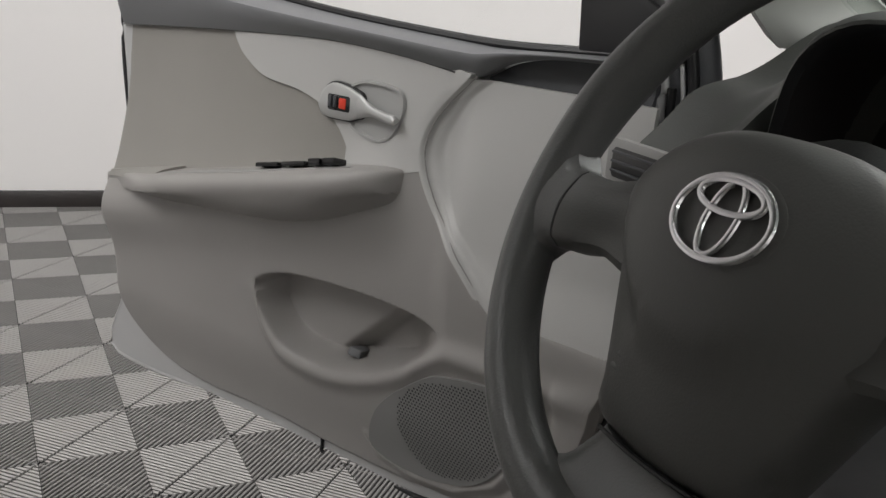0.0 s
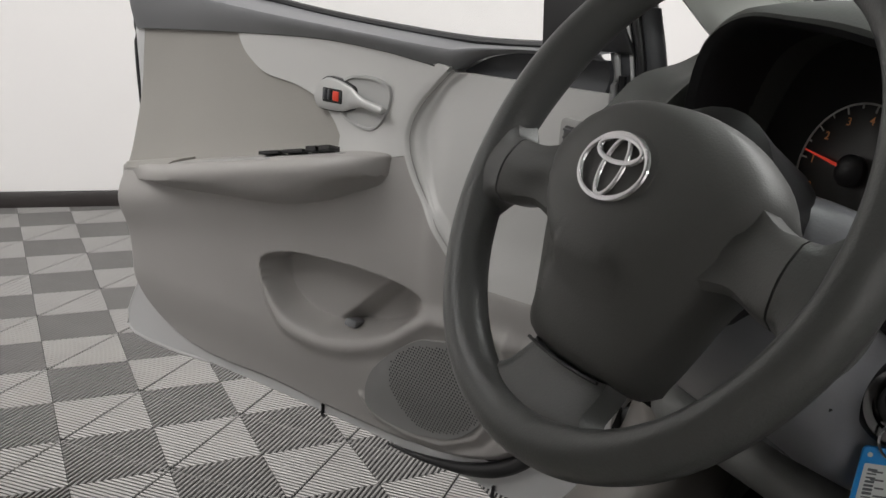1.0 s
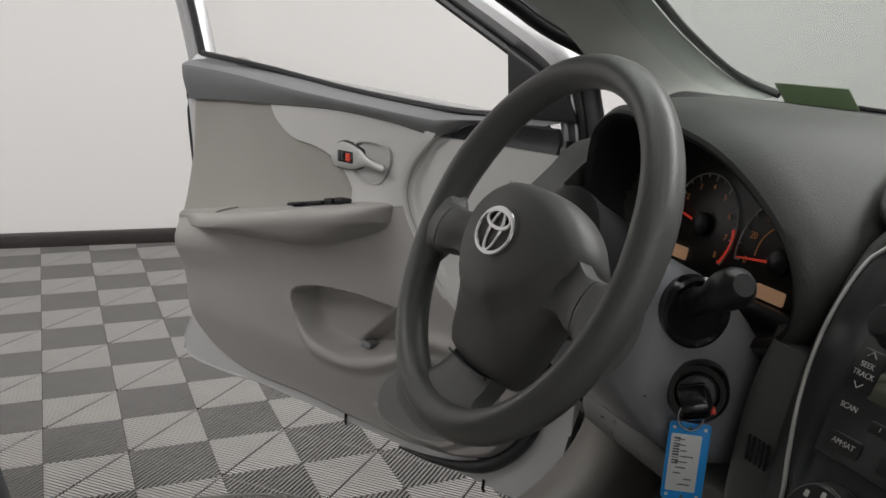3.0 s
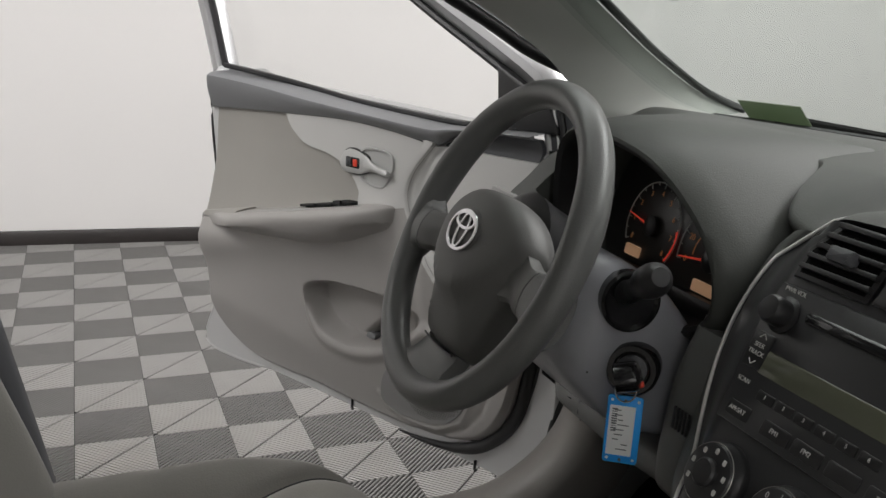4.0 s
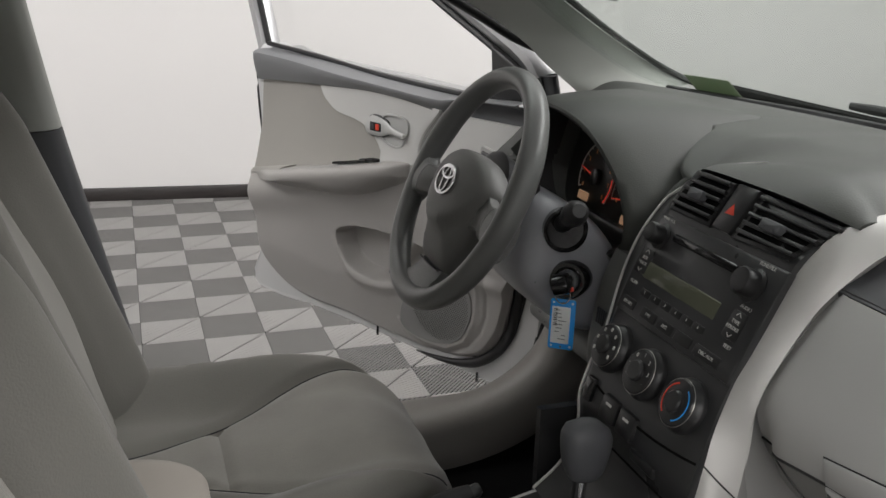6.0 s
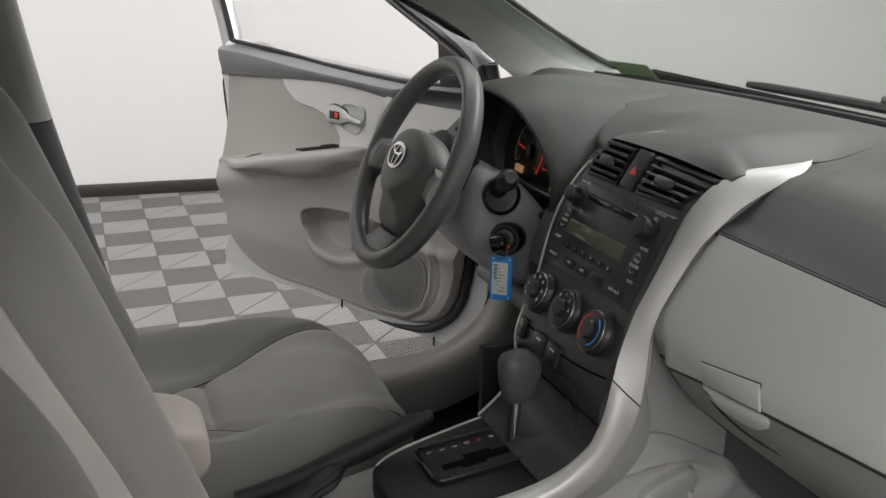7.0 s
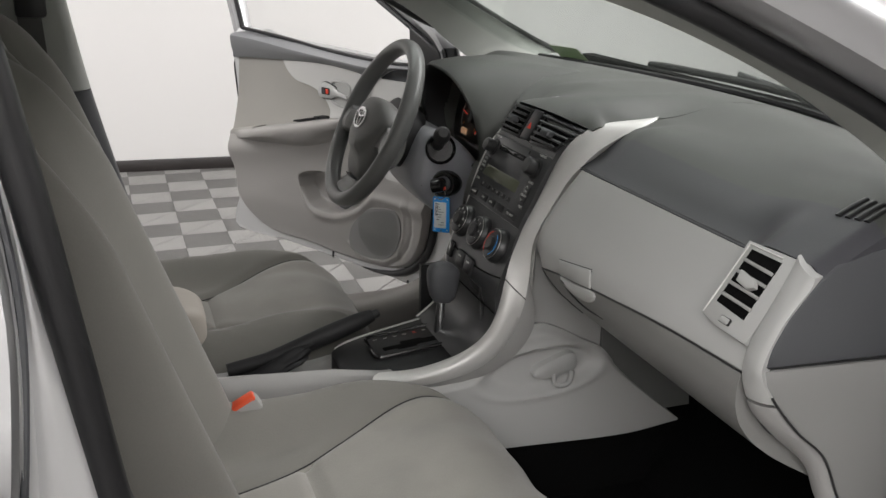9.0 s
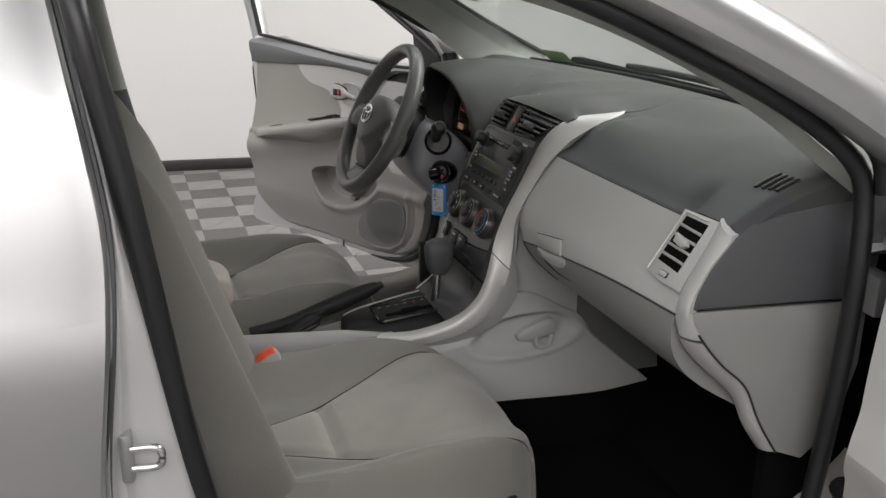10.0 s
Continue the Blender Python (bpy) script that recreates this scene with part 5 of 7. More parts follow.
for t, a, s, d in (("AM·SAT", 0.092, -0.049, 0.0067), ("FM1", 0.046, -0.049, 0.0067), ("FM2", 0.010, -0.049, 0.0067), ("DISC·AUX", -0.073, -0.049, 0.0067), ("TEXT", -0.093, -0.029, 0.0052),
                ("SCAN", 0.103, -0.024, 0.0052), ("SEEK", 0.104, 0.008, 0.0067), ("TRACK", 0.104, 0.001, 0.0067), ("TYPE", -0.088, -0.002, 0.0067), ("FOLDER", -0.088, -0.009, 0.0067), ("PWR·VOL", 0.098, 0.062, 0.0052), ("TUNE/FILE", -0.088, 0.064, 0.0052), ("AUDIO", -0.09, 0.0155, 0.0052)):
    stack_text(t, 0.0058, a, s, radio, d)
for i in range(6):
    stack_text(str(i + 1), 0.005, 0.072 - i * 0.0225, -0.0285, radio, 0.0063)
for a, s, up in ((0.104, 0.0165, 1), (0.104, -0.0075, -1), (-0.088, 0.0065, 1), (-0.088, -0.0175, -1)):
    bm = bmesh.new()
    tube(bm, [K(a + 0.004, s - 0.002 * up, 0.0068), K(a, s + 0.002 * up, 0.0068), K(a - 0.004, s - 0.002 * up, 0.0068)], 0.0005, 4)
    part("arrow_mark", bm, "print", radio)
# heater dials
for a in (0.078, 0.0, -0.079):
    bm = bmesh.new()
    lathe(bm, [(0.0305, -0.004), (0.031, 0.004), (0.0295, 0.008), (0.0275, 0.010), (0.027, 0.014), (0.0255, 0.017), (0.0245, 0.0175)], K(a, -0.106), KN, 36)
    dial = part("heater_dial", bm, "black", stack, "gloss black heater dial")
    bm = bmesh.new()
    tube(bm, [K(a + 0.0268 * math.sin(q), -0.106 + 0.0268 * math.cos(q), 0.0150) for q in np.linspace(0, 2 * math.pi, 37)[:-1]], 0.0005, 6, True, up=KN)
    part("chrome_ring", bm, "steel", dial, "thin chrome ring")
    bm = bmesh.new()
    lathe(bm, [(0.0125, 0.015), (0.0125, 0.021), (0.0105, 0.023), (0.003, 0.0232)], K(a, -0.106), KN, 28)
    part("dial_centre", bm, "black", dial, "black dial centre")
    if a < -0.05:
        for c, lo, hi in (("blue", 0.4, 2.6), ("red", 3.5, 5.7)):
            bm = bmesh.new()
            tube(bm, [K(a + 0.0205 * math.sin(q), -0.106 + 0.0205 * math.cos(q), 0.0178) for q in np.linspace(lo + math.pi, hi + math.pi, 16)], 0.0010, 6, squash=0.4, up=KN)
            part("heat_mark", bm, c, dial, c + " temperature mark")
    else:
        for i in range(7):
            q = -2.1 + i * 0.7
            if a == 0.0:
                stack_text("0123"[i - 2] if 2 <= i <= 5 else "·", 0.007, a - 0.020 * math.sin(q), -0.106 + 0.020 * math.cos(q), dial, 0.0178)
            else:
                bm = bmesh.new()
                plate(bm, rounded(0.004, 0.005, 0.001, 2, a - 0.020 * math.sin(q), -0.106 + 0.020 * math.cos(q)), K, 0.015, 0.0180, 0.0004)
                part("mode_mark", bm, "print", dial)
bm = bmesh.new()
plate(bm, rounded(0.020, 0.030, 0.003, 3, 0.088, -0.165), K, 0.0, 0.006, 0.002)
part("small_switch", bm, "gloss", stack, "small black switch")
for i, a in enumerate((0.035, -0.005)):
    bm = bmesh.new()
    plate(bm, rounded(0.034, 0.030, 0.003, 3, a, -0.168), K, 0.0, 0.006, 0.002)
    b = part("heater_button", bm, "black", stack, "black push button")
    bm = bmesh.new()
    plate(bm, rounded(0.012, 0.003, 0.0006, 2, a, -0.162), K, 0.003, 0.0066, 0.0002)
    part("button_mark", bm, "print", b)
for s in (-0.150, -0.212):
    bm = bmesh.new()
    tube(bm, [K(a, s - 0.012 * (1 - (a / 0.12) ** 2) * (1 if s > -0.2 else 0), 0.0004) for a in np.linspace(0.10, -0.13, 20)], 0.0014, 6)
    part("panel_groove", bm, "carpet", stack, "thin groove")
bm = bmesh.new()
plate(bm, rounded(0.05, 0.014, 0.003, 3, -0.05, -0.192), K, 0.0, 0.005, 0.002)
part("ashtray_lip", bm, "black", stack, "black pocket lip")

# silver sweep on the passenger side of the stack
I3 = spline([(0.733, -0.094, 1.013), (0.68, -0.093, 1.011), (0.638, -0.092, 1.008), (0.606, -0.092, 1.000), (0.582, -0.087, 0.984), (0.564, -0.080, 0.958), (0.547, -0.076, 0.926), (0.519, -0.076, 0.878), (0.490, -0.083, 0.822), (0.466, -0.094, 0.770), (0.452, -0.098, 0.712), (0.432, -0.094, 0.662), (0.385, -0.086, 0.622), (0.31, -0.078, 0.600), (0.24, -0.074, 0.600)], 90)
O3 = spline([(0.734, -0.096, 1.012), (0.698, -0.122, 1.008), (0.661, -0.130, 0.999), (0.630, -0.128, 0.984), (0.604, -0.122, 0.966), (0.570, -0.112, 0.929), (0.554, -0.108, 0.904), (0.534, -0.107, 0.872), (0.515, -0.109, 0.842), (0.502, -0.113, 0.812), (0.497, -0.117, 0.765), (0.488, -0.116, 0.705), (0.462, -0.112, 0.645), (0.415, -0.104, 0.602), (0.34, -0.094, 0.581), (0.25, -0.088, 0.580)], 90)
rows = []
for a, b in zip(I3, O3):
    swell = np.array((-0.002, -0.001, 0.002)) + np.array((-0.008, -0.007, 0.004)) * ease(0.78, 0.70, a[2])
    rows.append([a + (b - a) * k + swell * math.sin(k * math.pi) for k in np.linspace(0, 1, 9)] + [b + np.array((0.003, 0.004, -0.004)), b + np.array((0.006, 0.008, -0.012))])
side = []
for p in O3[44:]:
    k = ease(0, 14, len(side))
    side.append([p, p + np.array((0.018 * k, 0.001, -0.004 * k)), p + np.array((0.034 * k, 0.004, -0.010 * k))])
bm = bmesh.new()
sheet(bm, side, (0, 0.006, 0))
part("sweep_side", bm, "grey", stack, "grey flank under the silver trim")
for name, lo, hi in (("silver_sweep", 0, 52), ("silver_sweep_lower", 51, 90)):
    bm = bmesh.new()
    sheet(bm, rows[lo:hi], (0.012, 0.012, 0.0))
    part(name, bm, "silver", stack, "satin silver curved trim")
bm = bmesh.new()
tube(bm, [tuple(Vector(tuple(q)) + Vector((-0.0006, -0.0006, 0.0004))) for q in rows[51]], 0.0009, 6)
part("sweep_joint", bm, "black", stack, "thin joint in the trim")

# ---- steering column, stalks, key ----
column = thing("steering_column", "dark slate plastic steering column shroud with stalks", "steering column")
prof = spline([(0.462, 0.926), (0.50, 0.922), (0.55, 0.885), (0.592, 0.82), (0.598, 0.745), (0.555, 0.728), (0.50, 0.745), (0.45, 0.787), (0.428, 0.825), (0.436, 0.885)], 44, True)
pc = prof.mean(0)
rings = []
for y, s in ((0.293, 0.55), (0.296, 0.78), (0.304, 0.92), (0.320, 0.99), (0.36, 1.02), (0.41, 1.03), (0.46, 1.02), (0.495, 0.99), (0.510, 0.9), (0.517, 0.7)):
    rings.append([(pc[0] + (x - pc[0]) * s, y, pc[1] + (z - pc[1]) * s) for x, z in prof])
bm = bmesh.new()
loft(bm, rings)
shroud = part("column_shroud", bm, "column", column, "dark slate column shroud")
bm = bmesh.new()
tube(bm, [(0.57 - 0.125 * k, 0.2985 - 0.004 * math.sin(k * 3), 0.842 - 0.022 * k) for k in np.linspace(0, 1, 12)], 0.001, 6)
part("shroud_seam", bm, "black", shroud, "thin seam")
for y0, y1, s in ((0.305, 0.216, -1), (0.505, 0.60, 1)):
    bm = bmesh.new()
    lathe(bm, [(0.030, -0.012), (0.031, 0.004), (0.028, 0.006), (0.025, 0.002), (0.012, 0.001)], (0.482, y0 + s * 0.016, 0.895), (-0.18 if s < 0 else 0, s, 0.08), 28)
    part("stalk_collar", bm, "gloss", column, "gloss black stalk collar")
    bm = bmesh.new()
    f = 1.0 if s < 0 else 0.15
    q = spline([(0.480, y0, 0.898), (0.474, y0 + s * 0.03, 0.898 + 0.012 * f), (0.466, y0 + s * 0.06, 0.898 + 0.028 * f), (0.460, y0 + s * 0.095, 0.898 + 0.046 * f)], 16)
    tube(bm, q, [0.012] * 5 + [0.0105] * 4 + [0.0125, 0.0145, 0.016, 0.0165, 0.0165, 0.015, 0.009], 16)
    part("control_stalk", bm, "black", column, "black control stalk")
for z in (0.0035, -0.0035):
    bm = bmesh.new()
    box(bm, (0.010, 0.0012, 0.002), (0.476, 0.2945, 0.881 + z), 0.0003)
    part("stalk_mark", bm, "print", column)
# ignition lock
IG, IA = Vector((0.487, 0.281, 0.825)), Vector((-0.62, -0.76, 0.18)).normalized()
bm = bmesh.new()
lathe(bm, [(0.027, -0.05), (0.027, 0.0), (0.024, 0.005), (0.019, 0.005), (0.017, 0.001), (0.004, 0.001)], IG, IA, 28)
part("ignition_bezel", bm, "gloss", column, "gloss black ignition bezel")
bm = bmesh.new()
lathe(bm, [(0.015, -0.01), (0.015, 0.006), (0.012, 0.008), (0.003, 0.008)], IG, IA, 24)
part("ignition_barrel", bm, "belt", column, "dark grey ignition barrel")

key = thing("car_key", "black remote key hanging in the ignition", "key")
KX = IA
KS2 = Vector((0.1, -0.3, -0.95)).normalized()
KW = KX.cross(KS2).normalized()
kp = lambda a, b, d: IG + KX * (0.012 + a) + KS2 * b + KW * d
bm = bmesh.new()
plate(bm, spline([(-0.004, -0.006), (0.008, -0.012), (0.024, -0.012), (0.034, -0.004), (0.036, 0.006), (0.026, 0.015), (0.010, 0.015), (0.002, 0.009)], 30, True), kp, -0.012, 0.012, 0.007)
part("key_fob", bm, "gloss", key, "black key fob")
bm = bmesh.new()
plate(bm, rounded(0.008, 0.006, 0.002, 3, 0.020, 0.010), kp, 0.006, 0.0135, 0.001)
part("panic_button", bm, "red", key, "small red button")
TT = Vector((0.481, 0.277, 0.797))
bm = bmesh.new()
rc = TT + Vector((-0.004, -0.004, 0.010))
tube(bm, [rc + Vector((0.0085 * math.cos(q), -0.006 * math.cos(q), 0.0125 * math.sin(q))) for q in np.linspace(0, 2 * math.pi, 25)[:-1]], 0.0009, 6, True, up=(0.6, 0.8, 0))
part("key_ring", bm, "chrome", key, "steel split ring")

tag = thing("key_tag", "blue plastic key tag with a white printed label", "key tag")
TN, TV = Vector((-0.55, -0.83, 0.02)).normalized(), Vector((0.02, 0.06, -1)).normalized()
TX = TN.cross(TV).normalized() * -1
tp = lambda a, b, d: TT + TX * a + TV * b + TN * d
bm = bmesh.new()
plate(bm, rounded(0.035, 0.076, 0.003, 3, 0, 0.036), tp, -0.001, 0.001, 0.0006)
part("tag_body", bm, "blue", tag, "blue plastic tag")
bm = bmesh.new()
plate(bm, rounded(0.0255, 0.056, 0.001, 2, 0.002, 0.037), tp, 0.0, 0.0014, 0.0002)
lab = part("paper_label", bm, "paper", tag, "white printed label")
random.seed(4)
for i in range(9):
    w = random.uniform(0.005, 0.012)
    bm = bmesh.new()
    plate(bm, rounded(w, 0.0011, 0.0003, 1, 0.002 - (0.018 - w) / 2 * random.uniform(-1, 1), 0.014 + i * 0.0055), tp, 0.001, 0.0017, 0.0001)
    part("print_bar", bm, "ink", lab)
for i in range(10):
    bm = bmesh.new()
    plate(bm, rounded(0.0055, random.uniform(0.0007, 0.002), 0.0002, 1, 0.0095, 0.013 + i * 0.0027), tp, 0.001, 0.0017, 0.0001)
    part("barcode_bar", bm, "ink", lab)
for b, a in ((0.003, 0.0), (0.003, 0.013), (0.003, -0.013), (0.069, 0.013), (0.069, -0.013), (0.070, 0.0)):
    bm = bmesh.new()
    lathe(bm, [(0.0016, 0.0), (0.0016, 0.0014), (0.0008, 0.0015)], tp(a, b, 0), TN, 10)
    part("tag_hole", bm, "ink" if a == 0 else "paper", tag)

# ---- console between the seats ----
console = thing("floor_console", "grey plastic floor console with shifter plate", "centre console")
rings = []
for x, zt, w in ((-0.24, 0.625, 0.09), (-0.1, 0.628, 0.09), (0.05, 0.622, 0.092), (0.18, 0.610, 0.096), (0.26, 0.596, 0.102), (0.34, 0.584, 0.115), (0.42, 0.582, 0.126), (0.46, 0.59, 0.13), (0.50, 0.60, 0.13)):
    lo = 0.545 + 0.03 * ease(0.15, 0.3, x)
    w -= 0.022 * ease(0.22, 0.30, x)
    rings.append([(x, CY + a, z) for a, z in spline([(-w - 0.02, 0.36), (-w - 0.014, zt - 0.07), (-w - 0.004, zt - 0.010), (-w + 0.004, zt), (-w + 0.014, zt - 0.004), (-w + 0.026, lo + 0.01), (0, lo), (w - 0.022, lo), (w - 0.010, lo + 0.006), (w, lo - 0.004), (w + 0.012, lo - 0.06), (w + 0.02, 0.36)], 48)])
bm = bmesh.new()
loft(bm, rings, caps=False, wrap=False)
part("console_body", bm, "grey", console, "grey console body")
# shifter plate
SP = lambda x, y, d: Vector((x, CY + y, 0.588 + 0.09 * (x - 0.28) + d))
bm = bmesh.new()
plate(bm, spline([(0.205, -0.045), (0.20, 0.0), (0.205, 0.045), (0.25, 0.068), (0.36, 0.092), (0.455, 0.105), (0.485, 0.06), (0.49, 0.0), (0.485, -0.08), (0.455, -0.118), (0.36, -0.10), (0.25, -0.075)], 50, True), SP, -0.03, 0.006, 0.006)
plate_ob = part("shift_surround", bm, "matt", console, "black shifter surround")
bm = bmesh.new()
tube(bm, [SP(x, y, 0.005) for x, y in spline([(0.21, 0.046), (0.25, 0.069), (0.36, 0.093), (0.455, 0.106)], 30)], 0.0018, 6)
part("bright_edge", bm, "silver", plate_ob, "thin bright edge")
bm = bmesh.new()
plate(bm, rounded(0.150, 0.088, 0.012, 4, 0.340, 0.005), SP, 0.0, 0.011, 0.003)
gate = part("gate_plate", bm, "matt", console, "black shift gate plate")
bm = bmesh.new()
tube(bm, [SP(x, y, 0.0114) for x, y in rounded(0.150, 0.088, 0.012, 4, 0.340, 0.005)], 0.0035, 8, True)
part("gate_line", bm, "gloss", gate, "raised gloss black frame")
bm = bmesh.new()
plate(bm, [(0.285, -0.018), (0.285, -0.004), (0.32, -0.004), (0.32, 0.006), (0.36, 0.006), (0.36, 0.0), (0.40, 0.0), (0.40, -0.018), (0.345, -0.018), (0.345, -0.024), (0.31, -0.024), (0.31, -0.018)], SP, 0.004, 0.0116, 0.0005)
part("gate_slot", bm, "carpet", gate, "stepped gate slot")
for i, t in enumerate("PRND32L"):
    m = Matrix.Translation(SP(0.392 - i * 0.0185, 0.030, 0.0125)) @ pose(0, 0, 0, 0, -5, 0) @ pose(0, 0, 0, 0, 0, -90)
    lettering(t, 0.010, m, "red" if t == "N" else "print", gate, "gear_letter")
shifter = part("shift_lever", tube(bmesh.new(), [(0.393, CY + 0.006, 0.595), (0.396, CY + 0.006, 0.63), (0.400, CY + 0.006, 0.675)], [0.007, 0.006, 0.006], 12), "chrome", console, "chrome shift lever")
rings = []
for k, (w, h) in zip(np.linspace(0, 1, 9), ((0.012, 0.016), (0.0175, 0.022), (0.0195, 0.025), (0.0205, 0.027), (0.0215, 0.0285), (0.022, 0.0295), (0.0215, 0.0295), (0.0185, 0.026), (0.008, 0.012))):
    c = Vector((0.400 + 0.004 * k, CY + 0.006, 0.672 + 0.074 * k))
    sq = lambda v: math.copysign(abs(v) ** 0.72, v)
    rings.append([c + Vector((h * sq(math.cos(q)), w * sq(math.sin(q)), -0.14 * h * math.cos(q))) for q in np.linspace(0, 2 * math.pi, 29)[:-1]])
bm = bmesh.new()
loft(bm, rings)
part("shift_knob", bm, "belt", shifter, "dark grey shift knob")
bm = bmesh.new()
plate(bm, [(-0.007, 0.0), (0.007, 0.0), (0.006, 0.045), (-0.005, 0.045)], lambda a, b, d: Vector((0.388 + b * 0.12 - d, CY + 0.006 + a * (1 - 4 * b), 0.60 + b * 1.5)), -0.012, 0.002, 0.002)
part("lever_skirt", bm, "black", shifter, "black lever skirt")
# front side panel of the console with pocket
CP = lambda a, b, d: Vector((a, -0.098 - d - 0.02 * ease(0.60, 0.44, b), b))
SIDE_TOP = [(0.26, 0.565), (0.36, 0.575), (0.43, 0.592), (0.48, 0.640), (0.52, 0.662), (0.56, 0.655), (0.62, 0.622), (0.66, 0.600), (0.69, 0.565), (0.75, 0.507), (0.815, 0.447)]
SIDE_LOW = [(0.26, 0.455), (0.48, 0.446), (0.70, 0.434), (0.815, 0.443)]


def dent(a, b):
    """Depth of the pocket pressed into the panel."""
    r = math.hypot((a - 0.540) / 0.118, (b - 0.580 - 0.05 * (a - 0.54)) / (0.044 if b < 0.58 else 0.038))
    return -0.015 * ease(1.05, 0.72, r) + 0.004 * bump(r, 1.12, 0.12)


rows = []
for a in np.linspace(0.26, 0.815, 90):
    lo, hi = curve(SIDE_LOW, a), curve(SIDE_TOP, a)
    rows.append([CP(a, lo + (hi - lo) * k, dent(a, lo + (hi - lo) * k) - 0.010 * ease(0.9, 1.0, k)) for k in np.linspace(0, 1, 50)])
bm = bmesh.new()
sheet(bm, rows, (0, 0.03, 0))
sp = part("side_panel", bm, "lightgrey", console, "light grey console side panel with a pressed pocket")
bm = bmesh.new()
plate(bm, [tuple(q) for q in spline([(0.524, 0.565), (0.527, 0.580), (0.560, 0.594), (0.592, 0.603), (0.606, 0.594), (0.605, 0.574), (0.582, 0.566), (0.552, 0.560)], 48, True)], CP, -0.02, 0.002, 0.006)
tube(bm, [CP(a, b, 0.0) for a, b in spline([(0.562, 0.568), (0.562, 0.552), (0.574, 0.545), (0.590, 0.549), (0.596, 0.570)], 24)], 0.0048, 10)
part("bag_hook", bm, "lightgrey", sp, "light grey bag hook")
# wall behind the glove box and tunnel
bm = bmesh.new()
sheet(bm, [[(x, y, z) for x, z in ((0.46, 0.66), (0.52, 0.62), (0.62, 0.60), (0.75, 0.60))] for y in (-0.072, 0.17)], (0, 0, -0.02))
part("tunnel_top", bm, "lightgrey", console, "light grey tunnel cover")
bm = bmesh.new()
sheet(bm, [[(x, -0.080, z) for z in (0.58, 0.66, 0.74, 0.80)] for x in (0.49, 0.56, 0.66, 0.76)], (0, 0.010, 0))
part("tunnel_cheek", bm, "lightgrey", console, "light grey cheek under the dash")
bm = bmesh.new()
sheet(bm, [[(x, 0.172, z) for z in (0.42, 0.5, 0.6, 0.70)] for x in (0.40, 0.50, 0.60, 0.72)], (0, -0.012, 0))
part("tunnel_cheek", bm, "black", console, "dark cheek on the driver's side")

bm = bmesh.new()
sheet(bm, [[(x, -0.086 - 0.03 * ease(0.62, 0.44, z), z) for z in np.linspace(0.47, 0.64, 8)] for x in np.linspace(0.66, 0.84, 8)], (0, 0.012, 0))
part("footwell_cheek", bm, "knee", console, "dark grey footwell side trim")

# parking brake
brake = thing("parking_brake", "black parking brake lever with fabric boot", "parking brake")
bm = bmesh.new()
axis = spline([(0.02, 0.095, 0.565), (0.10, 0.098, 0.578), (0.17, 0.100, 0.598), (0.235, 0.102, 0.618), (0.288, 0.104, 0.634)], 20)
tube(bm, axis, [0.012] * 6 + [0.013, 0.0135, 0.014, 0.0145, 0.015, 0.0155, 0.016, 0.016, 0.016, 0.0155, 0.015, 0.0145, 0.013, 0.010], 16, squash=1.1)
part("brake_grip", bm, "matt", brake, "dark grey brake grip")
bm = bmesh.new()
tube(bm, [(0.288, 0.104, 0.634), (0.297, 0.1045, 0.637), (0.300, 0.1046, 0.638)], [0.0085, 0.0085, 0.006], 14)
part("release_button", bm, "black", brake, "black release button")
rings = []
for k in np.linspace(0, 1, 8):
    c = Vector((0.085 + 0.07 * k, 0.098, 0.556 + 0.044 * k))
    r = 0.068 - 0.044 * k + 0.003 * math.sin(k * 16)
    rings.append([c + Vector((r * 1.1 * math.cos(q), r * 0.62 * math.sin(q), 0.2 * r * math.cos(q) + 0.002 * math.sin(5 * q))) for q in np.linspace(0, 2 * math.pi, 25)[:-1]])
bm = bmesh.new()
loft(bm, rings)
part("brake_boot", bm, "matt", brake, "dark folded boot")

# beige armrest lid on the console
arm = thing("console_armrest", "beige padded centre armrest lid between the seats", "armrest")
rings = []
for k in np.concatenate([np.linspace(0, 0.72, 12), 0.72 + 0.28 * np.sin(np.linspace(0.06, 1, 22) * math.pi / 2)]):
    x = -0.34 + 0.325 * k
    e = math.sqrt(max(0.0, 1 - max(0, (k - 0.72) / 0.28) ** 2.2))
    w, h = 0.066 * (0.55 + 0.45 * e), 0.052 * (0.3 + 0.7 * e)
    rings.append([(x, CY + 0.035 + a * w, 0.682 + b * h) for a, b in spline([(-1, -0.8), (-1, 0.5), (-0.75, 0.92), (0, 1.0), (0.75, 0.92), (1, 0.5), (1, -0.8), (0, -1)], 48, True)])
bm = bmesh.new()
loft(bm, rings)
part("armrest_pad", bm, "tan", arm, "beige armrest pad")
bm = bmesh.new()
box(bm, (0.26, 0.10, 0.08), (-0.21, CY + 0.03, 0.61), 0.012)
part("armrest_box", bm, "lightgrey", arm, "grey storage box")

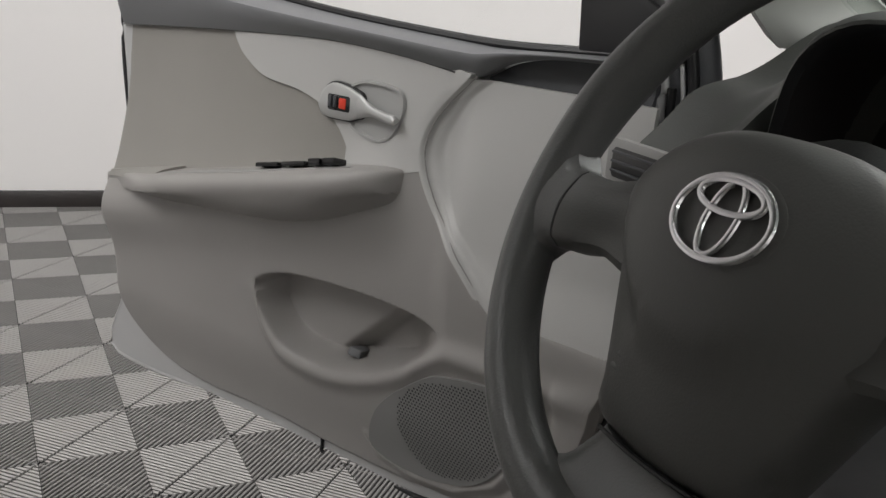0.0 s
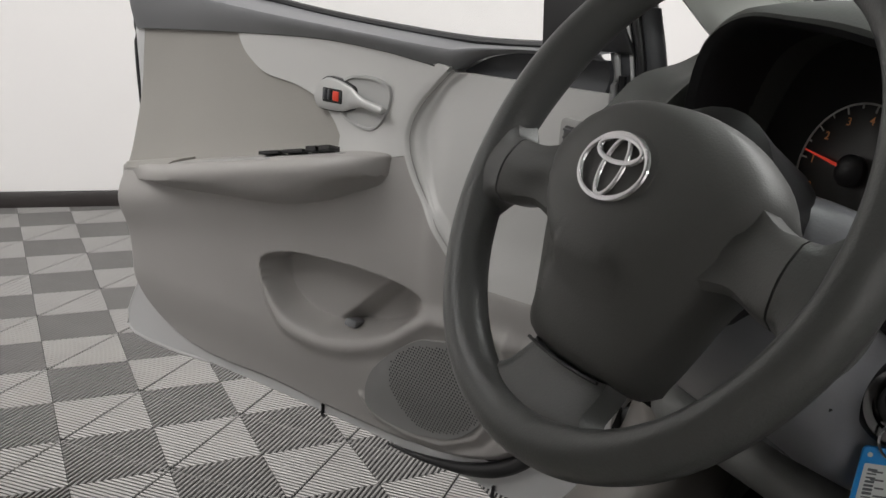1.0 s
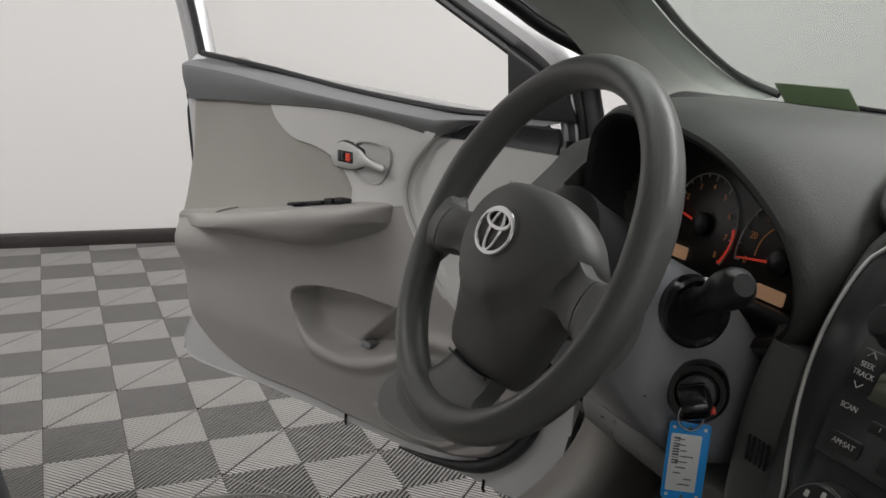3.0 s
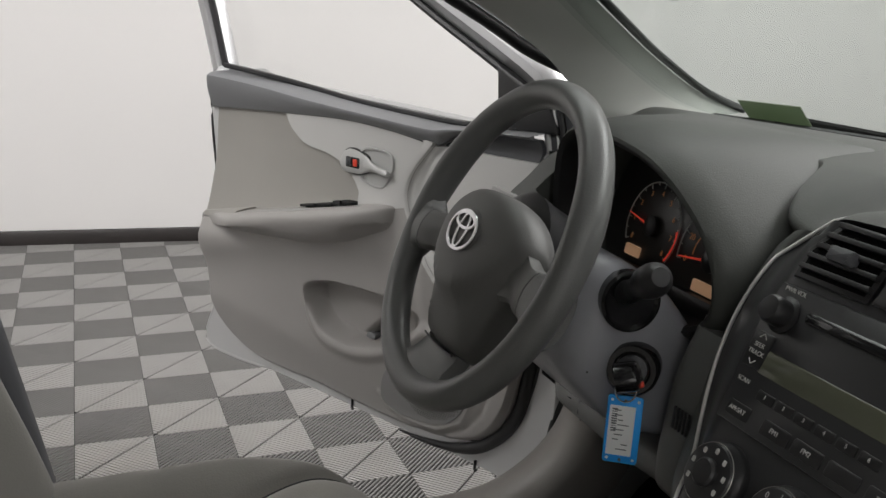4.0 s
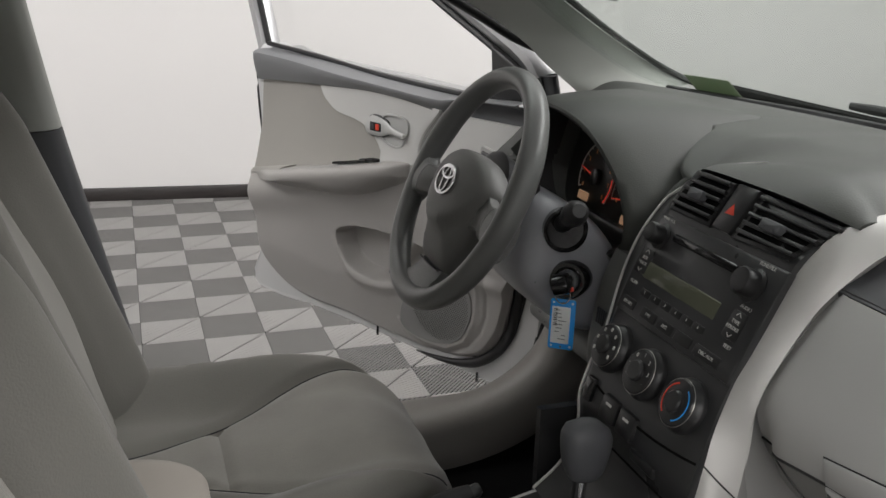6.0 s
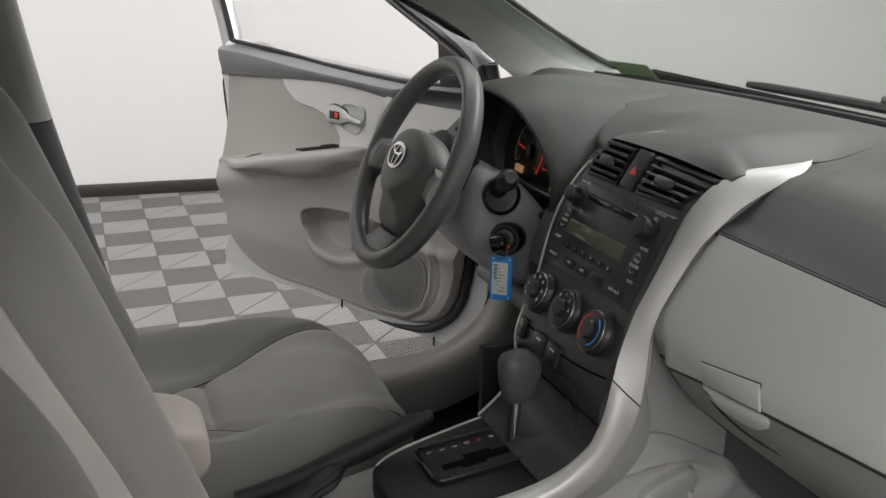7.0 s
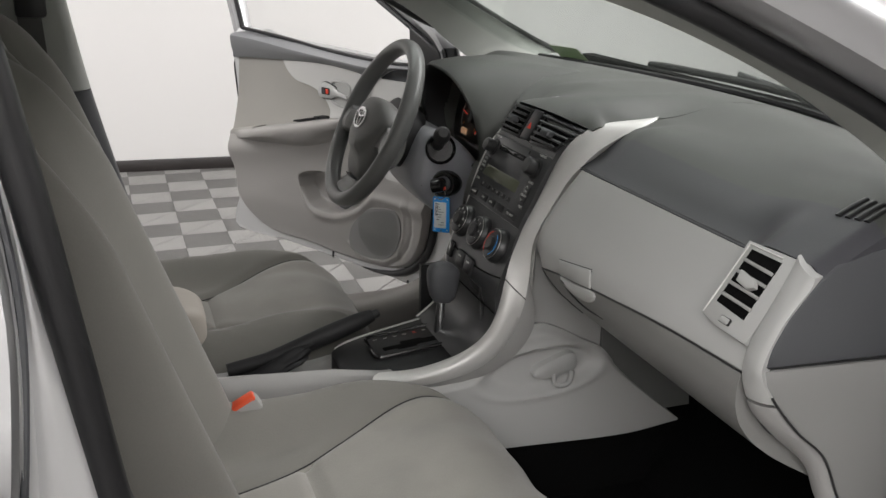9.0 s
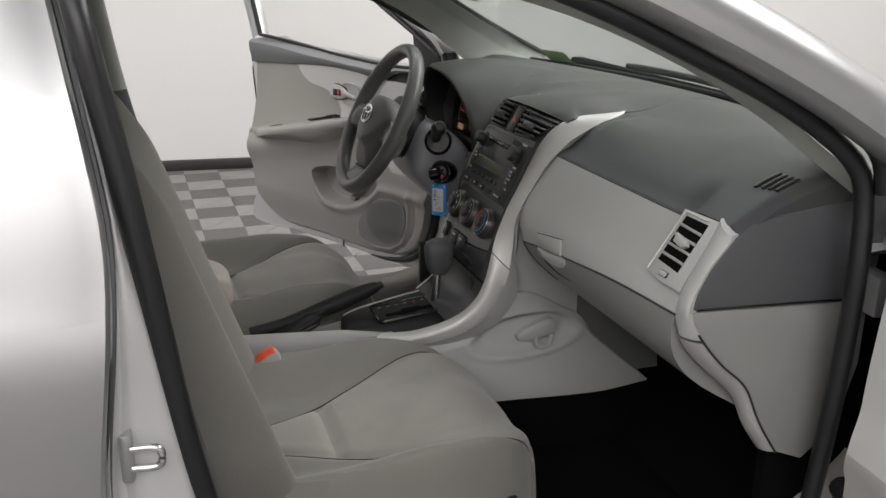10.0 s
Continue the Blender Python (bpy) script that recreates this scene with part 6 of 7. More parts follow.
# ---- seats ----
def build_seat(name, label, cyy, dx, xf):
    seat = thing(name, label, "car seat", (0, 0, 0), "front seats")
    half = 0.262

    seam = lambda x: curve([(-0.20, 0.03), (-0.079, 0.045), (0.027, 0.086), (0.12, 0.136), (0.276, 0.208), (0.36, 0.235)], x - dx)

    def top(x, y):
        k = abs(y) / half
        z = 0.562 + 0.047 * ease(0.45, 0.84, k) * (1 - 0.85 * ease(0.10, 0.32, x - dx)) + 0.030 * ease(0.0, 0.30, x - dx)
        z -= 0.16 * ease(0.80, 1.03, k) ** 1.6
        z -= 0.082 - math.sqrt(max(0, 0.082 ** 2 - (0.082 / 0.115 * max(0, x - xf + 0.100)) ** 2))
        z -= 0.009 * bump(abs(y), seam(x), 0.010) + 0.010 * bump(x, dx + 0.03, 0.010) * (abs(y) < seam(x))
        z += 0.010 * bump(k, 0, 0.4) * bump(x, dx + 0.2, 0.12)
        z += 0.0025 * math.sin(x * 23 + y * 9) * math.sin(y * 31 + 1.3)
        return z

    def plan(x):
        k = min(1, max(0, (x - xf + 0.30) / 0.325))
        return 1 - 0.74 * (1 - math.sqrt(max(0, 1 - k ** 2.3)))

    def grid(a, b, ny, mat, nm, lab):
        rows = []
        for x in np.concatenate([np.linspace(dx - 0.19, xf - 0.06, 50), xf + 0.012 - 0.067 * (1 - np.sin(np.linspace(0.05, 1, 16) * math.pi / 2))]):
            w = plan(x)
            rows.append([(x, cyy + y * w, top(x, y)) for y in np.linspace(a(x), b(x), ny)])
        r2 = []
        for r in rows:
            r2.append(r)
        last = rows[-1]
        for drop, back in ((0.012, 0.006), (0.035, 0.011), (0.07, 0.008), (0.11, -0.012), (0.14, -0.04)):
            r2.append([(x + back, y, z - drop) for x, y, z in last])
        bm = bmesh.new()
        sheet(bm, r2, (-0.02, 0, -0.03))
        return part(nm, bm, mat, seat, lab)

    edge = half + 0.008
    grid(lambda x: -seam(x), seam, 36, "seat", "cushion_centre", "light grey-beige velour centre")
    grid(seam, lambda x: edge, 22, "bolster", "cushion_bolster", "darker velour side bolster")
    grid(lambda x: -edge, lambda x: -seam(x), 22, "bolster", "cushion_bolster", "darker velour side bolster")
    for s in (1, -1):
        bm = bmesh.new()
        tube(bm, [(x, cyy + s * seam(x) * plan(x), top(x, s * seam(x)) + 0.0005) for x in np.linspace(dx - 0.15, xf + 0.004, 50)], 0.0013, 6)
        part("cushion_piping", bm, "black", seat, "dark seam piping")
    bm = bmesh.new()
    box(bm, (xf - dx + 0.15, 0.48, 0.10), ((xf + dx - 0.19) / 2 - 0.02, cyy, 0.455), 0.02)
    part("seat_base", bm, "black", seat, "black plastic seat base")
    for y in (-0.19, 0.19):
        bm = bmesh.new()
        box(bm, (0.46, 0.035, 0.10), (dx + 0.06, cyy + y, 0.365), 0.008)
        part("seat_rail", bm, "black", seat, "black seat rail")

    # backrest: a = across, b = up the back
    lean = radians(19)
    def back(y, b, d=0.0):
        k = abs(y) / 0.255
        out = 0.070 * ease(0.50, 0.86, k) * (1 - 0.55 * ease(0.42, 0.60, b)) - 0.10 * ease(0.86, 1.06, k) ** 1.5
        out += 0.022 * bump(b, 0.20, 0.14) * (1 - ease(0.4, 0.8, k)) - 0.012 * bump(k, 0.56, 0.03)
        out -= 0.09 * ease(0.50, 0.64, b) ** 2
        taper = 1 - 0.14 * ease(0.20, 0.62, b) - 0.06 * ease(0.1, 0.0, b)
        x0 = dx - 0.118 - math.tan(lean) * b * 1.02 + out
        return (x0 + d, cyy + y * taper, 0.575 + b)

    def bgrid(a, b, ny, mat, nm, lab):
        rows = [[back(y, q) for y in np.linspace(a, b, ny)] for q in np.concatenate([np.linspace(-0.06, 0.52, 40), np.linspace(0.53, 0.625, 14)])]
        bm = bmesh.new()
        sheet(bm, rows, (-0.07, 0, -0.02))
        return part(nm, bm, mat, seat, lab)

    bgrid(-0.147, 0.147, 30, "seat", "backrest_centre", "light grey-beige velour back")
    bgrid(0.142, 0.265, 18, "bolster", "backrest_bolster", "darker velour back bolster")
    bgrid(-0.265, -0.142, 18, "bolster", "backrest_bolster", "darker velour back bolster")
    for s in (1, -1):
        bm = bmesh.new()
        tube(bm, [Vector(back(s * 0.142, q)) + Vector((0.001, 0, 0)) for q in np.linspace(0.0, 0.56, 40)], 0.0022, 6)
        part("back_piping", bm, "black", seat, "dark seam piping")
    bm = bmesh.new()
    box(bm, (0.09, 0.42, 0.60), (dx - 0.32, cyy, 0.87), 0.03, Matrix.Rotation(-lean, 3, "Y"))
    part("back_shell", bm, "bolster", seat, "grey back shell")
    hx = dx - 0.118 - math.tan(lean) * 0.64 - 0.03
    for y in (-0.06, 0.06):
        bm = bmesh.new()
        tube(bm, [(hx, cyy + y, 1.16), (hx - 0.02, cyy + y, 1.25)], 0.006, 10)
        part("headrest_post", bm, "steel", seat, "steel headrest post")
    rings = []
    for k in np.linspace(0, 1, 12):
        e = math.sqrt(max(0.02, 1 - (2 * k - 1) ** 4))
        rings.append([(hx - 0.02 - 0.02 * k + 0.048 * e * a, cyy + 0.125 * e * b, 1.215 + 0.15 * k) for a, b in spline([(1, 0), (0.9, 0.7), (0.3, 1), (-0.6, 0.9), (-0.8, 0), (-0.6, -0.9), (0.3, -1), (0.9, -0.7)], 28, True)])
    bm = bmesh.new()
    loft(bm, rings)
    part("headrest", bm, "seat", seat, "grey-beige velour headrest")
    return seat


build_seat("driver_seat", "grey-beige velour bucket seat behind the steering wheel", 0.400, -0.005, 0.315)
build_seat("passenger_seat", "grey-beige velour bucket seat with dark seams", -0.328, 0.06, 0.39)

# belt buckle
buckle = thing("belt_buckle", "grey seat belt buckle with orange-red button", "seat belt buckle")
BK = Vector((0.006, -0.119, 0.585))
bt = Matrix.Rotation(radians(-28), 3, "Y")
bm = bmesh.new()
box(bm, (0.110, 0.030, 0.050), BK + bt @ Vector((-0.008, 0, -0.004)), 0.009, bt)
part("buckle_body", bm, "grey", buckle, "grey buckle body")
bm = bmesh.new()
box(bm, (0.040, 0.024, 0.020), BK + bt @ Vector((0.024, -0.001, 0.013)), 0.004, bt)
part("press_button", bm, "buckle", buckle, "orange-red press button")
bm = bmesh.new()
tube(bm, [BK + Vector((-0.03, 0, -0.01)), BK + Vector((-0.075, 0.004, -0.07)), BK + Vector((-0.10, 0.008, -0.14))], 0.008, 8, squash=2.0, up=(0, 1, 0))
part("buckle_stalk", bm, "black", buckle, "black buckle stalk")

# ---- car body ----
body = thing("car", "silver car body with grey interior trim, doors open", "car")


def skin(name, rows, mat, label, back):
    bm = bmesh.new()
    sheet(bm, rows, back)
    return part(name, bm, mat, body, label)


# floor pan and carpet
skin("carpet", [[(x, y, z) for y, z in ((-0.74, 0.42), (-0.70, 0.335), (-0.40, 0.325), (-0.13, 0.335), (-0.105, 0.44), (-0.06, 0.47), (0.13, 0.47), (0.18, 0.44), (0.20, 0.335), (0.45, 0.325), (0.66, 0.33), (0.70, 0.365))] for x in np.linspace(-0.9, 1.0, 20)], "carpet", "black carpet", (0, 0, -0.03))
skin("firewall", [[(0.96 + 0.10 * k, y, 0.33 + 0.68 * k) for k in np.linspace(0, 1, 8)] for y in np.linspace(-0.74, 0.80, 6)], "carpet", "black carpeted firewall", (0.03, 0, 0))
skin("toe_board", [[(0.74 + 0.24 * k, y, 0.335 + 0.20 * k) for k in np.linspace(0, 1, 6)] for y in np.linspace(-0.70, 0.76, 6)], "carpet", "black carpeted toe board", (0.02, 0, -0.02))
for s in (1, -1):
    # sill
    bm = bmesh.new()
    rings = [[(x, CY + s * a, z) for a, z in spline([(0.66, 0.30), (0.66, 0.365), (0.69, 0.385), (0.76, 0.378), (0.80, 0.355), (0.835, 0.32), (0.84, 0.24), (0.78, 0.20), (0.70, 0.22)], 30, True)] for x in np.linspace(-1.2, 0.95, 12)]
    loft(bm, rings)
    part("sill", bm, "paint", body, "silver painted sill")
    if s > 0:
        way = spline([(-0.5, 0.412), (0.25, 0.410), (0.42, 0.412), (0.53, 0.424), (0.61, 0.456), (0.665, 0.505), (0.692, 0.565), (0.703, 0.64), (0.71, 0.76)], 60)
    else:
        way = spline([(-0.5, 0.414), (0.40, 0.414), (0.58, 0.418), (0.70, 0.445), (0.77, 0.492), (0.83, 0.58)], 60)
    rings = []
    for i, (x, z) in enumerate(way):
        t = way[min(i + 1, 59)] - way[max(i - 1, 0)]
        t = t / np.linalg.norm(t)
        shift, up = 0.02 * ease(0.3, 0.65, x), ease(0.40, 0.60, x)
        rings.append([(x - t[1] * n, CY + s * (a + shift), z + t[0] * n) for a, n in spline([(0.60, -0.085), (0.605, -0.02), (0.620, 0.010), (0.65, 0.019), (0.685, 0.016 - 0.008 * up), (0.722, 0.008 - 0.020 * up), (0.748, -0.010 - 0.026 * up), (0.745, -0.045), (0.66, -0.09)], 28, True)])
    bm = bmesh.new()
    loft(bm, rings)
    part("sill_trim", bm, "sill", body, "brown-grey plastic sill trim")
    # kick panel ahead of the door opening; the passenger's is blackened for footwell shade
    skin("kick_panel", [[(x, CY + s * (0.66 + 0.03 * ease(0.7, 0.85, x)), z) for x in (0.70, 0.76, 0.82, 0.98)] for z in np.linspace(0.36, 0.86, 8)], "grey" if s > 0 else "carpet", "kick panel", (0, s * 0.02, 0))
    # hinge pillar
    bm = bmesh.new()
    rings = [[(x, CY + s * a, z) for x, a in [(x + (0.12 if s > 0 else 0.07), q) for x, q in spline([(0.735, 0.775), (0.715, 0.79), (0.715, 0.81), (0.76, 0.835), (0.98, 0.84), (1.0, 0.775)], 24, True)]] for z in np.linspace(0.22, 0.96, 10)]
    loft(bm, rings)
    part("hinge_pillar", bm, "paint", body, "silver hinge pillar")
    # front wing
    skin("front_wing", [[(x, CY + s * a, z - 0.17 * max(0, x - 0.82) * ease(0.5, 0.8, z) - (0.05 if a < 0.78 else 0)) for a, z in spline([(0.845, 0.25), (0.87, 0.50), (0.875, 0.70), (0.85, 0.86), (0.80, 0.94), (0.70, 0.99)], 16)] for x in np.linspace(0.77, 1.9, 14)], "paint", "silver front wing", (0, -s * 0.02, -0.01))
    # windshield pillar: body, trim and seal
    spine = spline([(0.86, 0.800, 1.01), (0.74, 0.785, 1.092), (0.62, 0.765, 1.168), (0.47, 0.738, 1.246), (0.32, 0.708, 1.310), (0.12, 0.670, 1.360)], 40)
    rings = []
    for i, (x, a, z) in enumerate(spine):
        t = spine[min(i + 1, 39)] - spine[max(i - 1, 0)]
        t = t / np.linalg.norm(t)
        n = np.array((t[2], 0, -t[0]))
        n = n if n[2] > 0 else -n
        slim = ease(1.01, 1.18, z) if s > 0 else 1.0
        rings.append([(x + n[0] * q, CY + s * (a - 0.030 * (1 - slim) + p * (0.35 + 0.65 * slim)), z + n[2] * q) for p, q in spline([(0.068, -0.030), (0.062, 0.010), (0.035, 0.032), (0.0, 0.036), (-0.03, 0.030), (-0.01, -0.02), (0.03, -0.045)], 20, True)])
    bm = bmesh.new()
    loft(bm, rings)
    part("windshield_pillar", bm, "paint", body, "silver windshield pillar")
    rows = []
    lo = spline([(0.74, 0.735, 1.000), (0.655, 0.722, 1.062), (0.60, 0.705, 1.105), (0.49, 0.690, 1.170), (0.34, 0.655, 1.235), (0.12, 0.61, 1.295)], 40)
    hi = spline([(0.955, 0.715, 1.020), (0.915, 0.765, 1.044), (0.80, 0.728, 1.100), (0.696, 0.668, 1.150), (0.59, 0.608, 1.203), (0.46, 0.555, 1.270), (0.25, 0.52, 1.36)] if s > 0 else [(0.905, 0.660, 1.022), (0.81, 0.635, 1.065), (0.70, 0.605, 1.135), (0.585, 0.575, 1.212), (0.42, 0.54, 1.30), (0.25, 0.52, 1.36)], 40)
    for p, q in zip(lo, hi):
        rows.append([((p + (q - p) * k)[0] - 0.018 * math.sin(k * math.pi), CY + s * ((p + (q - p) * k)[1] - 0.012 * math.sin(k * math.pi)), (p + (q - p) * k)[2] - 0.006 * math.sin(k * math.pi)) for k in np.linspace(0, 1, 10)])
    if s > 0:
        LEFT_EDGE = hi
    skin("pillar_trim", rows, "pillar", "grey-green fabric pillar trim", (0.01, s * 0.03, 0.01))
    bm = bmesh.new()
    upper_seal = [(0.692, 0.793, 1.00), (0.680, 0.790, 1.045), (0.618, 0.778, 1.100), (0.488, 0.760, 1.172), (0.337, 0.738, 1.238), (0.12, 0.70, 1.295)] if s > 0 else [(0.715, 0.785, 0.995), (0.703, 0.778, 1.047), (0.644, 0.770, 1.098), (0.560, 0.762, 1.148), (0.455, 0.752, 1.198), (0.350, 0.738, 1.246), (0.25, 0.718, 1.282), (0.10, 0.70, 1.305)]
    fore = 0.0 if s > 0 else 0.018
    seal = spline([(-0.04, 0.740, 0.39), (0.12, 0.735, 0.352), (0.45, 0.735, 0.350), (0.60 + fore, 0.752, 0.366), (0.664 + fore, 0.762, 0.415), (0.686 + fore, 0.768, 0.49), (0.694 + fore, 0.772, 0.57), (0.697 + fore, 0.785, 0.74), (0.695 + fore, 0.793, 0.90), *upper_seal, (-0.10, 0.685, 1.315), (-0.215, 0.72, 1.30), (-0.212, 0.775, 1.255), (-0.19, 0.79, 1.12), (-0.172, 0.795, 0.99), (-0.150, 0.797, 0.83), (-0.125, 0.79, 0.70), (-0.09, 0.77, 0.56)], 160, True)
    tube(bm, [(x + ((-0.03 if x < 0 else (0.12 * ease(0.62, 0.85, z) + 0.012) * ease(0.45, 0.68, x) * ease(1.12, 1.0, z)) if s > 0 else 0), CY + s * a, z) for x, a, z in seal], 0.0135 if s < 0 else 0.010, 10, True, up=(0, 1, 0))
    tube(bm, [(x + 0.012 + (0.10 * ease(0.60, 0.69, x) if s > 0 else 0), CY + s * (a + 0.022), z + 0.024) for x, a, z in spline(upper_seal, 50)], 0.012 if s > 0 else 0.015, 10, up=(0, 1, 0))
    part("door_opening_seal", bm, "rubber", body, "black rubber door opening seal")
    # centre pillar: trim inside, paint outside
    for name, mat, lab, zs in (("pillar_lower_trim", "belt", "dark grey lower pillar trim", np.linspace(0.42, 0.968, 16)), ("pillar_upper_trim", "pillar", "grey-green upper pillar trim", np.linspace(0.970, 1.34, 12))):
        rows = []
        for z in zs:
            xf2 = curve([(0.42, -0.055), (0.527, -0.075), (0.754, -0.125), (0.97, -0.172), (1.19, -0.205), (1.34, -0.22)], z)
            yy = curve([(0.42, 0.70), (0.9, 0.712), (1.05, 0.69), (1.34, 0.60)], z)
            rows.append([(xf2 + q, CY + s * (yy + p), z) for q, p in spline([(0.004, 0.045), (0.0, 0.02), (-0.016, 0.002), (-0.08, -0.004), (-0.20, 0.0), (-0.30, 0.02)], 14)])
        skin(name, rows, mat, lab, (-0.004, s * 0.02, 0))
    rows = []
    for z in np.linspace(0.24, 1.31, 40):
        xs = curve([(0.24, -0.04), (0.56, -0.090), (0.70, -0.125), (0.83, -0.150), (1.0, -0.180), (1.14, -0.200), (1.31, -0.228)], z)
        xe = curve([(0.24, -0.205), (0.60, -0.228), (0.80, -0.226), (0.97, -0.208), (1.05, -0.206), (1.14, -0.216), (1.31, -0.243)], z)
        yy = curve([(0.24, 0.80), (0.60, 0.80), (0.95, 0.80), (1.1, 0.762), (1.31, 0.675)], z)
        rows.append([(xs + (xe - xs) * q, CY + s * (yy + p), z) for q, p in spline([(-0.05, -0.030), (0.0, -0.012), (0.15, 0.004), (0.45, 0.012), (0.72, 0.014), (0.80, 0.024), (0.88, 0.026), (0.96, 0.032), (1.0, 0.048)], 24)])
    skin("centre_pillar", rows, "jamb", "silver painted centre pillar", (-0.02, -s * 0.012, 0))
    # rear door skin, with the front upright of its window frame
    for name, lab, zs, far in (("rear_door", "silver closed rear door", np.linspace(0.26, 0.985, 40), 1.25), ("rear_window_upright", "silver front upright of the rear window", np.linspace(0.982, 1.33, 18), 0.20)):
        rows = []
        for z in zs:
            xf2 = curve([(0.26, -0.21), (0.60, -0.232), (0.80, -0.230), (0.97, -0.210), (1.05, -0.206), (1.14, -0.216), (1.33, -0.245)], z)
            yy = curve([(0.26, 0.80), (0.40, 0.845), (0.58, 0.860), (0.75, 0.868), (0.88, 0.873), (0.95, 0.868), (1.0, 0.852), (1.10, 0.820), (1.22, 0.775), (1.33, 0.722)], z)
            rows.append([(xf2 + q, CY + s * (yy + p), z) for q, p in ((0.0, -0.02), (0.0, -0.006), (-0.004, 0.0), (-0.02, 0.001), (-0.16 * far, 0.003), (-0.4 * far, 0.004), (-0.7 * far, 0.003), (-far, 0.0))])
        skin(name, rows, "paint", lab, (0, -s * 0.012, 0))
        bm = bmesh.new()
        tube(bm, [Vector(r[0]) + Vector((0.003, -s * 0.004, 0)) for r in rows], 0.0032, 6, up=(0, 1, 0))
        part("rear_door_gap", bm, "belt", body, "dark gap along the rear door's edge")
    bm = bmesh.new()
    sheet(bm, [[(x, CY + s * (0.822 - 0.13 * k ** 1.3), 0.99 + 0.34 * k) for k in np.linspace(0, 1, 8)] for x in (-0.40, -0.7, -1.1)], (0, -s * 0.004, 0))
    p = part("rear_window_pane", bm, "windshield", body, "tinted rear side glass")
    p.visible_shadow = False
    # roof rail
    bm = bmesh.new()
    rings = [[(x, CY + s * (0.655 + p - 0.04 * ease(-0.3, 0.4, x)), 1.335 + q + 0.02 * math.cos(x * 1.5)) for p, q in spline([(0.05, -0.02), (0.03, 0.02), (-0.02, 0.04), (-0.06, 0.03), (-0.03, -0.01)], 16, True)] for x in np.linspace(-1.4, 0.14, 16)]
    loft(bm, rings)
    part("roof_rail", bm, "paint", body, "silver roof rail")
# door striker on the passenger's side
bm = bmesh.new()
SK = Vector((-0.202, CY - 0.832, 0.822))
box(bm, (0.014, 0.03, 0.056), SK + Vector((-0.006, 0.012, 0)), 0.005)
plate_s = part("striker_plate", bm, "paint", body, "silver striker plate")
bm = bmesh.new()
tube(bm, [SK + Vector(tuple(q)) for q in spline([(-0.002, 0.0, 0.011), (0.020, -0.003, 0.011), (0.027, -0.004, 0.006), (0.027, -0.004, -0.006), (0.020, -0.003, -0.011), (-0.002, 0.0, -0.011)], 24)], 0.0042, 10)
part("striker_loop", bm, "chrome", plate_s, "bright steel striker loop")
# roof
rows = [[(x, CY + a, 1.452 - 0.10 * (a / 0.66) ** 2 - 0.06 * ((x + 0.4) / 1.0) ** 2) for a in np.linspace(-0.64, 0.64, 20)] for x in np.linspace(-1.5, 0.24, 20)]
skin("roof", rows, "paint", "silver roof panel", (0, 0, -0.012))
skin("headliner", [[(x, y * 0.97, z - 0.045) for x, y, z in r] for r in rows], "pillar", "grey-green headliner", (0, 0, -0.01))
# bonnet and cowl
skin("bonnet", [[(x, CY + a, 0.895 - 0.28 * (x - 1.12) ** 2 - 0.08 * (a / 0.74) ** 2 - 0.10 * max(0, x - 1.5)) for a in np.linspace(-0.74, 0.74, 16)] for x in np.linspace(1.16, 2.0, 12)], "paint", "silver bonnet", (0, 0, -0.012))
skin("cowl", [[(base_x(CY + a) + q, CY + a, z) for q, z in ((0.0, 0.995), (0.03, 1.0), (0.09, 0.945), (0.16, 0.895))] for a in np.linspace(-0.74, 0.74, 20)], "black", "black plastic cowl", (0, 0, -0.012))
skin("rear_bulkhead", [[(-1.35 - 0.2 * k, CY + a, 0.33 + 0.7 * k) for k in np.linspace(0, 1, 6)] for a in np.linspace(-0.72, 0.72, 6)], "bolster", "rear seat back", (-0.05, 0, 0))
# windshield
def shield(a, k):
    """a across, k from the base (0) to the roof (1)."""
    x0, z0 = base_x(CY + a) - 0.004, 1.008
    w = 1 - 0.22 * k
    x1, z1 = 0.27 - 0.10 * (a / 0.72) ** 2, 1.40 - 0.04 * (a / 0.72) ** 2
    return Vector((x0 + (x1 - x0) * k, CY + a * w, z0 + (z1 - z0) * (k + 0.10 * k * (1 - k))))


bm = bmesh.new()
sheet(bm, [[shield(a, k) for k in np.linspace(0, 1, 16)] for a in np.linspace(-0.72, 0.77, 26)], (0.003, 0, 0.004))
glass = part("windshield", bm, "windshield", body, "green-tinted windshield")
glass.visible_shadow = False
bm = bmesh.new()
tube(bm, [shield(a, 0.0) + Vector((-0.004, 0, 0.004)) for a in np.linspace(-0.72, 0.72, 40)], 0.007, 8)
part("windshield_seal", bm, "rubber", glass, "black windshield edge")
bm = bmesh.new()
tube(bm, [Vector((x + 0.006, CY + a - 0.004, z + 0.004)) for x, a, z in LEFT_EDGE], 0.006, 8)
tube(bm, [Vector((x + 0.008, CY - s, z + 0.0)) for x, s, z in [(0.905, 0.652, 1.020), (0.815, 0.628, 1.065), (0.705, 0.598, 1.135), (0.59, 0.568, 1.212), (0.425, 0.532, 1.30)]], 0.006, 8)
part("windshield_side_seal", bm, "rubber", glass, "black windshield side edge")
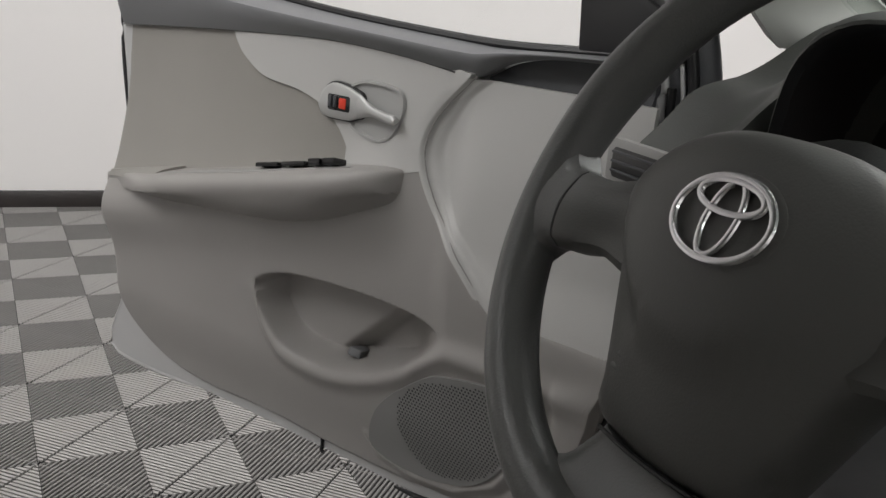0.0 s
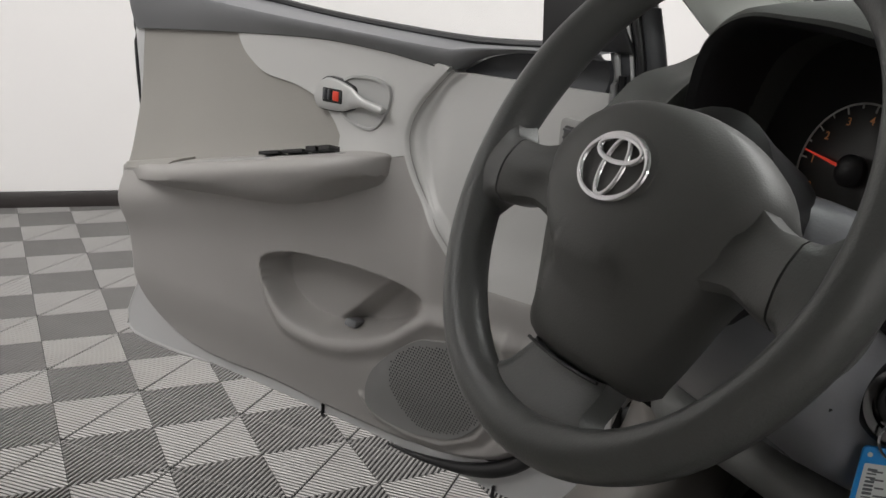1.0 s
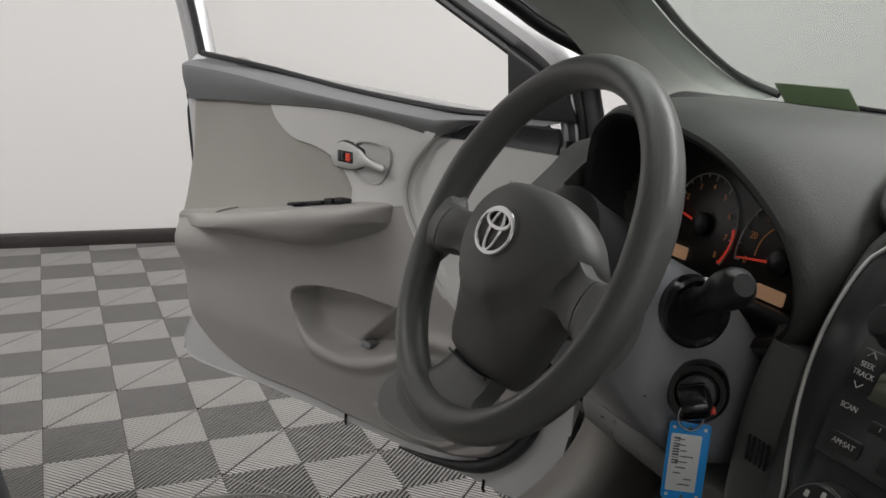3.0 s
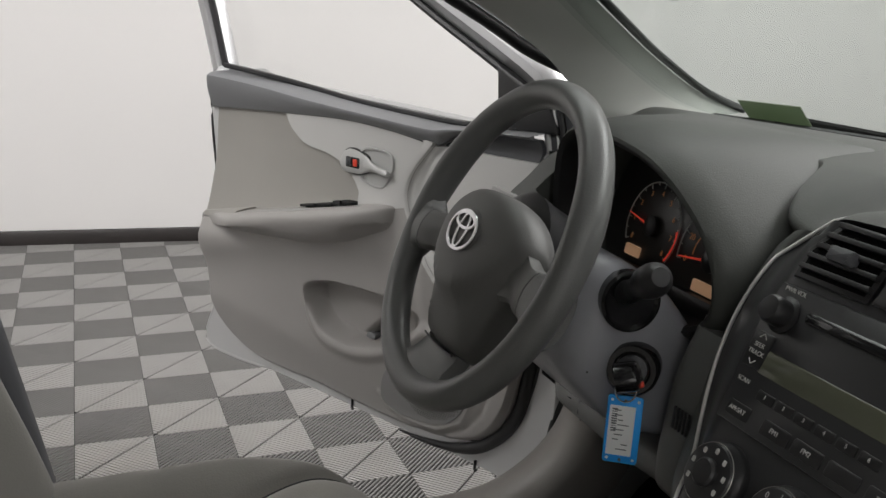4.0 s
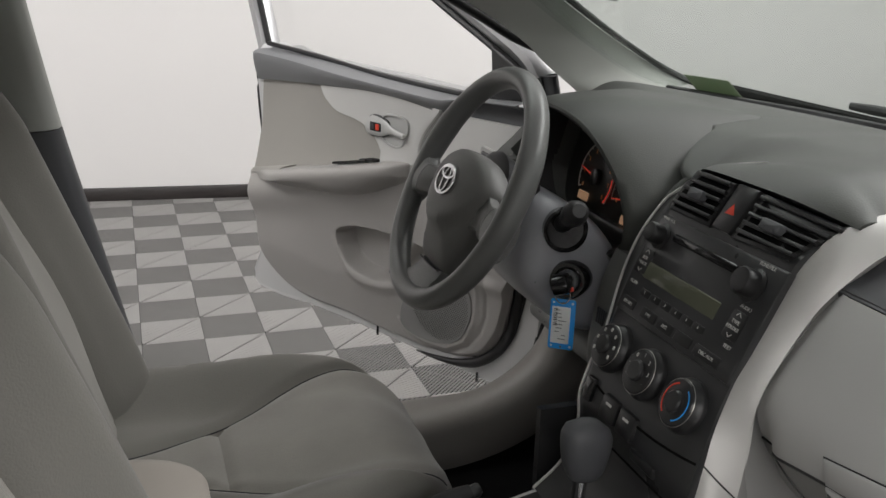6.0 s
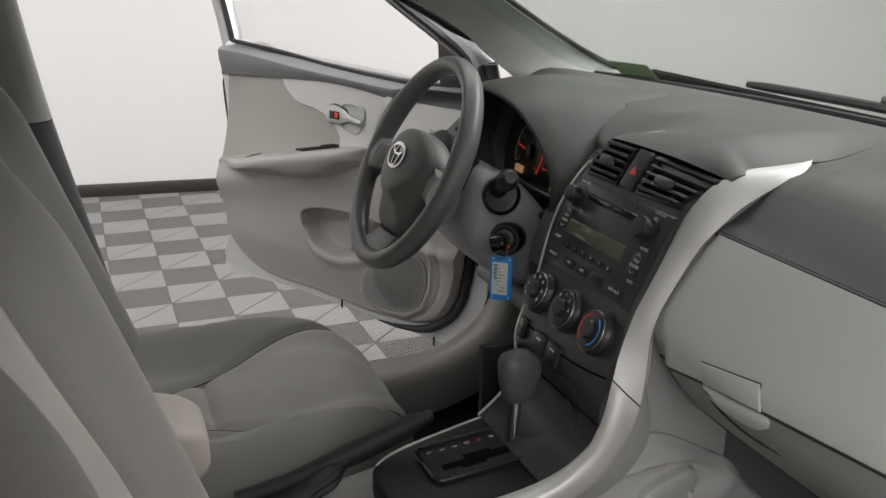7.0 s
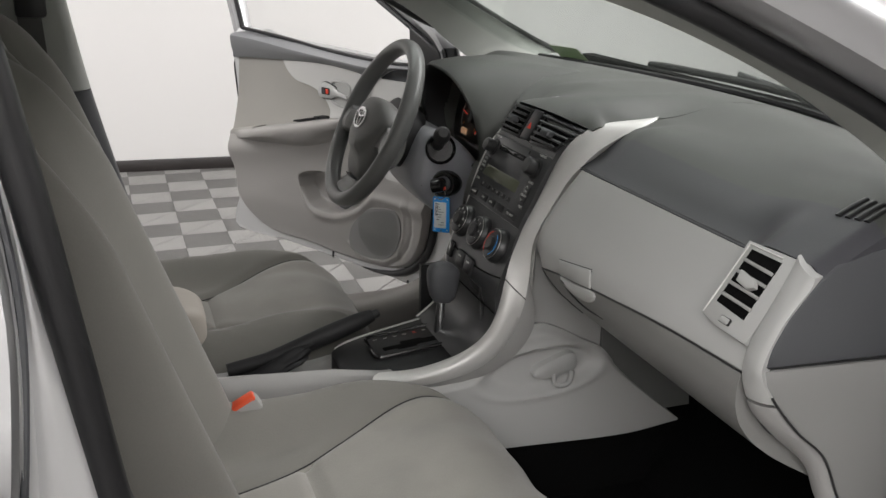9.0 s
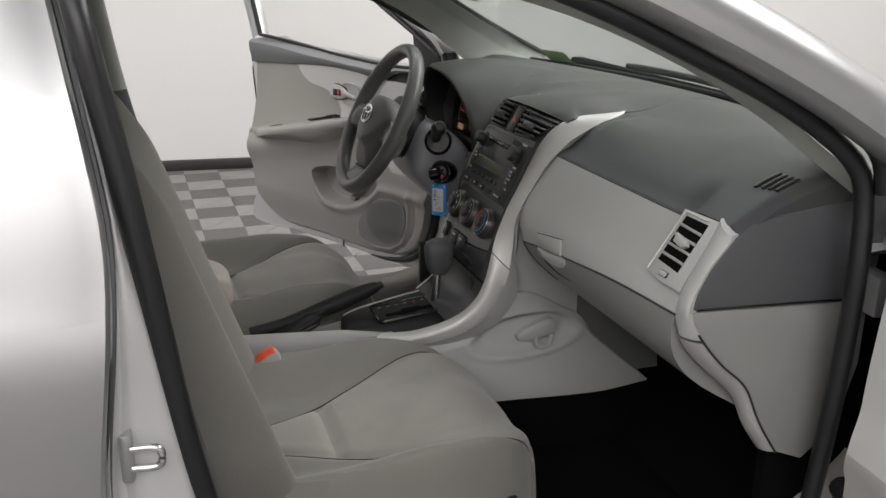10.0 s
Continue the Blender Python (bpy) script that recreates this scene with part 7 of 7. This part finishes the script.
# wipers
for y0, y1 in ((0.36, -0.20), (-0.10, -0.52)):
    wp = thing("wiper", "black windshield wiper resting on the glass", "wiper", (0, 0, 0), "wipers")
    bm = bmesh.new()
    tube(bm, [shield(a - CY, 0.045) + Vector((0.012, 0, 0.012)) for a in np.linspace(y0, y1, 14)], [0.006] + [0.008] * 12 + [0.005], 8)
    part("wiper_blade", bm, "rubber", wp, "black wiper blade")
    bm = bmesh.new()
    tube(bm, [shield(a - CY, k) + Vector((0.02, 0, 0.022)) for a, k in ((y1 + 0.02, -0.05), ((y0 + y1) / 2, 0.05))], [0.010, 0.006], 8)
    part("wiper_arm", bm, "black", wp, "black wiper arm")
# stickers on the glass
def glass_card(name, corners, mat, label, cat):
    ob = thing(name, label, cat)
    bm = bmesh.new()
    sheet(bm, [[corners[0], corners[1]], [corners[3], corners[2]]], (0.001, 0, 0.001))
    part("card", bm, mat, ob, "")
    return ob


glass_card("lot_sticker", [Vector(q) for q in ((0.915, 0.709, 1.044), (0.930, 0.592, 1.047), (0.983, 0.614, 1.009), (0.970, 0.735, 1.006))], "sticker", "green-tinted paper sticker standing inside the windshield", "sticker")
glass_card("top_sticker", [Vector(q) for q in ((0.584, 0.556, 1.225), (0.584, 0.474, 1.225), (0.663, 0.523, 1.183), (0.659, 0.600, 1.185))], "film", "small grey service sticker on the windshield", "sticker")
# driver's belt
beltob = thing("seat_belt", "grey seat belt with anchor ring on the pillar", "seat belt")
bm = bmesh.new()
sheet(bm, [[(-0.27 + 0.02 * k + w, CY + 0.655 + 0.05 * math.sin(k), 1.14 - 0.62 * k) for w in (-0.023, 0.023)] for k in np.linspace(0, 1, 12)], (0, 0.002, 0))
part("belt_webbing", bm, "belt_web", beltob, "grey webbing")
bm = bmesh.new()
box(bm, (0.06, 0.02, 0.05), (-0.265, CY + 0.652, 1.155), 0.008)
part("belt_anchor", bm, "black", beltob, "black belt anchor")

# ---- floor tiles: ribbed plastic cells ----
def tile_mesh(name, flip, gap_diag, duty, mat):
    """One cell, 0.2 m square, its ribs running on the diagonal."""
    bm = bmesh.new()
    n, S = 26, 0.1985
    half = S / 2
    for i in range(n):
        c = -S + (i + 0.5) * 2 * S / n
        w = S / n * duty
        # points with x + y = c +- w, clipped to the square
        pts = []
        for cc in (c - w, c + w):
            lo, hi = max(-half, cc - half), min(half, cc + half)
            if hi - lo > 1e-5:
                pts.append(((lo, cc - lo), (hi, cc - hi)))
        if len(pts) < 2:
            continue
        (a0, a1), (b0, b1) = pts
        spans = [(a0, a1, b0, b1)]
        if gap_diag:
            mid = lambda p, q, t: (p[0] + (q[0] - p[0]) * t, p[1] + (q[1] - p[1]) * t)
            L = math.hypot(a1[0] - a0[0], a1[1] - a0[1])
            e = min(0.45, 0.0030 / max(L, 0.004))
            spans = [(a0, mid(a0, a1, 0.5 - e), b0, mid(b0, b1, 0.5 - e)), (mid(a0, a1, 0.5 + e), a1, mid(b0, b1, 0.5 + e), b1)]
        for p0, p1, q0, q1 in spans:
            f = lambda p, z: bm.verts.new((p[0] if not flip else -p[0], p[1], z))
            t = [f(p0, 0), f(p1, 0), f(q1, 0), f(q0, 0)]
            b = [f(p0, -0.0038), f(p1, -0.0038), f(q1, -0.0038), f(q0, -0.0038)]
            bm.faces.new(t)
            for k in range(4):
                bm.faces.new((t[k], b[k], b[(k + 1) % 4], t[(k + 1) % 4]))
    s = -1 if flip else 1
    if not gap_diag:
        d = 0.0028
        v = [bm.verts.new((s * x, y, -0.0015)) for x, y in ((-half, -half + d), (-half + d, -half), (half, half - d), (half - d, half))]
        bm.faces.new(v)
    bmesh.ops.recalc_face_normals(bm, faces=bm.faces)
    me = bpy.data.meshes.new(name)
    bm.to_mesh(me)
    bm.free()
    me.materials.append(M[mat])
    return me


# ribs across get the lit tone, ribs along the shaded one
cells = {1: tile_mesh("tile_across", False, True, 0.60, "tile"), 0: tile_mesh("tile_along", True, False, 0.44, "tile_shaded")}
floor_ob = bpy.data.objects["floor"]
rest = {0: bmesh.new(), 1: bmesh.new()}
for c in range(-26, 27):
    for r in range(-6, 42):
        x, y = -0.077 + 0.2 * c + 0.1, 2.972 - 0.2 * r - 0.1
        if y > 4.2 - 0.1 * x:
            continue
        if -7 <= c <= 6 and r <= 11:
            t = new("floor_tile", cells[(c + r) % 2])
            t.location = (x, y, 0)
            t.parent = floor_ob
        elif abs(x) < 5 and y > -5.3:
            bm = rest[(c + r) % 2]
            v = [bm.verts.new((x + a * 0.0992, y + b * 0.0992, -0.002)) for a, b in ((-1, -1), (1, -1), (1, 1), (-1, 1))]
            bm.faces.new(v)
for k, mat in ((1, "far_lit"), (0, "far_shaded")):
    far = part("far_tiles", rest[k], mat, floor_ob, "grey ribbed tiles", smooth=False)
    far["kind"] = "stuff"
